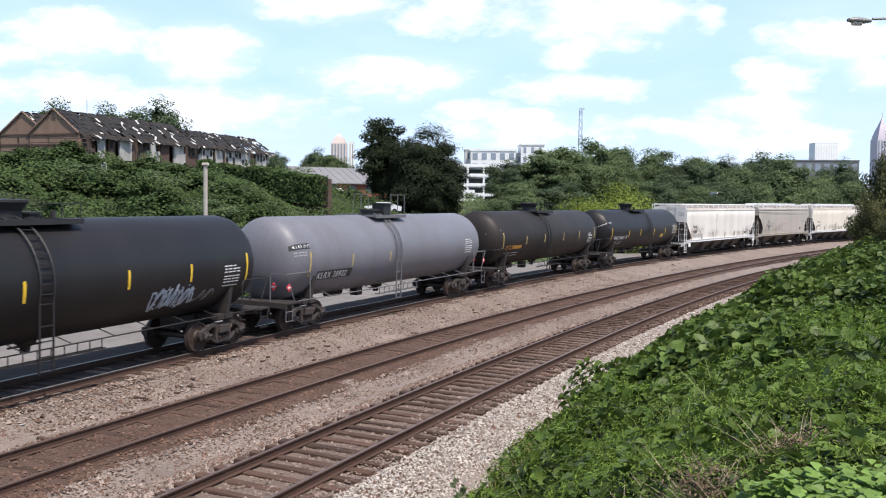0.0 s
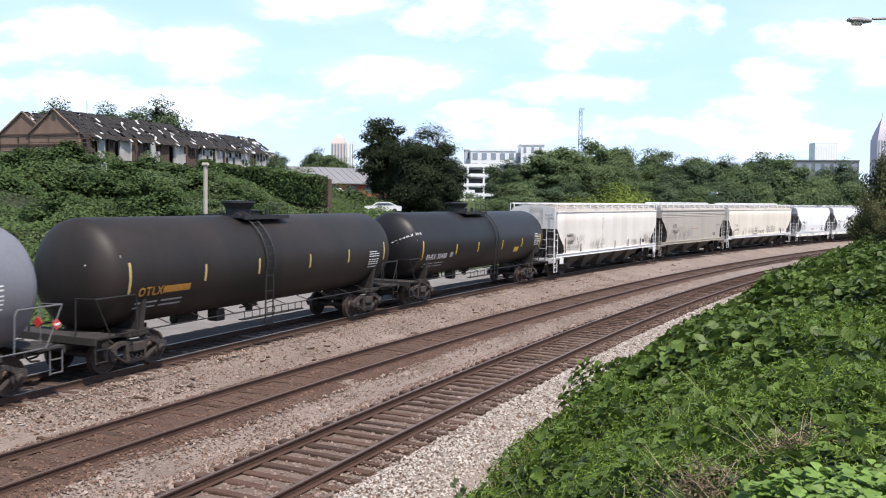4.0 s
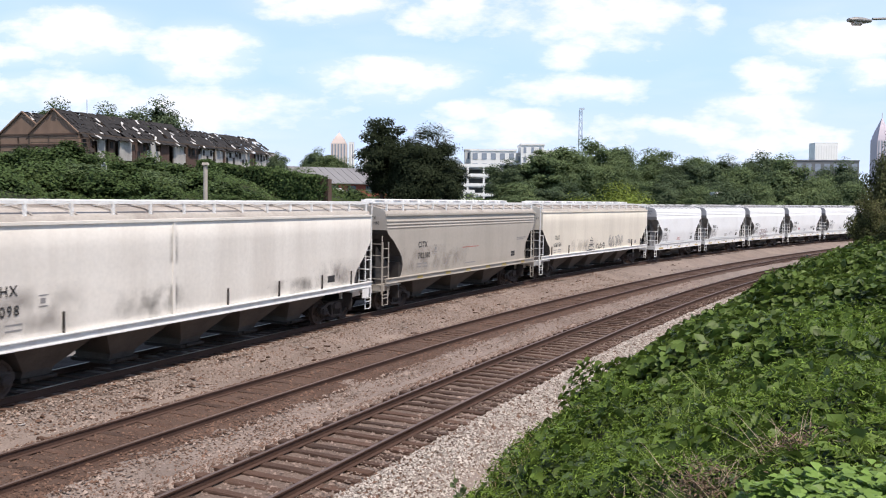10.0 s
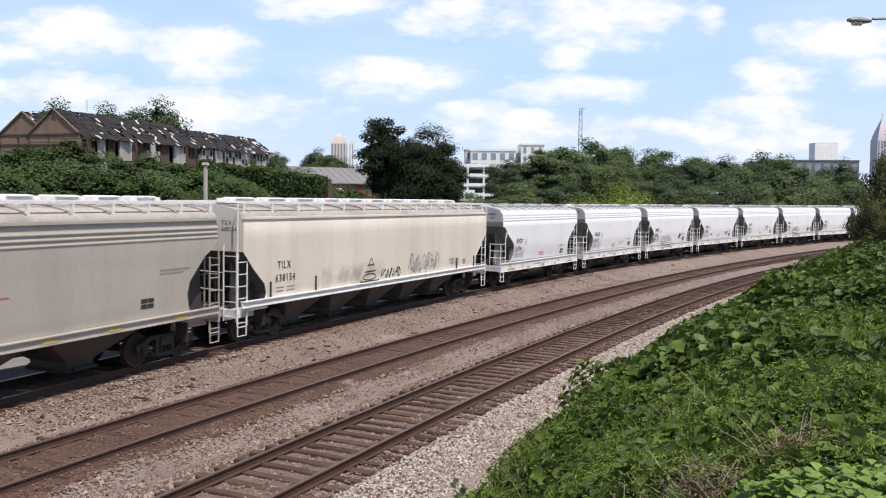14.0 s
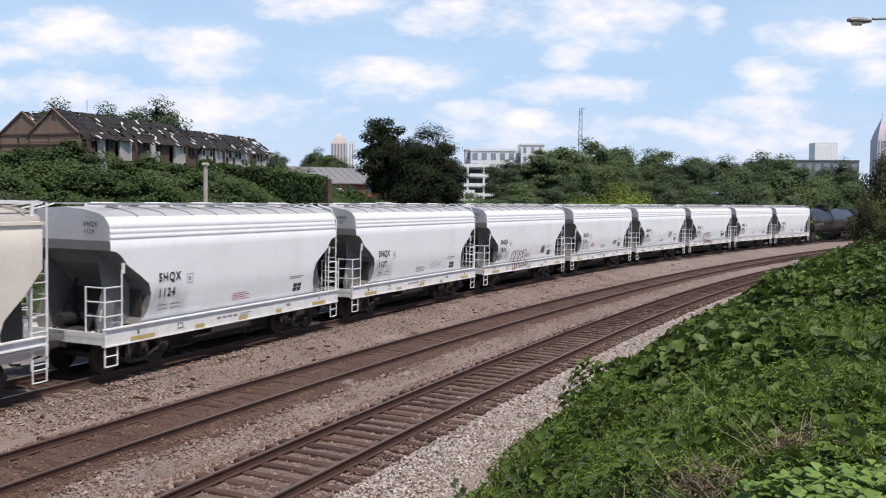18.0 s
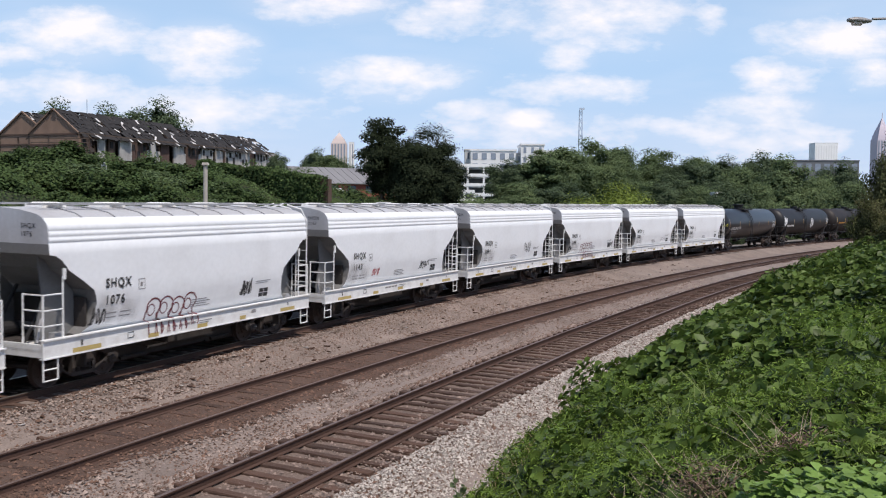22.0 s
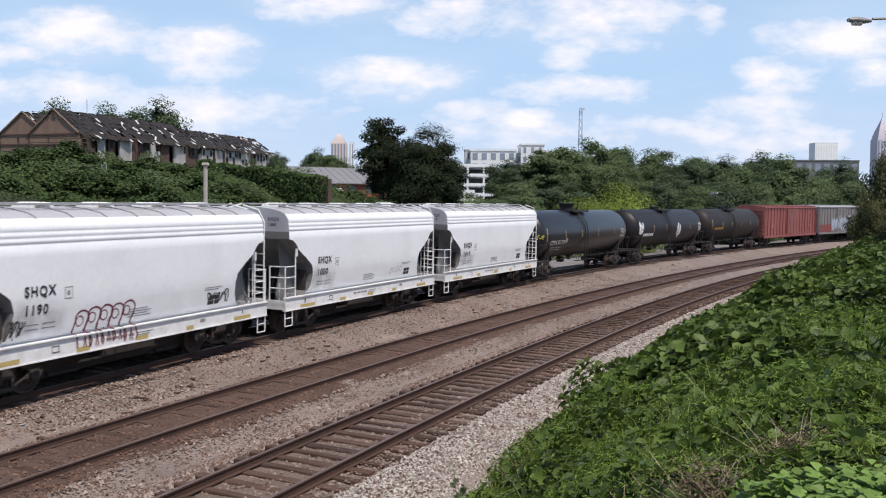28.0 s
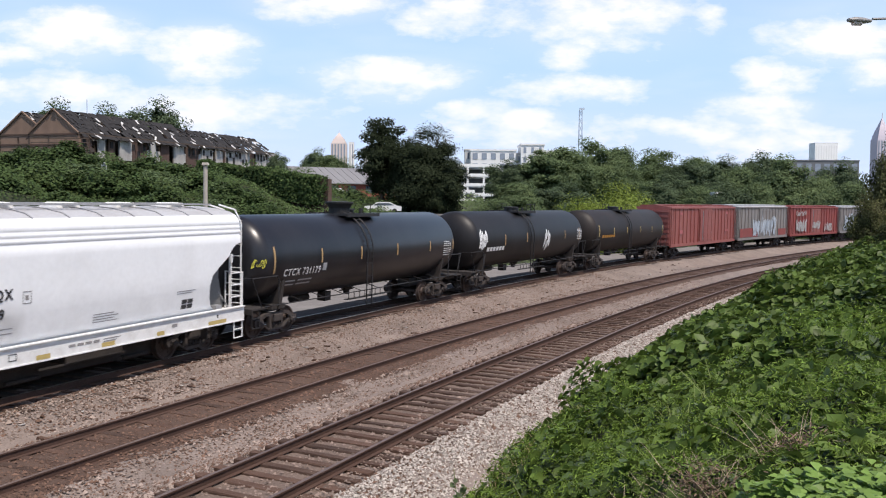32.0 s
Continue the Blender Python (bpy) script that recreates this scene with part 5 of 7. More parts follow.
for x in (-5.6, -2.9, -.75, 1.55, 3.6, 6.2):
    decal("reflective_strip", c, OLD_YELLOW, lambda x, v, lift: (x, -1.607 - lift, v), [bar(x, 1.25, .5, .12)])
on_train(c, GAPS[4], GAPS[5])
# ivory hopper with black graffiti
c, S = long_hopper(20.6, "ivory covered hopper with black outline graffiti", IVORY, GRIMY_ROOF, False, 5, BAY, 14, IVORY)
decal("reporting_mark", c, INK_BLACK, S, [shifted(letters("TILX", .25, .01), -7.85, 2.33), shifted(letters("638154", .25, .01), -7.95, 1.90)])
decal("load_lines", c, INK_DIM, S, [bar(-7.9 + k % 2 * .6, 1.68 - k // 2 * .12, .45, .04) for k in range(4)])
decal("dirt_film", c, DUST, S, [bar(-5.6, 1.36, 5.0, .9)])
decal("end_mark", c, INK_BLACK, lambda x, v, lift: (-9.6 - lift, -x, v), [shifted(letters("TILX", .13, .006), .72, 3.78), shifted(letters("638154", .13, .006), .72, 3.58)])
tri = [stroke([(-2.5, 1.45), (-1.75, 2.35), (-1.1, 1.45), (-2.5, 1.45)], .06), stroke([(-2.2, 1.82), (-1.4, 1.84)], .05), stroke([(-1.98, 2.08), (-1.55, 2.08)], .05)]
eye = [stroke([(-2.35 + .5 * (1 + math.cos(a)), 1.62 + .12 * math.sin(a)) for a in (k * .45 for k in range(15))], .045)]
decal("graffiti", c, INK_BLACK, S, tri + eye + tag_strokes(-.95, 1.48, 1.6, .4, 5, 21, .05), "black outline graffiti lettering")
decal("graffiti", c, INK_DIM, S, tag_strokes(1.4, 1.55, 2.8, .8, 7, 33, .05) + tag_strokes(1.7, 1.5, 2.4, .5, 6, 34, .03), "faded grey outline graffiti")
decal("graffiti_fill", c, INK_DIM, S, tag_strokes(5.4, 1.6, 1.0, .35, 4, 41, .04) + [bar(6.9, 1.6, .3, .25)])
for x in (-8.2, -5.6, 6.2, 8.2):
    bm = bmesh.new()
    add_box(bm, (x, -1.57, 1.68), (.06, .04, .5))
    part("side_post", bm, UNDER, c)
on_train(c, GAPS[5], GAPS[6])

# white short hoppers: one is built, seven are copied
first, S0 = short_hopper(12.5)
S = lambda x, v, lift: S0(x - .27, v, lift)      # the lettering stands a little off the middle
decal("dirt_film", first, DUST, S, [bar(-4.4, 1.34, 2.2, 1.0)])
decal("load_lines", first, INK_DIM, S, [bar(-3.45 + k % 2 * .5, 1.70 - k // 2 * .11, .38, .025) for k in range(4)])
decal("class_box", first, INK_DIM, S, [bar(-2.35, 2.22, .24, .02), bar(-2.35, 2.48, .24, .02), bar(-2.35, 2.22, .02, .27), bar(-2.13, 2.22, .02, .27), bar(-2.28, 2.3, .09, .11)])
decal("small_stencils", first, INK_DIM, S, [bar(2.85, 2.0, .8, .02), bar(2.85, 1.94, .65, .02)])
decal("black_panel", first, INK_BLACK, S, [bar(3.1 + a * .25, 1.5 + b * .145, .225, .12) for a in (0, 1) for b in (0, 1)])
SILL = lambda x, v, lift: (x - .27, -1.602 - lift, v)
for x, w in ((-4.55, .9), (-2.0, .4), (.0, .45), (2.0, .3), (4.2, .85)):
    decal("sill_strip", first, OLD_YELLOW, SILL, [bar(x, .91, w, .11)])
decal("sill_lettering", first, INK_DIM, SILL, [bar(-1.05 + k * .26, 1.06, .2, .06) for k in range(4)] + [bar(.05, 1.1, .6, .02), bar(.05, 1.04, .45, .02), bar(2.6, 1.06, .22, .09)])
decal("sill_box", first, INK_BLACK, SILL, [bar(-2.75, 1.0, .22, .02), bar(-2.75, 1.14, .22, .02), bar(-2.75, 1.0, .02, .16), bar(-2.55, 1.0, .02, .16), bar(-4.3, 1.06, .06, .13), bar(4.6, 1.08, .06, .1)])
NUMBERS = ["1124", "1127", "1076", "1143", "1091", "1190", "1000", "1019"]
fronts = [14.72 + 12.5 * k for k in range(8)]
cars = [first] + [copy_thing(first, Matrix()) for _ in NUMBERS[1:]]
OVER = lambda x, v, lift: (x - .27, -1.607 - lift, v) if v < 1.335 else S(x, v, lift)
ENDS = lambda x, v, lift: (-5.49 - lift, -x, v)
for k, (c, num) in enumerate(zip(cars, NUMBERS)):
    decal("reporting_mark", c, INK_BLACK, S, [shifted(letters("SHQX", .23, .03), -3.5, 2.36), shifted(letters(num, .23, .03), -3.5, 1.94)])
    decal("end_mark", c, INK_BLACK, ENDS, [shifted(letters("SHQX", .12, .01), .72, 3.86), shifted(letters(num, .12, .01), .72, 3.67)])
    r = random.Random(k)
    decal("small_notice", c, INK_RED if k == 0 else INK_DIM, S, [bar(-.2, 1.52 + q * .065, .85 - (q % 2) * .15, .022) for q in range(4)])
    if k in (2, 5):
        decal("graffiti", c, INK_WINE, OVER, bubble_letters(-1.95, .95, 1.95, 1.05, 4 if k == 2 else 5, 61 + k), "dark red outline bubble letters running down over the sill")
        decal("graffiti", c, INK_BLACK, S, tag_strokes(-3.95, 1.42, .5, .45, 3, 62 + k, .035), "small black tag")
    if k == 2:
        decal("graffiti", c, INK_BLACK, S, tag_strokes(2.1, 1.62, .6, .5, 3, 63, .04) + tag_strokes(2.15, 1.6, .5, .45, 3, 64, .03))
    elif k == 5:
        decal("graffiti", c, INK_BLACK, S, tag_strokes(3.0, 1.5, 1.0, .4, 5, 72, .04))
    elif k == 3:
        decal("graffiti", c, INK_BLACK, S, tag_strokes(2.0, 1.65, .9, .35, 4, 81, .04))
        decal("graffiti", c, INK_PINK, S, tag_strokes(-2.0, 1.62, .55, .3, 3, 82, .04))
    elif k == 4:
        decal("graffiti", c, INK_BLACK, S, tag_strokes(1.6, 1.8, .9, .6, 3, 91, .05))
    elif k in (1, 6):
        decal("graffiti_ghost", c, INK_GHOST, S, tag_strokes(1.0 + r.random(), 1.6, 1.1, .3, 4, 100 + k, .03))
    on_train(c, fronts[k], fronts[k] + 12.5)

# tank cars behind the hoppers
c = tank_car(17.2, BLACK_GLOSS, "glossy black tank car with orange strips and white lettering", dome="box")
tank_marks(c, TS, [(-6.9, -.42, .9), (-4.1, -.2, .5), (-1.35, -.22, .48), (1.55, -.22, .48), (4.6, -.2, .45), (7.0, -.2, .45)], TAN_STRIP, "CTCX 731179", INK_WHITE, -6.3, -.55, .25, [(6.05, -.35)])
decal("stencil_box", c, INK_GREY, TS, [bar(-3.95, -.5, .25, .28)])
decal("graffiti", c, SPRAY_YELLOW, lambda x, v, lift: (x, -math.sqrt(max(0, 1.48 ** 2 - (v - 2.56) ** 2)) * math.sqrt(max(.05, 1 - ((min(x, -7.08) + 7.08) / .74) ** 2)) - .01, v), tag_strokes(-7.6, 2.35, .35, .3, 3, 15, .014), "yellow graffiti tag")
on_train(c, 114.3, 131.5)
c = tank_car(17.7, BLACK, "black tank car with white graffiti tags", dome="low")
tank_marks(c, TS, [(-4.3, -.3, .6), (-1.4, -.2, .5), (4.4, -.2, .5), (6.9, -.4, .8)], TAN_STRIP, "", None, 0, 0, 0, [(6.6, -.2)], [(tag_strokes(-7.3, -.5, .8, 1.1, 4, 5, .08), INK_WHITE), (tag_strokes(1.2, -.8, .8, 1.3, 4, 8, .09), INK_WHITE), ([bar(-6.4 + k * .36, -.55, .28, .22) for k in range(6)], INK_WHITE)])
on_train(c, 131.5, 149.3)
c = tank_car(16.8, BLACK_RUST, "worn black tank car with faint orange lettering", dome="low")
tank_marks(c, TS, [(-6.6, -.3, .8), (-3.9, -.2, .45), (-1.3, -.2, .45), (1.5, -.2, .45), (4.1, -.2, .45), (6.6, -.3, .6)], OLD_YELLOW, "", None, 0, 0, 0, [(6.9, -.1)], [([bar(-6.0 + k * .4, -.4, .32, .18) for k in range(6)], INK_ORANGE)])
on_train(c, 149.3, 166.1)

# box cars
c, S = box_car(18.1, "faded red box car with vertical ribs and sliding door", RED_BOX, RED_BOX, RED_BOX, 19)
decal("small_stencils", c, INK_PINK, S, [bar(-6.5, 3.6, .5, .2), bar(-6.5, 2.0, .7, .3), bar(5.6, 3.6, .6, .2), bar(5.4, 2.0, .9, .12)])
on_train(c, 165.9, 184.0)
c, S = box_car(16.4, "grey box car with pale graffiti along the bottom", GREY_BOX, ROOF_GREY, GREY_BOX, 17, 4.5)
decal("graffiti_fill", c, RED_DARK, S, [bar(-7.2, 1.2, 5.4, .9), bar(4.6, 1.2, 2.6, .7)])
decal("graffiti", c, SPRAY_PALE, lambda x, v, lift: S(x, v, lift + .05), tag_strokes(-3.6, 1.2, 2.0, 1.7, 5, 55, .16) + tag_strokes(-1.2, 1.3, 4.8, 1.8, 9, 56, .22), "pale blue bubble-letter graffiti")
on_train(c, 184.0, 200.4)
c, S = box_car(17.4, "dark red box car with white graffiti patches", RED_DARK, RED_DARK, RED_BOX, 18)
decal("graffiti", c, INK_GREY, lambda x, v, lift: S(x, v, lift + .05), tag_strokes(-6.4, 1.3, 3.4, 1.5, 7, 57, .2) + tag_strokes(-.9, 1.7, 2.4, .9, 5, 58, .2) + tag_strokes(3.2, 1.3, 2.6, 1.0, 4, 59, .16) + tag_strokes(-6.6, 3.2, 3.4, .6, 6, 60, .1), "white graffiti patches")
on_train(c, 200.4, 217.8)
c, S = box_car(17.4, "grey box car with blue and white graffiti", GREY_BOX, ROOF_GREY, GREY_BOX, 18)
decal("graffiti", c, SPRAY_PALE, lambda x, v, lift: S(x, v, lift + .05), tag_strokes(-7, 1.3, 6, 2.0, 9, 63, .25))
on_train(c, 217.8, 235.2)
# ---- fast meshes for stones and leaves ----
def fast_mesh(name, verts, faces, mat, parent=None):
    """verts (n, 3), faces (m, k), all with k corners."""
    me = bpy.data.meshes.new(name)
    m, k = faces.shape
    me.vertices.add(len(verts))
    me.vertices.foreach_set("co", np.ascontiguousarray(verts, dtype=np.float32).ravel())
    me.loops.add(m * k)
    me.loops.foreach_set("vertex_index", np.ascontiguousarray(faces, dtype=np.int32).ravel())
    me.polygons.add(m)
    me.polygons.foreach_set("loop_start", np.arange(0, m * k, k, dtype=np.int32))
    me.update(calc_edges=True)
    me.materials.append(mat)
    ob = new(name, me)
    if parent:
        ob.parent = parent
    return ob


def frames_for(normals, rng_):
    """Random tangents round the given normals."""
    r = rng_.normal(size=normals.shape)
    a = np.cross(normals, r)
    a /= np.linalg.norm(a, axis=1, keepdims=True) + 1e-9
    return a, np.cross(normals, a)


LEAF_SHAPE = np.array([(0, -.5, 0), (.40, -.30, .10), (.46, .05, .13), (0, .55, -.06), (-.46, .05, .13), (-.40, -.30, .10)])
LEAF_FACES = np.array([(0, 1, 2, 3), (0, 3, 4, 5)])
NARROW_SHAPE = np.array([(0, -.6, -.05), (.15, -.1, .05), (.11, .3, .05), (0, .65, -.12), (-.11, .3, .05), (-.15, -.1, .05)])
QUAD_SHAPE = np.array([(-.45, -.5, 0), (.45, -.35, .1), (.4, .5, -.05), (-.4, .4, .12)])
QUAD_FACES = np.array([(0, 1, 2, 3)])


def leaf_verts(pts, normals, sizes, rng_, shape, faces):
    normals = normals / (np.linalg.norm(normals, axis=1, keepdims=True) + 1e-9)
    a, b = frames_for(normals, rng_)
    v = (a[:, None] * shape[None, :, :1] + b[:, None] * shape[None, :, 1:2] + normals[:, None] * shape[None, :, 2:3]) * sizes[:, None, None] + pts[:, None]
    f = faces[None] + (np.arange(len(pts)) * len(shape))[:, None, None]
    return v.reshape(-1, 3), f.reshape(-1, faces.shape[1])


def foliage(name, pts, normals, sizes, mat, seed, parent=None, broad=True, narrow=False):
    v, f = leaf_verts(pts, normals, sizes, np.random.default_rng(seed), NARROW_SHAPE if narrow else LEAF_SHAPE if broad else QUAD_SHAPE, LEAF_FACES if broad else QUAD_FACES)
    return fast_mesh(name, v, f, mat, parent)


# ---- loose stones on the ballast ----
DARK_BALLAST = material("rust-stained ballast", (0.085, 0.049, 0.034), 0.95, vary=0.35, scale=1.2, fine=25, bump=1.0, dirt=(0.13, 0.09, 0.07), dirt_amount=0.5, dirt_scale=0.7)
RUSTY_STONE = material("rust-stained stone", (0.125, 0.073, 0.051), 0.9, vary=0.2, scale=0.8, fine=40, bump=0.3, per_island=0.5)


NEAR_FILL = material("brown-grey gravel between the ties", (0.165, 0.12, 0.097), 0.95, vary=0.35, scale=1.0, fine=25, bump=1.0, dirt=(0.10, 0.07, 0.055), dirt_amount=0.5, dirt_scale=0.8)
FILL_STONE = material("brown-grey stone", (0.20, 0.148, 0.122), 0.9, vary=0.2, scale=0.8, fine=40, bump=0.3, per_island=0.5)


def stained_strip(key, u0, u1, lift, amp, lo, hi, mat=None):
    b = BEND[key]
    s = np.arange(lo, hi, 0.3)
    u = np.linspace(u0, u1, 12)
    x, y, _ = b.at(s[:, None], u[None])
    x, y = x.ravel(), y.ravel()
    z = b.z - 0.17 + lift + (u1 - np.tile(u, len(s))) / (u1 - u0) * b.cant + rng.normal(0, amp, len(x))
    edge = np.tile(np.abs(2 * (u - u0) / (u1 - u0) - 1), len(s))
    z -= 0.05 * smooth(.8, 1.0, edge)
    ob = mesh_object("ballast_stain", np.stack([x, y, z], 1), grid_faces(len(s), len(u)), mat or DARK_BALLAST, smooth_shade=True)
    return tagged(ob, "brown rust-stained ballast between the rails", "ballast", kind="structure")


stained_strip("middle", -1.5, 1.5, -0.004, 0.010, -40, 150)
stained_strip("near", -1.15, 1.05, -0.040, 0.012, -30, 110, NEAR_FILL)
# stained bed whose colour also deepens the shadow under the train
FAR_STAIN_SHADE = material("oily, shadow-darkened track bed", (0.048, 0.033, 0.026), 0.95, vary=0.35, scale=1.2, fine=25, bump=1.0, dirt=(0.09, 0.066, 0.052), dirt_amount=0.5, dirt_scale=0.7)
stained_strip("far", -3.0, 1.62, -0.015, 0.010, -60, 160, FAR_STAIN_SHADE)


def stones(name, n, lo, hi, w0, w1, mat, size, seed, avoid, only=None):
    r = np.random.default_rng(seed)
    s = lo + (hi - lo) * r.random(n) ** 1.6
    w = w0 + (w1 - w0) * r.random(n)
    ax, ay, _ = BEND["far"].at(s, 1.2)
    bx, by, _ = BEND["near"].at(s + 2.6, 4.2)
    x, y = ax * (1 - w) + bx * w, ay * (1 - w) + by * w
    keep = np.ones(n, bool)
    for key, half in avoid.items():
        d, _ = BEND[key].near(x, y)
        keep &= np.abs(d) > half
    if only:
        d, _ = BEND[only[0]].near(x, y)
        keep &= np.abs(d) < only[1]
    x, y = x[keep], y[keep]
    n = len(x)
    z = ballast_z(x, y) + r.uniform(-.01, .025, n) + (.034 if only else 0)
    octa = np.array([(1, 0, 0), (-1, 0, 0), (0, 1, 0), (0, -1, 0), (0, 0, 1), (0, 0, -1)], float)
    faces = np.array([(0, 2, 4), (2, 1, 4), (1, 3, 4), (3, 0, 4)])      # the buried underside is left off
    sz = size * r.lognormal(0, .35, n)
    v = octa[None] * r.uniform(.55, 1.2, (n, 6, 1)) * sz[:, None, None]
    t, tilt = r.uniform(0, 6.28, n), r.uniform(-.6, .6, n)
    c, sn = np.cos(t)[:, None], np.sin(t)[:, None]
    X, Y, Z = v[..., 0] * c - v[..., 1] * sn, v[..., 0] * sn + v[..., 1] * c, v[..., 2] * .8
    Z = Z + X * np.tan(tilt)[:, None] * .5
    v = np.stack([X + x[:, None], Y + y[:, None], Z + z[:, None]], -1).reshape(-1, 3)
    f = (faces[None] + (np.arange(n) * 6)[:, None, None]).reshape(-1, 3)
    ob = fast_mesh(name, v, f, mat)
    return tagged(ob, "loose pale and brown crushed stones lying on the track bed", "stones", kind="stuff")


stones("ballast_stones", 62000, -9, 48, 0.0, .62, STONE, .031, 11, {"near": 1.3, "middle": 1.35})
stones("pale_ballast_stones", 190000, -9, 42, .58, 1.0, PALE_STONE, .024, 13, {"near": 1.28, "middle": 1.5})
stones("rusty_stones", 95000, -9, 44, 0.0, 1.0, RUSTY_STONE, .027, 12, {"near": 1.2})
stones("rusty_stones", 30000, -9, 34, .1, .75, RUSTY_STONE, .026, 15, {}, ("middle", 1.5))
stones("gravel_between_ties", 60000, -9, 40, .35, 1.0, FILL_STONE, .027, 14, {}, ("near", 1.25))

# ---- creepers on the near bank ----
r1 = np.random.default_rng(21)


def bank_points(n, s0, s1, u0, u1, bias=1.0):
    s = s0 + (s1 - s0) * r1.random(n) ** bias
    u = u0 + (u1 - u0) * r1.random(n)
    x, y, _ = BEND["near"].at(s, u)
    return x, y


def mound(x, y):
    """Height of the tangle of creepers over the bank."""
    return 0.06 + 0.62 * np.maximum(0, lumps(x, y, 0.95, 4) + .05) * smooth(6, 10, y) + 0.18 * (lumps(x, y, 0.33, 7) + 1) / 2 + .9 * np.exp(-((x - 2.75) ** 2 + (y - 17.4) ** 2) / .5)


def drape(n, s0, s1, u0, u1, size, mat, name, seed, tilt=.55, bias=1.0, keep=None, lift=1.0, toe=3.95, narrow=False):
    x, y = bank_points(n, s0, s1, u0, u1, bias)
    d, s = BEND["near"].near(x, y)
    shift = 0.75 * smooth(3, -7, s) + 0.25 * smooth(4, 14, s)
    ok = d > toe + shift + 0.34 * lumps(x, y, 0.9, 9) + 0.15 * lumps(x, y, .3, 2)
    ok |= (x - 2.75) ** 2 + (y - 17.4) ** 2 < .45      # a clump that leans out over the ballast
    if keep is not None:
        ok &= keep(x, y)
    x, y = x[ok], y[ok]
    d = d[ok]
    z = ground_z(x, y)
    e = .15
    gx_, gy_ = (ground_z(x + e, y) - z) / e, (ground_z(x, y + e) - z) / e
    nrm = np.stack([-gx_ * .7, -gy_ * .7, np.ones(len(x))], 1) + r1.normal(0, tilt, (len(x), 3))
    nrm[:, 2] = np.abs(nrm[:, 2])
    depth = r1.random(len(x)) ** .5
    z = z + mound(x, y) * lift * depth
    sz = size * r1.uniform(.5, 1.45, len(x))
    ob = foliage(name, np.stack([x, y, z], 1), nrm, sz, mat, seed, narrow=narrow)
    return ob


mostly_high = lambda x, y: (y > 10.5 + lumps(x, y, 1.0, 13) * 2.0) | (r1.random(len(x)) < .28)
yellowish = lambda x, y: (y < 11.5 + lumps(x, y, 1.5, 3) * 1.5)
tagged(drape(54000, -13, 16, 3.6, 10.5, .14, LEAF, "creeper_leaves", 1, keep=mostly_high), "dense broad green creeper leaves covering the bank", "creeper", kind="stuff")
tagged(drape(42000, 10, 48, 3.4, 10, .16, LEAF, "creeper_leaves", 2, bias=1.3), "dense broad green creeper leaves covering the bank", "creeper", kind="stuff")
tagged(drape(24000, 40, 130, 3.0, 13, .24, LEAF, "creeper_leaves", 3), "dense green creeper leaves along the bank", "creeper", kind="stuff")
tagged(drape(52000, -5, 26, 4.0, 9.5, .05, LEAF_YELLOW, "weed_leaves", 8, .9, narrow=True, keep=lambda x, y: lumps(x, y, 1.1, 6) > .1, lift=1.1), "fine yellow-green weeds between the creepers", "weeds", kind="stuff")
tagged(drape(210000, -13, 7, 3.9, 10.5, .038, LEAF_YELLOW, "weed_leaves", 4, .9, narrow=True, keep=yellowish, lift=1.15, toe=3.85), "fine yellow-green weeds between the creepers", "weeds", kind="stuff")
# lower leaves use LEAF_DARK, so shade in the tangle is put into colour
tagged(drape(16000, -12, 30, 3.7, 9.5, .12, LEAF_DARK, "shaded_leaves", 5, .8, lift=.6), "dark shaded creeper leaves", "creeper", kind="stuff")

# broad pale leaves of a young plant at the foot of the camera
px_, py_ = r1.uniform(1.9, 3.7, 3000), r1.uniform(4.9, 6.1, 3000)
ok = (py_ < 5.7 + .3 * lumps(px_, py_, .4, 1)) & (px_ > 2.1 + .3 * lumps(px_, py_, .3, 5))
px_, py_ = px_[ok], py_[ok]
pts = np.stack([px_, py_, ground_z(px_, py_) + .25 + r1.uniform(0, .16, len(px_))], 1)
tagged(foliage("young_leaves", pts, np.array([0, -.15, 1.]) + r1.normal(0, .22, pts.shape), r1.uniform(.05, .095, len(px_)), LEAF_LIGHT, 6), "pale green smooth leaves of low young plants", "plants", kind="stuff")


def blades(name, x, y, h, lean, mat, seed, width=.010):
    r = np.random.default_rng(seed)
    n = len(x)
    z = ground_z(x, y)
    t = r.uniform(0, 6.28, n)
    dx, dy = np.cos(t) * lean * h, np.sin(t) * lean * h
    wx, wy = -np.sin(t) * width, np.cos(t) * width
    rows = []
    for k, (f, g, w) in enumerate(((0, 0, 1), (.5, .25, .9), (.85, .7, .5), (1, 1, .1))):
        rows += [np.stack([x + dx * g - wx * w, y + dy * g - wy * w, z + h * f], 1), np.stack([x + dx * g + wx * w, y + dy * g + wy * w, z + h * f], 1)]
    v = np.stack(rows, 1).reshape(-1, 3)
    faces = np.array([(0, 1, 3, 2), (2, 3, 5, 4), (4, 5, 7, 6)])
    f = (faces[None] + (np.arange(n) * 8)[:, None, None]).reshape(-1, 4)
    return fast_mesh(name, v, f, mat)


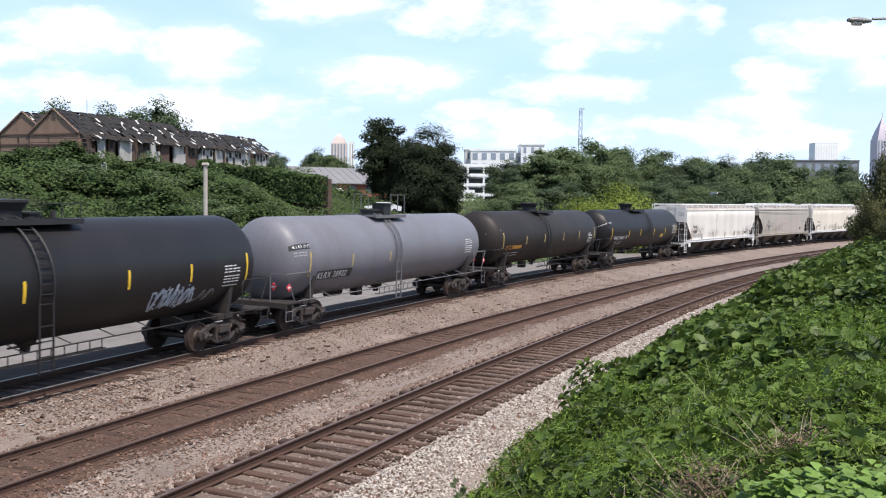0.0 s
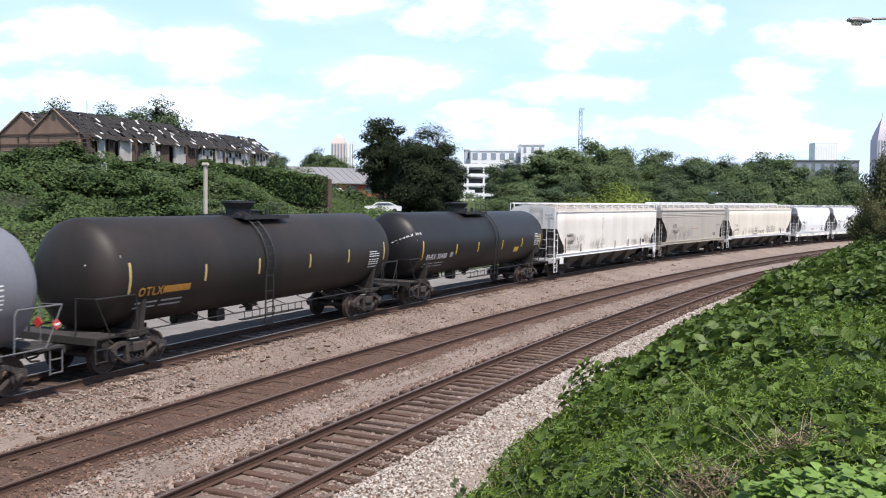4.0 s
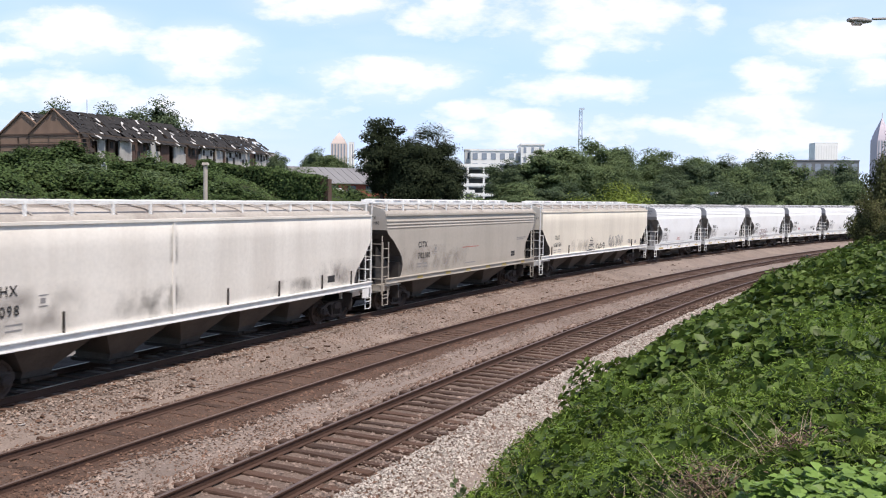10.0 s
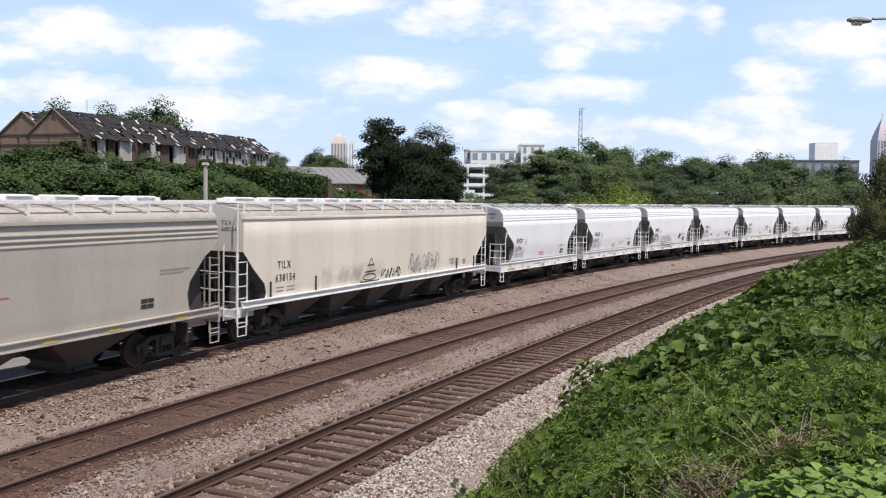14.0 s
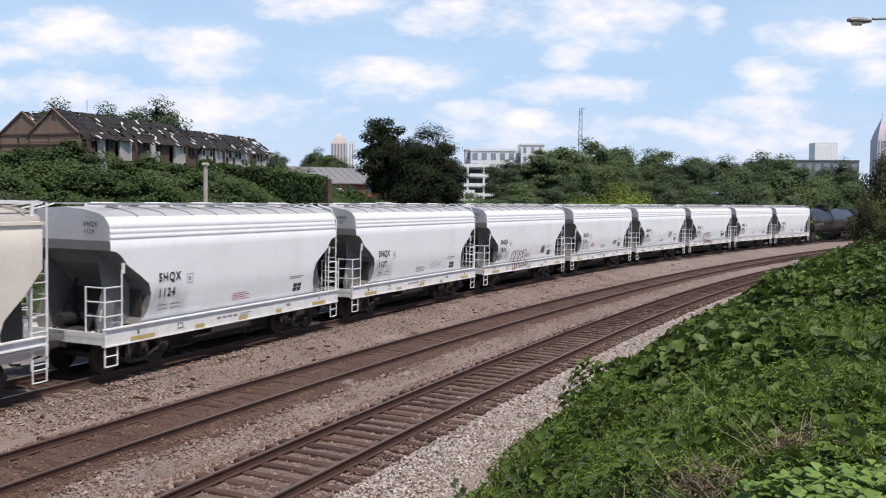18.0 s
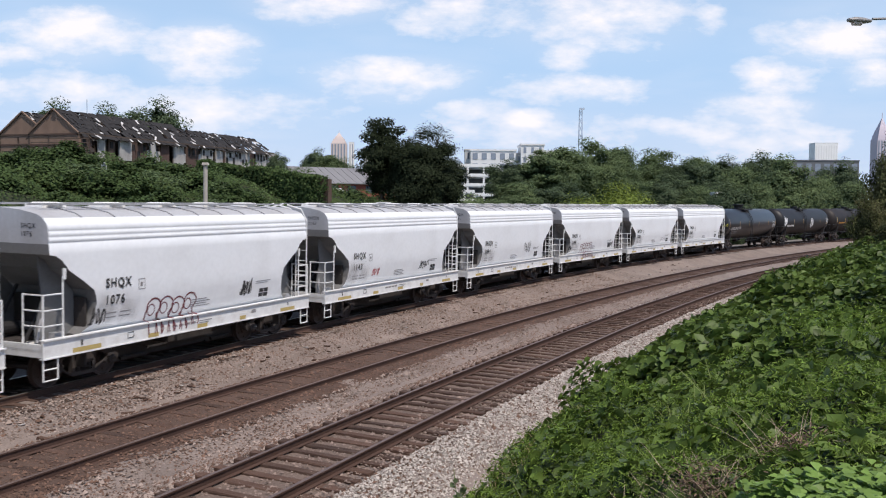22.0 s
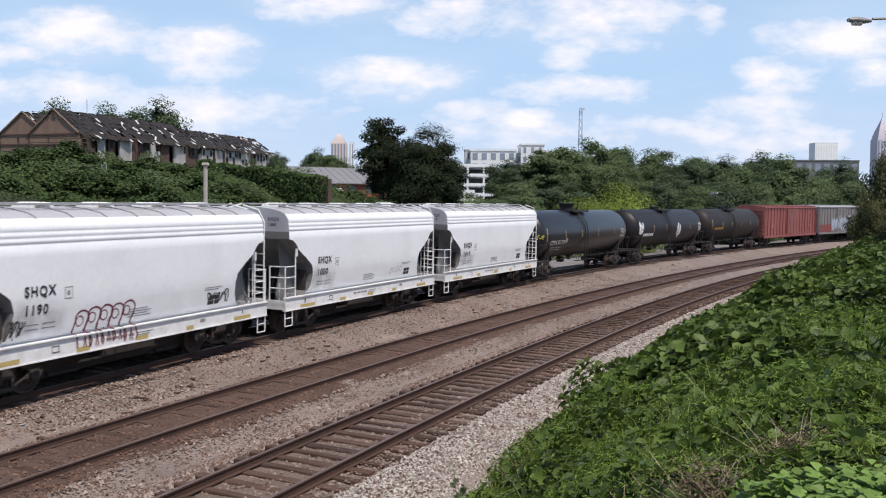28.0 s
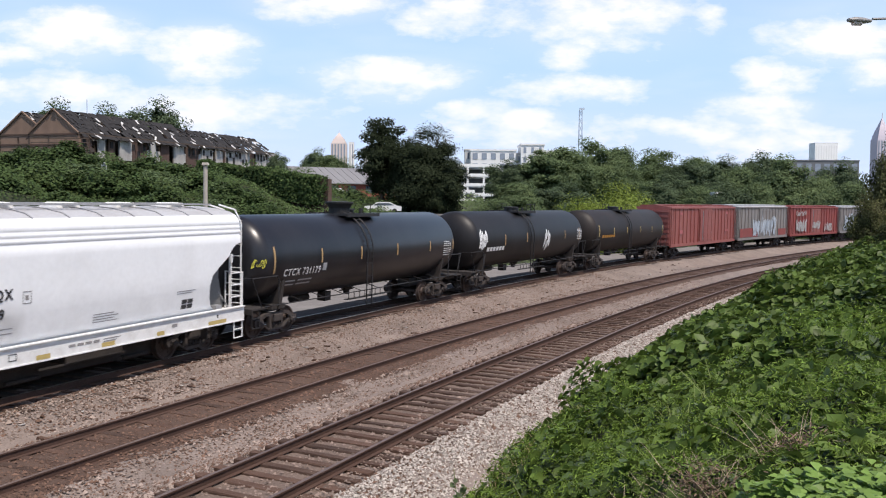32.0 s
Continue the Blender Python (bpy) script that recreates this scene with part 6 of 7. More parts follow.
x, y = bank_points(3600, -13, 3, 4.4, 9.5)
ok = (lumps(x, y, .7, 12) > .25) & (y < 11)
x, y = x[ok], y[ok]
tagged(blades("grass", x, y, r1.uniform(.15, .36, len(x)), r1.uniform(.6, 1.6, len(x)), GRASS, 31, .005), "green and dry grass blades among the creepers", "grass", kind="stuff")
x, y = bank_points(3600, -12, 1, 4.1, 5.3)
tagged(blades("grass", x, y, r1.uniform(.15, .42, len(x)), r1.uniform(.3, 1.2, len(x)), DRY_GRASS, 32, .006), "dry grass at the edge of the ballast", "grass", kind="stuff")
for k, (cx, cy, n) in enumerate(((1.95, 6.5, 90), (2.75, 6.95, 60), (1.5, 6.2, 30))):
    x, y = r1.normal(cx, .13, n), r1.normal(cy, .13, n)
    tagged(blades("dead_stems", x, y, r1.uniform(.15, .36, n), r1.uniform(.8, 2.0, n), TWIG, 33 + k, .004), "dry tangled dead stems on the bank", "dead stems", kind="stuff")
    x, y = r1.normal(cx, .13, n * 3), r1.normal(cy, .13, n * 3)
    pts = np.stack([x, y, ground_z(x, y) + mound(x, y) * 1.0 + r1.uniform(-.02, .08, len(x))], 1)
    tagged(foliage("dead_leaves", pts, np.array([0, -.2, 1.]) + r1.normal(0, .7, pts.shape), r1.uniform(.025, .06, len(x)), DEAD_LEAF, 36 + k, narrow=True), "curled brown dead leaves among the stems", "dead leaves", kind="stuff")


def weed_stalk(x, y, h, seed, leafy=26):
    """A tall thin weed growing out of the ballast."""
    r = random.Random(seed)
    base = tagged(new("weed"), "tall thin green weed growing out of the ballast", "weed", group="weeds in the ballast")
    z0 = float(max(ballast_z(np.array([x]), np.array([y]))[0], ground_z(x, y)[0])) - .03
    base.location = (x, y, z0)
    bm = bmesh.new()
    top = (r.uniform(-.1, .1), r.uniform(-.1, .1), h)
    mid = Vector(top) * .5 + Vector((r.uniform(-.04, .04), 0, 0))
    add_rod(bm, [(0, 0, 0), mid, top], .007, 4)
    part("stem", bm, GRASS, base)
    pts = np.array([[top[0] * k + r.uniform(-.09, .09) * (1.2 - k), top[1] * k + r.uniform(-.09, .09) * (1.2 - k), h * (.1 + .9 * k)] for k in (r.random() for _ in range(leafy))])
    foliage("leaves", pts, np.array([[r.uniform(-1, 1), r.uniform(-1, 1), .6] for _ in range(leafy)]), np.array([r.uniform(.05, .10) for _ in range(leafy)]), LEAF_MID, seed, base)


x, y = bank_points(1500, 36, 54, 3.9, 5.3)
tagged(blades("dry_scrub", x, y, r1.uniform(.25, .7, len(x)), r1.uniform(.3, .9, len(x)), DRY_GRASS, 35, .012), "tall dry brown grass where the bank meets the ballast", "grass", kind="stuff")
weed_stalk(0.25, 12.3, 1.05, 1)
weed_stalk(0.95, 14.2, .75, 2)
weed_stalk(1.1, 13.2, .6, 3)
weed_stalk(0.35, 11.6, .7, 4)

# ---- creepers over the far hill ----
r2 = np.random.default_rng(51)


def hill_cover(n, x0, x1, y0, y1, size, mat, name, seed, keep, label):
    x, y = r2.uniform(x0, x1, n), y0 + (y1 - y0) * r2.random(n) ** 1.3
    d3, _ = BEND["far"].near(x, y)
    ok = (-d3 > 10.2 + .5 * lumps(x, y, 2, 1)) & keep(x, y, -d3)
    x, y = x[ok], y[ok]
    bump = 2.3 * np.maximum(0, lumps(x, y, 3.4, 8)) ** 1.2 + .6 * (lumps(x, y, 1.4, 2) + 1) / 2
    z = ground_z(x, y) + bump * r2.random(len(x)) ** .35
    nrm = np.array([.1, -.5, 1.0]) + r2.normal(0, .42, (len(x), 3))
    ob = foliage(name, np.stack([x, y, z], 1), nrm, size * r2.uniform(.6, 1.3, len(x)), mat, seed, broad=False)
    return tagged(ob, label, "creeper", kind="stuff")


hill_cover(260000, -75, 8, 22, 135, .19, HILL_LEAF, "hill_creepers", 1, lambda x, y, a: x < -3 - .02 * (y - 100), "dark green creepers blanketing the slope below the mill")
hill_cover(56000, -60, 0, 22, 110, .15, LEAF_MID, "hill_creepers", 2, lambda x, y, a: (lumps(x, y, 7, 4) > .05) & (x < -5), "brighter green creepers in patches on the slope")
hill_cover(70000, -25, 110, 40, 190, .32, LEAF_MID, "scrub", 3, lambda x, y, a: (a > 11) & (a < 60) & (x > -8), "low green scrub beyond the service road")


# ---- trees ----
def tree(name, label, height, width, mat, n_clumps, per, leaf, seed, low=.25, trunk_r=.22, squash=1.0):
    """A tapered trunk with limbs and an uneven crown of leaf clumps."""
    r = np.random.default_rng(seed)
    base = tagged(new(name), label, "tree", group="trees beyond the tracks")
    cz, rz = height * (1 + low) / 2, height * (1 - low) / 2
    centres = []
    while len(centres) < n_clumps:
        p = r.uniform(-1, 1, 3)
        q = np.linalg.norm(p)
        if q < 1 and q > .25:
            k = .85 + .3 * math.sin(3 * math.atan2(p[1], p[0]) + seed) * abs(p[2]) + r.normal(0, .08)
            w = width / 2 * (1 - .35 * max(0, p[2]) ** 2)
            centres.append((p[0] * w * k, p[1] * w * k, cz + p[2] * rz * (k if p[2] > 0 else 1) * squash))
    centres = np.array(centres)
    bm = bmesh.new()
    lean = r.uniform(-.04, .04, 2) * height
    spine = [Vector((lean[0] * t, lean[1] * t, height * .8 * t)) for t in (0, .12, .35, .6, .8, 1)]
    for (a, b), (ra, rb) in zip(zip(spine, spine[1:]), ((1.35, 1), (1, .8), (.8, .55), (.55, .35), (.35, .12))):
        add_rod(bm, [a, a.lerp(b, .5), b], trunk_r * (ra + rb) / 2, 8)
    for c in centres[r.permutation(n_clumps)[:14]]:
        s = spine[1].lerp(spine[4], r.uniform(.1, .9))
        m = s.lerp(Vector(c), .55) + Vector((0, 0, -.04 * height * r.random()))
        add_rod(bm, [s, m, Vector(c)], trunk_r * .22, 5)
    part("trunk", bm, BARK, base)
    cr = width * .155
    pts = np.repeat(centres, per, 0)
    d = r.normal(size=pts.shape)
    d /= np.linalg.norm(d, axis=1, keepdims=True)
    pts = pts + d * (cr * r.uniform(.45, 1.1, (len(pts), 1)) * np.repeat(r.uniform(.7, 1.25, n_clumps), per)[:, None]) * (1, 1, .75)
    out = (pts - (0, 0, cz - .1 * rz)) / (width / 2, width / 2, rz)
    out /= np.linalg.norm(out, axis=1, keepdims=True) + .2
    nrm = d * .45 + out * .55 + np.array([0, 0, .4]) + r.normal(0, .35, d.shape)
    foliage("crown", pts, nrm, leaf * r.uniform(.6, 1.3, len(pts)), mat, seed, base, broad=False)
    return base


def put(base, x, y, turn=0.0, k=1.0, kz=1.0, sink=.2):
    z = float(ground_z(x, y)[0]) - sink
    return Matrix.Translation((x, y, z)) @ Matrix.Rotation(turn, 4, "Z") @ Matrix.Diagonal((k, k, kz, 1))


def plant(kinds, rows):
    """Sets trees of the given kinds at (kind, x, y, height factor, width factor); the first of a kind is moved there, the others are copies."""
    used = set()
    for i, (k, x, y, kz, kw) in enumerate(rows):
        m = put(kinds[k], x, y, i * 2.4, kw * 1.08, kz * (1.0 if k == "side" else 1.1))
        if k in used:
            copy_thing(kinds[k], m)
        else:
            used.add(k)
            pending.append((kinds[k], m))


pending = []


oak = tree("tree", "large dark-leaved spreading oak with gaps in its crown", 12.6, 11.4, OAK_LEAF, 210, 420, .19, 3, .06, .42, 1.0)
kinds = {
    "dark": tree("tree", "dark green broadleaf tree beyond the railway", 10, 8, LEAF_DARK, 150, 300, .20, 11, .0),
    "mid": tree("tree", "mid-green broadleaf tree in the belt beyond the railway", 10, 9, LEAF_MID, 160, 300, .20, 12, -.05),
    "mid_b": tree("tree", "rounded green broadleaf tree in the belt beyond the railway", 10, 8, LEAF_MID, 150, 300, .20, 13, -.05),
    "tall": tree("tree", "tall narrow green tree in the belt beyond the railway", 12, 7, LEAF_MID, 140, 300, .20, 14, -.02),
    "bright": tree("bush", "bright yellow-green rounded bush beyond the railway", 5, 9, BUSH_LEAF, 110, 300, .13, 15, -.1),
    "shrub": tree("shrub", "dark mound of creepers swallowing a shrub on the slope", 3.6, 6.4, HILL_LEAF, 46, 260, .19, 17, -.25, .08),
    "pale_shrub": tree("shrub", "lighter green shrub on the overgrown slope", 3.2, 5.6, LEAF_MID, 40, 240, .17, 18, -.25, .08),
    "side": tree("tree", "small sparse tree with yellowing leaves on the bank", 4.6, 4.2, SIDE_LEAF, 90, 170, .10, 16, .0, .10)}
oak.matrix_basis = put(oak, -2.7, 118, .7, 1.0, .88)
airy = tree("tree", "thin-crowned dark oak with sky showing through its top", 13.4, 7.4, OAK_LEAF, 90, 240, .19, 8, .12, .30)
airy.matrix_basis = put(airy, -8.4, 121, .2)
young_oak = tree("tree", "small dark oak at the edge of the larger one", 8.2, 6.4, OAK_LEAF, 80, 240, .19, 21, .0, .18)
young_oak.matrix_basis = put(young_oak, .1, 114, 1.1, .85)
BELT = [
    ("dark", -77.0, 175, 1.38, 1.5),
    ("dark", -67.7, 180, 1.36, 1.35),
    ("dark", -56.3, 175, 1.38, 1.6),
    ("dark", -28.2, 150, 0.42, 0.46),
    ("mid", -23.6, 185, 0.62, 1.0),
    ("dark", -27.3, 190, 0.67, 0.8),
    ("mid", 9.6, 115, 0.55, 0.78),
    ("dark", 11.0, 150, 0.62, 1.01),
    ("tall", 16.7, 150, 0.75, 1.3),
    ("mid", 21.2, 155, 0.97, 1.16),
    ("mid_b", 27.0, 160, 1.07, 1.21),
    ("mid", 32.6, 165, 1.05, 0.99),
    ("mid_b", 41.8, 175, 0.97, 1.42),
    ("dark", 46.6, 170, 0.83, 1.15),
    ("mid", 58.8, 205, 1.03, 1.08),
    ("dark", 63.2, 200, 0.92, 1.35),
    ("mid", 49.8, 150, 0.96, 1.01),
    ("dark", 73.9, 205, 1.01, 1.45),
    ("mid_b", 54.5, 140, 1.1, 1.3),
    ("mid", 63.2, 150, 0.93, 1.01),
    ("dark", 85.5, 190, 1.03, 1.28),
    ("mid", 59.4, 130, 0.81, 0.88),
    ("dark", 11.1, 120, 0.47, 0.91),
    ("dark", 16.5, 120, 0.53, 0.91),
    ("dark", 32.8, 130, 0.73, 0.99),
    ("mid", 36.4, 125, 0.71, 0.84),
    ("mid_b", 30.3, 130, 0.63, 0.88),
    ("mid", 44.3, 125, 0.79, 0.75),
    ("dark", -13.2, 125, 0.14, 0.53),
    ("mid", 6.0, 105, 0.40, 0.63),
    ("dark", 37.1, 115, 0.7, 0.78),
    ("bright", 18.4, 95, 1.27, 1.15),
    ("bright", 16.4, 98, 1.0, 0.5),
    ("shrub", -50.0, 104, .62, 1.3),
    ("shrub", -43.0, 102, .2, 1.1),
    ("shrub", -51.5, 106, .75, 1.2),
    ("shrub", -37.0, 99, .35, 1.1),
    ("shrub", -31.0, 95, .45, 1.2),
    ("shrub", -38.5, 88, .7, 1.2),
    ("shrub", -26.0, 90, .55, 1.1),
    ("shrub", -21.0, 86, .55, 1.0),
    ("shrub", -29.0, 78, .7, 1.2),
    ("shrub", -35.0, 74, .7, 1.1),
    ("shrub", -23.0, 70, .65, 1.0),
    ("shrub", -16.5, 80, .7, .9),
    ("shrub", -27.0, 63, .6, .9),
    ("pale_shrub", -27.5, 84, .6, 1.0),
    ("pale_shrub", -32.5, 80, .6, 1.1),
    ("pale_shrub", -20.0, 75, .55, .9),
    ("pale_shrub", -24.5, 58, .45, .8),
    ("pale_shrub", -16.0, 66, .5, .8),
    ("side", 19.2, 38, 1.08, 0.52),
    ("side", 21.6, 41, 1.15, 0.59),
    ("side", 17.9, 37, 0.56, 0.42),
    ("side", 18.2, 35, 0.42, 0.46)]
plant(kinds, BELT)
for ob, m in pending:
    ob.matrix_basis = m
# ---- materials of the buildings ----
BRICK = material("tan brick", (0.24, 0.16, 0.115), 0.9, vary=0.2, scale=0.5, fine=9, bump=0.3, dirt=(0.16, 0.10, 0.08), dirt_amount=0.5, dirt_scale=0.4)
BRICK_RED = material("red brick", (0.30, 0.085, 0.06), 0.9, vary=0.2, scale=0.5, fine=9, bump=0.3, dirt=(0.16, 0.06, 0.05), dirt_amount=0.4, dirt_scale=0.4)
BRICK_DARK = material("sooty brick", (0.10, 0.06, 0.048), 0.9, vary=0.25, scale=0.6, fine=9, bump=0.3, dirt=(0.04, 0.045, 0.025), dirt_amount=0.6, dirt_scale=0.4)
PEELED = material("peeling white plaster", (0.43, 0.41, 0.39), 0.9, vary=0.2, scale=0.8, fine=6, bump=0.2, dirt=(0.17, 0.14, 0.12), dirt_amount=0.7, dirt_scale=0.9, streak=True)
CHARRED = material("charred roofing", (0.020, 0.018, 0.018), 0.9, vary=0.4, scale=0.7, fine=7, bump=0.3, dirt=(0.055, 0.048, 0.045), dirt_amount=0.4, dirt_scale=0.5)
TORN = material("torn pale underlay", (0.55, 0.54, 0.53), 0.8, vary=0.3, scale=1.0, fine=8, bump=0.2)
TIMBER = material("dark roof timber", (0.09, 0.065, 0.05), 0.9, vary=0.3, scale=1.5)
METAL_ROOF = material("grey sheet roof", (0.24, 0.235, 0.24), 0.6, 0.1, vary=0.12, scale=0.3, fine=4, bump=0.1)
CONCRETE = material("pale concrete", (0.62, 0.61, 0.59), 0.85, vary=0.1, scale=0.1, fine=1.5, bump=0.1)
RENDER_WHITE = material("white facade", (0.80, 0.80, 0.79), 0.8, vary=0.06, scale=0.08, fine=1, bump=0.0)
# sunlight on the slab tower is put into this brighter white
SUNLIT_WHITE = material("sun-bright white cladding", (0.90, 0.90, 0.89), 0.7, vary=0.03, scale=0.05, fine=.5, bump=0.0)
GLASS = material("dark window glass", (0.10, 0.12, 0.15), 0.15, vary=0.2, scale=0.2, fine=1, bump=0.0)
GLASS_BLUE = material("blue-grey glazing", (0.26, 0.30, 0.36), 0.25, vary=0.15, scale=0.1, fine=1, bump=0.0)
# skyline stone is made pale in its own colour, standing for haze
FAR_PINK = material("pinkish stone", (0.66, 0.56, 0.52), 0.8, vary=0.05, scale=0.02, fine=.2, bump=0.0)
FAR_BROWN_HAZED = material("haze-paled brown granite", (0.56, 0.50, 0.56), 0.6, vary=0.08, scale=0.02, fine=.2, bump=0.0)
SLATE = material("dark grey cladding", (0.14, 0.145, 0.155), 0.6, vary=0.1, scale=0.1, fine=1, bump=0.0)
POLE_WOOD = material("pale weathered pole", (0.42, 0.38, 0.33), 0.9, vary=0.2, scale=2, fine=20, bump=0.4)
LAMP_GREY = material("grey lamp housing", (0.30, 0.29, 0.28), 0.5, 0.3, vary=0.1, scale=4, bump=0.05)
CAR_WHITE = material("white car paint", (0.75, 0.75, 0.75), 0.3, vary=0.03, scale=2, bump=0.0)
RUBBER = material("tyre rubber", (0.03, 0.03, 0.03), 0.9, vary=0.1, scale=5)
MAST_GREY = material("galvanised lattice", (0.52, 0.60, 0.70), 0.6, 0.2, vary=0.1, scale=.5)

# ---- the burnt-out mill on the hill: two long gabled ranges ----
def mill(origin, turn, length, width, base_z, eave_z, ridge_z, openings, seed):
    """Local x runs along the range away from the camera, local y to its hidden side."""
    r = random.Random(seed)
    base = tagged(new("mill"), "burnt-out brick mill with a torn charred roof", "ruin", group="ruined mill ranges")
    base.matrix_basis = Matrix.Translation((origin[0], origin[1], base_z)) @ Matrix.Rotation(turn, 4, "Z")
    eave, ridge, low = eave_z - base_z, ridge_z - base_z, -5.0
    bm = bmesh.new()
    add_plate(bm, [(0, 0, low), (0, width, low), (0, width, eave), (0, width / 2, ridge), (0, 0, eave)], (.4, 0, 0))
    bmesh.ops.recalc_face_normals(bm, faces=bm.faces)
    gable = part("gable_wall", bm, BRICK, base, "tan brick gable wall with string courses")
    for z in (eave - .1, eave - 1.5):
        bm = bmesh.new()
        add_box(bm, (-.05, width / 2, z), (.12, width, .22))
        part("string_course", bm, BRICK_DARK, gable)
    for y0, y1 in ((0, width / 2), (width, width / 2)):
        bm = bmesh.new()
        add_rod(bm, [(-.12, y0, eave + .05), (-.12, y1, ridge + .08)], .14, 4)
        part("barge_board", bm, BRICK, gable)
    for k in range(3):
        bm = bmesh.new()
        add_box(bm, (-.02, width * (.2 + .3 * k), .3), (.1, width * .2, 1.4))
        part("window_opening", bm, CHARRED, gable)
    bm = bmesh.new()
    add_box(bm, (length / 2, width, (eave + low) / 2), (length, .4, eave - low))
    add_box(bm, (length, width / 2, (eave + low) / 2), (.4, width, eave - low))
    add_box(bm, (length / 2, width * .6, (eave + low) / 2 - .2), (length, .3, eave - low - .4))
    part("back_wall", bm, TIMBER, base)
    bm = bmesh.new()
    add_box(bm, (length / 2, .1, low / 2), (length, .3, -low))
    part("wall_foot", bm, BRICK_DARK, base)
    # piers and patched panels between the openings
    x, k = .4, 0
    while x < length - .5:
        w = r.choice((1.4, 2.0, 2.6, 3.2)) if k % 2 == 0 else r.choice((.7, .9, 1.2))
        if k % 2 == 0 or r.random() < .15:
            bm = bmesh.new()
            add_box(bm, (x + w / 2, r.uniform(-.05, .08), eave / 2), (w, .25, eave))
            panel = part("wall_panel", bm, PEELED if (r.random() < .72 and x > 2.5) else BRICK_DARK, base)
            for q in range(int(w / .9)):
                bm = bmesh.new()
                add_box(bm, (x + (q + .5) * w / int(w / .9), -.08, eave * r.choice((.3, .62))), (.55, .12, r.uniform(.8, 1.3)))
                part("broken_window", bm, CHARRED, panel)
        elif r.random() < .4:
            bm = bmesh.new()
            add_box(bm, (x + w / 2, .1, eave * .25 + .2), (w, .15, eave * .45))
            part("wall_panel", bm, PEELED, base)
        x += w
        k += 1
    bm = bmesh.new()
    add_box(bm, (length / 2, -.1, eave), (length, .25, .22))
    part("eave_beam", bm, TIMBER, base)
    # rafters and loose roofing sheets on both slopes
    for sy in (0, 1):
        y0 = -.8 if sy == 0 else width + .8
        drop = eave - .8 * (ridge - eave) / (width / 2)       # height of the overhanging edge
        for i in range(int(length / 1.2)):
            bm = bmesh.new()
            add_rod(bm, [(.3 + i * 1.2, y0, drop - .1), (.3 + i * 1.2, width / 2, ridge)], .07, 4)
            part("rafter", bm, TIMBER, base)
        slope = math.atan2(ridge - drop, width / 2 + .8) * (1 if sy == 0 else -1)
        n, m = int(length / .85), 6
        for i in range(n):
            for j in range(m):
                hole = .07 + .07 * math.sin(i * .45 + seed) + (.10 if j == 0 else 0)
                if r.random() < hole:
                    continue
                f = (j + .5) / m
                c = (.45 + i * length / n + r.uniform(-.2, .2), y0 + (width / 2 - y0) * f, drop + .03 + (ridge - drop) * f + r.uniform(0, .08))
                pale = 1 if r.random() < (.10 if i * length / n < length * .45 else .2) else 0
                rot = Matrix.Rotation(slope + r.gauss(0, .07), 3, "X") @ Matrix.Rotation(r.gauss(0, .07), 3, "Y") @ Matrix.Rotation(r.gauss(0, .5 if pale else .2), 3, "Z")
                bm = bmesh.new()
                add_box(bm, c, (length / n * r.uniform(.8, 1.6) * (.4 if pale else 1), (width / 2 + .85) / m * r.uniform(.8, 1.5) * 1.1, .03), rot)
                part("torn_underlay" if pale else "roof_sheet", bm, TORN if pale else CHARRED, base)
    return base


mill((-49.4, 120.0), math.atan2(.944, .33), 26, 8.6, 10.2, 13.5, 16.8, True, 4)
mill((-56.2, 125.5), math.atan2(.944, .33), 40, 8.6, 10.4, 13.8, 16.9, True, 9)
mill((-41.3, 145.0), math.atan2(.944, .33), 26, 8.0, 10.6, 13.6, 16.3, True, 14)


# ---- long shed with a brick wall, beside the oak ----
def shed(origin, turn, length, width, base_z, eave, ridge):
    base = tagged(new("warehouse"), "low red-brick warehouse with a grey sheet roof", "warehouse")
    base.matrix_basis = Matrix.Translation((origin[0], origin[1], base_z)) @ Matrix.Rotation(turn, 4, "Z")
    bm = bmesh.new()
    add_box(bm, (length / 2, width / 2, eave / 2 - 1), (length, width, eave + 2))
    part("wall", bm, BRICK_RED, base)
    bm = bmesh.new()
    add_plate(bm, [(-.4, -.6, eave), (-.4, width / 2, ridge), (-.4, width + .6, eave), (-.4, width + .6, eave - .15), (-.4, width / 2, ridge - .2), (-.4, -.6, eave - .15)], (length + .8, 0, 0))
    bmesh.ops.recalc_face_normals(bm, faces=bm.faces)
    roof = part("roof", bm, METAL_ROOF, base)
    for k in range(int(length / 1.5)):
        bm = bmesh.new()
        add_rod(bm, [(k * 1.5, -.6, eave + .03), (k * 1.5, width / 2, ridge + .03)], .05, 4)
        part("roof_seam", bm, METAL_ROOF, roof)
    for k in range(6):
        bm = bmesh.new()
        add_box(bm, (2 + k * 3.6, -.03, eave * .5), (1.6, .1, 1.2))
        part("window", bm, GLASS, base)
    bm = bmesh.new()
    add_box(bm, (9.2, -.9, eave * .42), (2.6, 1.6, .08), Matrix.Rotation(.35, 3, "X"))
    part("awning", bm, CAR_WHITE, base, "small white awning")


shed((-26.5, 148), .62, 24, 12, 5.6, 2.1, 5.0)


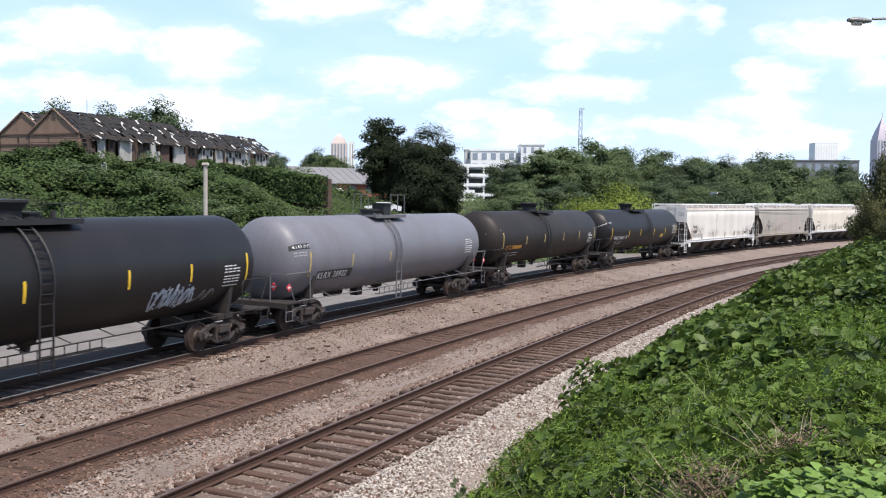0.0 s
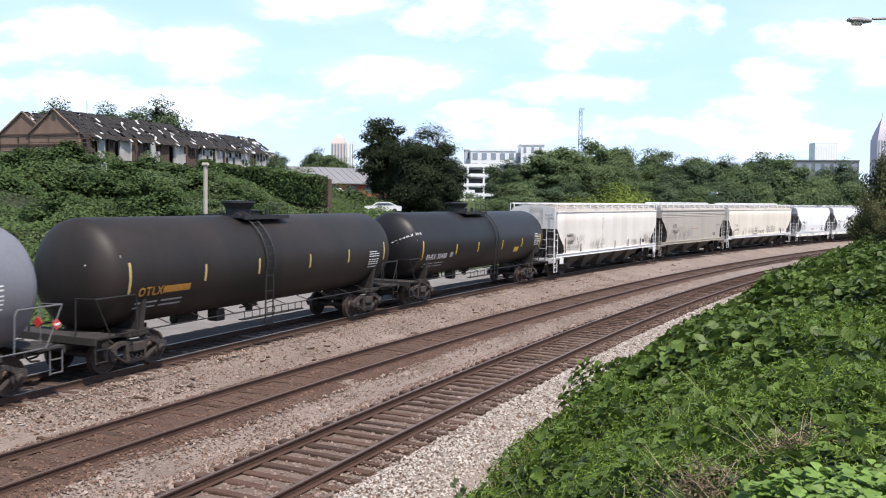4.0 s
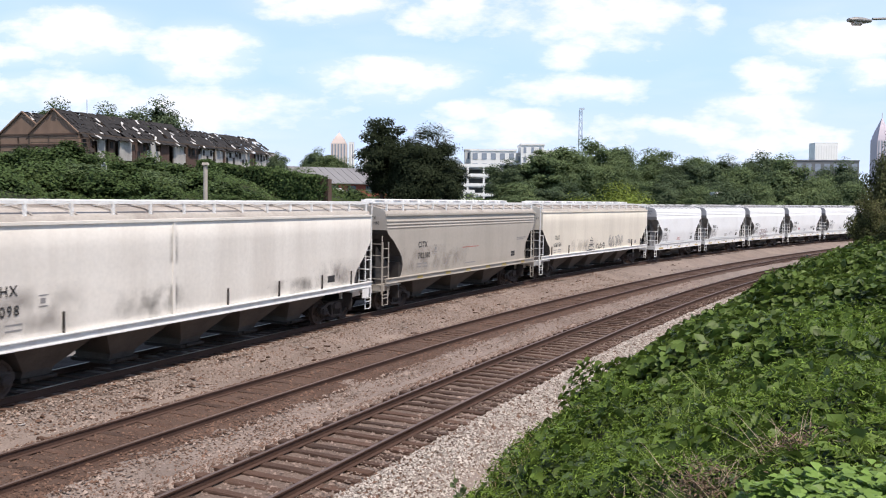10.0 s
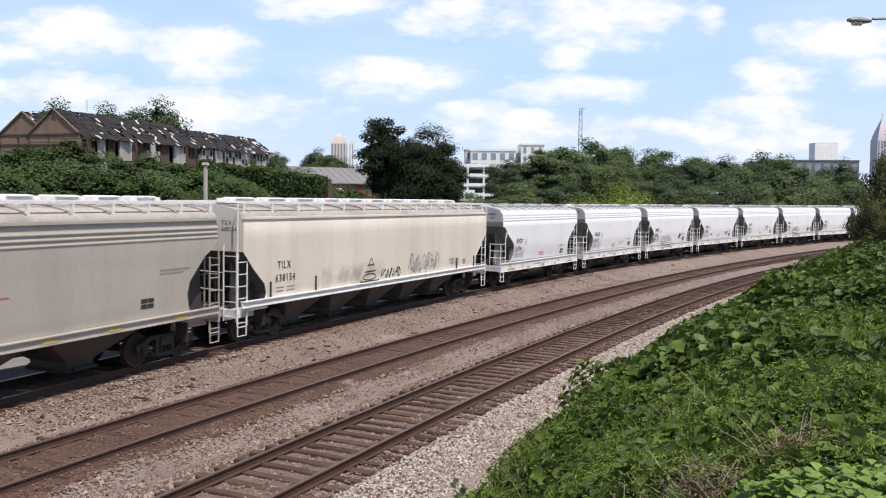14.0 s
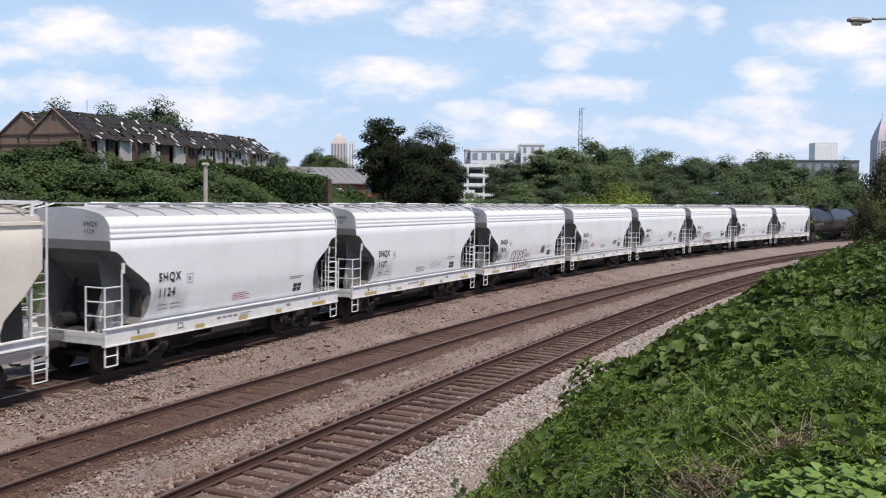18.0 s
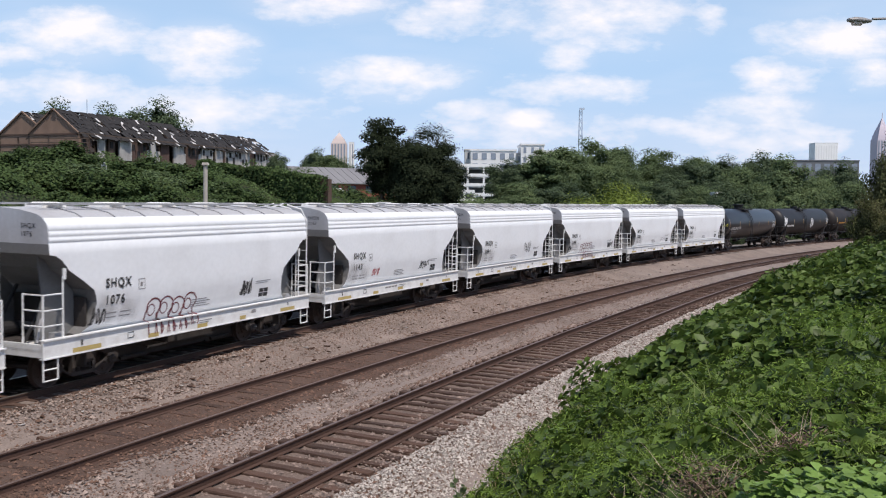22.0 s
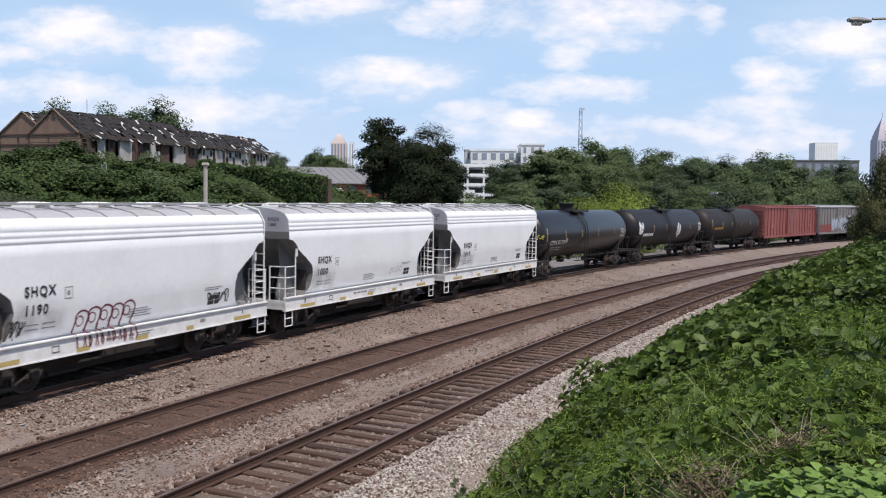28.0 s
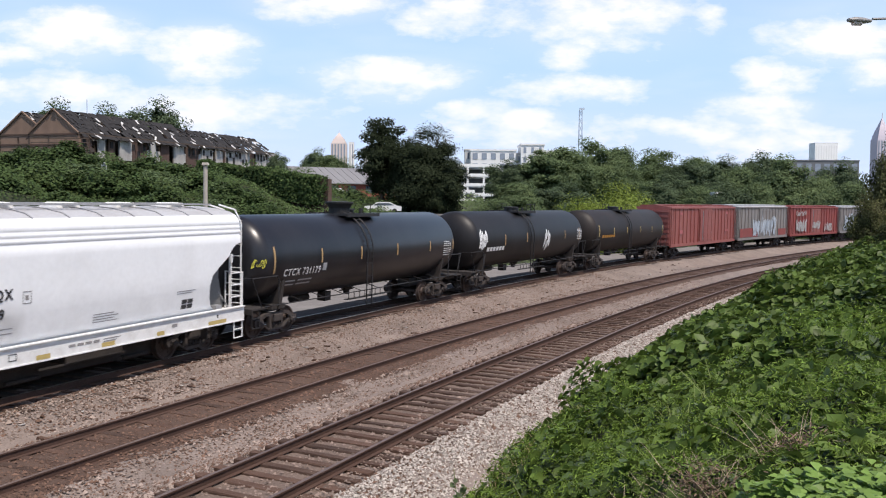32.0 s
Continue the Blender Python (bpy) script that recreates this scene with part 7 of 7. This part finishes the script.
def parked_car(x, y, turn, label, van=False):
    base = tagged(new("car"), label, "car", group="parked cars")
    base.matrix_basis = Matrix.Translation((x, y, float(ground_z(x, y)[0]) + .02)) @ Matrix.Rotation(turn, 4, "Z")
    bm = bmesh.new()
    h = 2.0 if van else 1.45
    out = [(-2.3, .35), (-2.35, .8), (-2.1, .95), (-1.3, 1.0), (-.7, h), (1.6 if van else .9, h), (2.2 if van else 1.7, 1.05), (2.35, .9), (2.3, .35)]
    add_plate(bm, [(a, -.88, b) for a, b in out], (0, 1.76, 0))
    bmesh.ops.recalc_face_normals(bm, faces=bm.faces)
    body = part("body", bm, CAR_WHITE, base)
    for sy in (-1, 1):
        bm = bmesh.new()
        add_plate(bm, [(a, sy * .89, b) for a, b in ((-1.1, 1.02), (-.65, h - .12), (.8, h - .12), (1.45, 1.05))], (0, sy * .01, 0))
        part("side_window", bm, GLASS, body)
        for sx in (-1.45, 1.45):
            bm = bmesh.new()
            add_lathe(bm, [(-.1, 0), (-.1, .32), (.1, .32), (.1, 0)], Matrix.Translation((sx, sy * .84, .33)) @ Matrix.Rotation(math.pi / 2, 4, "Z"), 14)
            part("wheel", bm, RUBBER, base)


def on_level(x, y, z):
    """A small terrace of levelled earth for parked cars."""
    bm = bmesh.new()
    add_box(bm, (x, y, z - 1.5), (16, 7, 3), None, .9)
    me = bpy.data.meshes.new("parking_terrace")
    bm.to_mesh(me)
    bm.free()
    me.materials.append(ROAD)
    return tagged(new("parking_terrace", me), "level gravel parking terrace", "ground", kind="structure")


on_level(-6.5, 112.0, 3.0)
for x, turn, van, lab in ((-7.6, .1, False, "white parked saloon car beside the oak"),):
    parked_car(x, 110.6, turn, lab, van)
for o in [o for o in scene.objects if o.name.startswith("car") and o.get("group") == "parked cars"]:
    o.location.z = 3.02


# ---- white flats and a parking deck ----
def block(name, label, x, y, z, w, d, h, mat, rows, cols, win, glass, turn=0.0, inset=.15, cat="building", tall_win=.6):
    """A block with a flat roof, parapet and its windows; x, y, z: the middle of its foot."""
    base = tagged(new(name), label, cat)
    base.matrix_basis = Matrix.Translation((x, y, z)) @ Matrix.Rotation(turn, 4, "Z")
    bm = bmesh.new()
    add_box(bm, (0, 0, h / 2), (w, d, h))
    part("wall", bm, mat, base)
    bm = bmesh.new()
    add_box(bm, (0, 0, h + .3), (w + .5, d + .5, .6))
    part("parapet", bm, mat, base)
    me = box_mesh("window", w / cols * win, .5, h / rows * tall_win, 0, glass)
    for i in range(rows):
        for j in range(cols):
            ob = part("window", me, None, base)
            ob.location = (-w / 2 + w * (j + .5) / cols, -d / 2 - .02 + inset, h * (i + .5) / rows)
    return base


block("flats", "white block of flats with dark window bays", 17.5, 320, 8, 16, 16, 14.6, RENDER_WHITE, 4, 5, .55, GLASS_BLUE)
block("flats", "white block of flats with grey glazed bays", 24.5, 322, 8, 8, 16, 13.6, CONCRETE, 4, 3, .7, GLASS_BLUE)
block("flats", "tall white block of flats", 31.0, 316, 8, 8, 14, 16.5, RENDER_WHITE, 5, 3, .35, GLASS_BLUE)
block("flats", "white block of flats behind the trees", 39.5, 330, 8, 10, 14, 15.0, RENDER_WHITE, 5, 4, .4, GLASS_BLUE)
block("flats", "white block of flats beside the oak", -25.5, 330, 8, 7, 12, 15.5, RENDER_WHITE, 4, 2, .3, GLASS_BLUE)
block("flats", "pale flats with blank wall", 10.2, 325, 8, 5, 10, 15.2, CONCRETE, 4, 2, .25, GLASS)


def parking_deck(x, y, z, w, d, floors, gap):
    base = tagged(new("parking_deck"), "white concrete parking deck with open floors", "parking deck")
    base.matrix_basis = Matrix.Translation((x, y, z))
    for k in range(floors + 1):
        bm = bmesh.new()
        add_box(bm, (0, 0, k * gap), (w, d, .35))
        add_box(bm, (0, -d / 2, k * gap + .45), (w, .25, .95))
        part("floor_slab", bm, RENDER_WHITE, base)
    for j in range(4):
        bm = bmesh.new()
        add_box(bm, (-w / 2 + w * j / 3, -d / 2 + .2, floors * gap / 2), (.6, .5, floors * gap))
        part("column", bm, RENDER_WHITE, base)
    bm = bmesh.new()
    add_box(bm, (0, d / 2 - 1, floors * gap / 2), (w, .4, floors * gap))
    part("core_wall", bm, SLATE, base)


parking_deck(10.0, 285, 3.5, 15, 22, 4, 3.0)
parking_deck(4.6, 262, 4.6, 9, 12, 1, 2.6)
block("shed", "small white shed half hidden in the trees", 38.5, 122, 3.0, 2.2, 2, 2.6, RENDER_WHITE, 1, 1, .2, GLASS, cat="shed")

# ---- skyline ----
# loading platform before the mill's gables, and an overgrown brick wall that runs on from it
platform = tagged(new("loading_platform"), "dark wooden loading platform below the mill's gable", "platform")
platform.location = (-49.4, 115.5, .6)
bm = bmesh.new()
add_box(bm, (0, 0, 10.4), (6.5, 3.2, .5))
part("deck", bm, TIMBER, platform)
for k in range(5):
    bm = bmesh.new()
    add_box(bm, (-3.5 + k * 1.75, -1.45, 8.6), (.3, .3, 4.0))
    part("post", bm, TIMBER, platform)
for k in range(2):
    bm = bmesh.new()
    add_box(bm, (0, -1.5, 11.2 + k * .55), (7.5, .1, .12))
    part("guard_rail", bm, TIMBER, platform)

WALL_A, WALL_B = Vector((-29.0, 105.5, 9.0)), Vector((-12.4, 95.0, 6.9))
old_wall = tagged(new("overgrown_wall"), "old brick wall smothered in dark creepers", "wall")
bm = bmesh.new()
side = Vector((.33, .5, 0))
add_plate(bm, [WALL_A, WALL_B, WALL_B - Vector((0, 0, 4)), WALL_A - Vector((0, 0, 5))], side)
bmesh.ops.recalc_face_normals(bm, faces=bm.faces)
part("wall", bm, BRICK_DARK, old_wall)
r3 = np.random.default_rng(77)
f3, h3 = r3.random(15000), r3.random(15000) ** 1.3
p3 = np.array(WALL_A)[None] * (1 - f3[:, None]) + np.array(WALL_B)[None] * f3[:, None]
p3 = p3 + np.stack([r3.normal(-.15, .25, 15000), r3.normal(-.25, .3, 15000), .35 * lumps(f3 * 20, f3, 1.2, 3) + .2 - h3 * 3.2], 1)
p3 = p3[(f3 < .93) | (r3.random(15000) < .25)]
foliage("creeper_curtain", p3, np.array([-.3, -.8, .5]) + r3.normal(0, .5, p3.shape), r3.uniform(.12, .26, len(p3)), HILL_LEAF, 78, old_wall, broad=False)
block("office_building", "dark grey office block with glazed front", 191.5, 460, 13.6, 37, 25, 13.0, SLATE, 2, 8, .6, GLASS_BLUE, .0)
block("tower", "white slab tower with vertical stripes", 771, 1800, 0, 46, 30, 129, SUNLIT_WHITE, 1, 9, .3, RENDER_WHITE, .0, .1, "tower", .92)
block("tower", "slim white tower beside a pink one", -262, 2520, 0, 14, 20, 172, RENDER_WHITE, 1, 2, .3, GLASS_BLUE, .0, .1, "tower", .95)


def crowned_tower(name, label, x, y, w, h, tiers, mat, cols, spire):
    base = tagged(new(name), label, "tower")
    base.matrix_basis = Matrix.Translation((x, y, 0))
    bm = bmesh.new()
    add_box(bm, (0, 0, h / 2), (w, w, h))
    part("shaft", bm, mat, base)
    me = box_mesh("window_strip", w / cols * .45, .6, h * .96, 0, GLASS_BLUE)
    for j in range(cols):
        part("window_strip", me, None, base).location = (-w / 2 + w * (j + .5) / cols, -w / 2, h / 2)
    bm = bmesh.new()
    z = h
    for wide, taper, tall in tiers:       # stepped shoulders under a steep pyramid
        add_box(bm, (0, 0, z + tall / 2), (w * wide, w * wide, tall), None, taper)
        z += tall
    add_rod(bm, [(0, 0, z - 1), (0, 0, z + spire)], w * .02, 6)
    part("crown", bm, mat, base)


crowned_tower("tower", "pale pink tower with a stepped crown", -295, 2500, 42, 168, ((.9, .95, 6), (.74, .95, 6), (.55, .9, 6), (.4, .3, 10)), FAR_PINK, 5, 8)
crowned_tower("tower", "haze-paled brown granite tower with a pointed crown and spire", 1135, 2300, 38, 174, ((.94, .88, 12), (.80, .80, 12), (.62, .06, 32)), FAR_BROWN_HAZED, 5, 14)


def lattice_mast(x, y, z, h, foot, head):
    base = tagged(new("radio_mast"), "grey lattice radio mast with aerials", "mast")
    base.location = (x, y, z)
    corners = [(-1, -1), (1, -1), (1, 1), (-1, 1)]
    for cx, cy in corners:
        bm = bmesh.new()
        add_rod(bm, [(cx * foot / 2, cy * foot / 2, 0), (cx * head / 2, cy * head / 2, h)], .16, 4)
        part("leg", bm, MAST_GREY, base)
    bm = bmesh.new()
    n = 12
    for k in range(n):
        for (ax, ay), (bx, by) in zip(corners, corners[1:] + corners[:1]):
            f0, f1 = (foot + (head - foot) * k / n) / 2, (foot + (head - foot) * (k + 1) / n) / 2
            add_rod(bm, [(ax * f0, ay * f0, h * k / n), (bx * f1, by * f1, h * (k + 1) / n)], .10, 3)
    part("bracing", bm, MAST_GREY, base)
    for k, (zz, s) in enumerate(((h, 2.4), (h * .62, 1.6), (h * .7, 1.4), (h * .45, 1.8))):
        bm = bmesh.new()
        add_box(bm, (s * .2, -.3, zz), (s, .5, .9))
        part("aerial", bm, MAST_GREY, base)


lattice_mast(64.7, 420, 6, 43, 2.3, 1.2)
bm = bmesh.new()
add_rod(bm, [(0, 0, 0), (0, 0, 20)], .12, 4)
thin = tagged(new("aerial_pole"), "thin grey aerial pole behind the mill", "mast")
part("pole", bm, MAST_GREY, thin)
thin.location = (-98.5, 245, 12)

# ---- pole, dish and street lamp ----
pole = tagged(new("utility_pole"), "pale weathered wooden pole at the foot of the slope", "pole")
gz_ = float(ground_z(-11.35, 42)[0])
pole.location = (-11.35, 42, gz_)
bm = bmesh.new()
add_rod(bm, [(0, 0, -.5), (.02, 0, 3), (.05, 0, 6.25 - gz_)], .10, 10)
part("shaft", bm, POLE_WOOD, pole)
bm = bmesh.new()
add_box(bm, (.05, -.02, 6.25 - gz_), (.30, .26, .12), None, .8)
part("cap", bm, POLE_WOOD, pole)

dish = tagged(new("dish_aerial"), "weathered white dish aerial among the creepers", "dish")
dy_ = 88.0
dx_ = -.3843 * dy_
dish.location = (dx_, dy_, 4.52 + .0359 * dy_)
bm = bmesh.new()
add_lathe(bm, [(.16, .0), (.14, .2), (.08, .42), (0, .55), (.03, .56), (.12, .42), (.18, .2), (.2, 0)], Matrix.Rotation(1.1, 4, "Z") @ Matrix.Diagonal((1, .75, 1, 1)), 20)
part("reflector", bm, CAR_WHITE, dish)
bm = bmesh.new()
add_rod(bm, [(0, .1, 0), (0, .25, -4.0)], .05, 6)
part("mount", bm, GREY_BAR, dish)

lamp = tagged(new("street_lamp"), "grey cobra-head street lamp on a long arm", "street lamp")
lz = float(ground_z(17.2, 26.0)[0])
lamp.location = (17.2, 26.0, lz)
bm = bmesh.new()
add_rod(bm, [(0, 0, -.3), (0, 0, 5), (0, 0, 9.72 - lz)], .09, 10)
part("pole", bm, LAMP_GREY, lamp)
bm = bmesh.new()
add_rod(bm, [(0, 0, 9.4 - lz), (-1.6, -.2, 9.86 - lz), (-3.4, -.5, 9.88 - lz), (-5.15, -.84, 9.76 - lz)], .035, 8)
part("arm", bm, LAMP_GREY, lamp)
bm = bmesh.new()
add_lathe(bm, [(-.42, 0), (-.40, .08), (-.2, .15), (.1, .13), (.3, .07), (.34, 0)], Matrix.Translation((-5.5, -.9, 9.70 - lz)) @ Matrix.Rotation(.2, 4, "Z") @ Matrix.Diagonal((1, 1, .62, 1)), 16)
part("head", bm, LAMP_GREY, lamp)
bm = bmesh.new()
add_lathe(bm, [(-.2, 0), (-.14, .10), (.1, .09), (.16, 0)], Matrix.Translation((-5.6, -.92, 9.63 - lz)) @ Matrix.Rotation(.2, 4, "Z") @ Matrix.Diagonal((1, 1, .8, 1)), 14)
part("lens", bm, FAR_PINK, lamp, "dull pinkish lamp lens")

# litter on the ballast
def scrap(x, y, l, seed):
    bm = bmesh.new()
    r = random.Random(seed)
    add_box(bm, (0, 0, .03), (l, l * .35, .06), Matrix.Rotation(r.uniform(0, 3), 3, "Z"), .8)
    ob = tagged(new("wood_scrap"), "dark scrap of broken tie lying on the ballast", "scrap", group="scraps on the ballast")
    part("piece", bm, TIE, ob)
    ob.location = (x, y, float(ballast_z(np.array([x]), np.array([y]))[0]) + .01)


for k, (x, y, l) in enumerate(((-8.2, 17.9, .33), (-7.45, 20.7, .38), (-3.9, 27.6, .45), (-4.4, 29.2, .2), (-.5, 31.2, .3), (6.6, 43.0, .3), (14.8, 58.0, .45))):
    scrap(x, y, l, k)


def strewn(name, label, n, size, mat, seed, lo, hi):
    """Small bits scattered between the far and the middle track."""
    r = np.random.default_rng(seed)
    s_ = r.uniform(lo, hi, n)
    w = r.random(n)
    ax, ay, _ = BEND["far"].at(s_, 1.9)
    bx, by, _ = BEND["middle"].at(s_ + 1.5, -1.9)
    x, y = ax * (1 - w) + bx * w, ay * (1 - w) + by * w
    z = ballast_z(x, y) + .03
    k = r.uniform(.4, 1.3, n) * size
    t = r.uniform(0, 3.14, n)
    c, sn = np.cos(t)[:, None], np.sin(t)[:, None]
    v = BOX_V[None] * np.stack([k * 2.2, k * .7, k * .45], 1)[:, None] * r.uniform(.7, 1.2, (n, 8, 1))
    v = np.stack([v[..., 0] * c - v[..., 1] * sn + x[:, None], v[..., 0] * sn + v[..., 1] * c + y[:, None], v[..., 2] + z[:, None]], -1).reshape(-1, 3)
    f = (BOX_F[None] + (np.arange(n) * 8)[:, None, None]).reshape(-1, 4)
    tagged(fast_mesh(name, v, f, mat), label, "litter", kind="stuff")


strewn("wood_chips", "dark splinters of old ties strewn over the ballast", 160, .075, TIE, 61, -8, 60)
strewn("pale_litter", "small pale scraps of litter on the ballast", 45, .06, PEELED, 62, -8, 70)

# ---- what moves: each car along the bend, each wheelset turning in its truck ----
def motions():
    times = [i * 0.5 for i in range(65)]
    ticks = [i * 0.1 for i in range(321)]
    spin = [(t, rolled(t) / 0.457) for t in ticks]
    for base, g, half in MOVES:
        walk(base, [(t, car_pose(g, t, half)) for t in times])
        for w in base.children_recursive:
            if w.name.startswith("wheelset"):
                place = Matrix.Translation(w.location)
                walk(w, [(t, place @ Matrix.Rotation(-a, 4, "Y")) for t, a in spin])


motions()
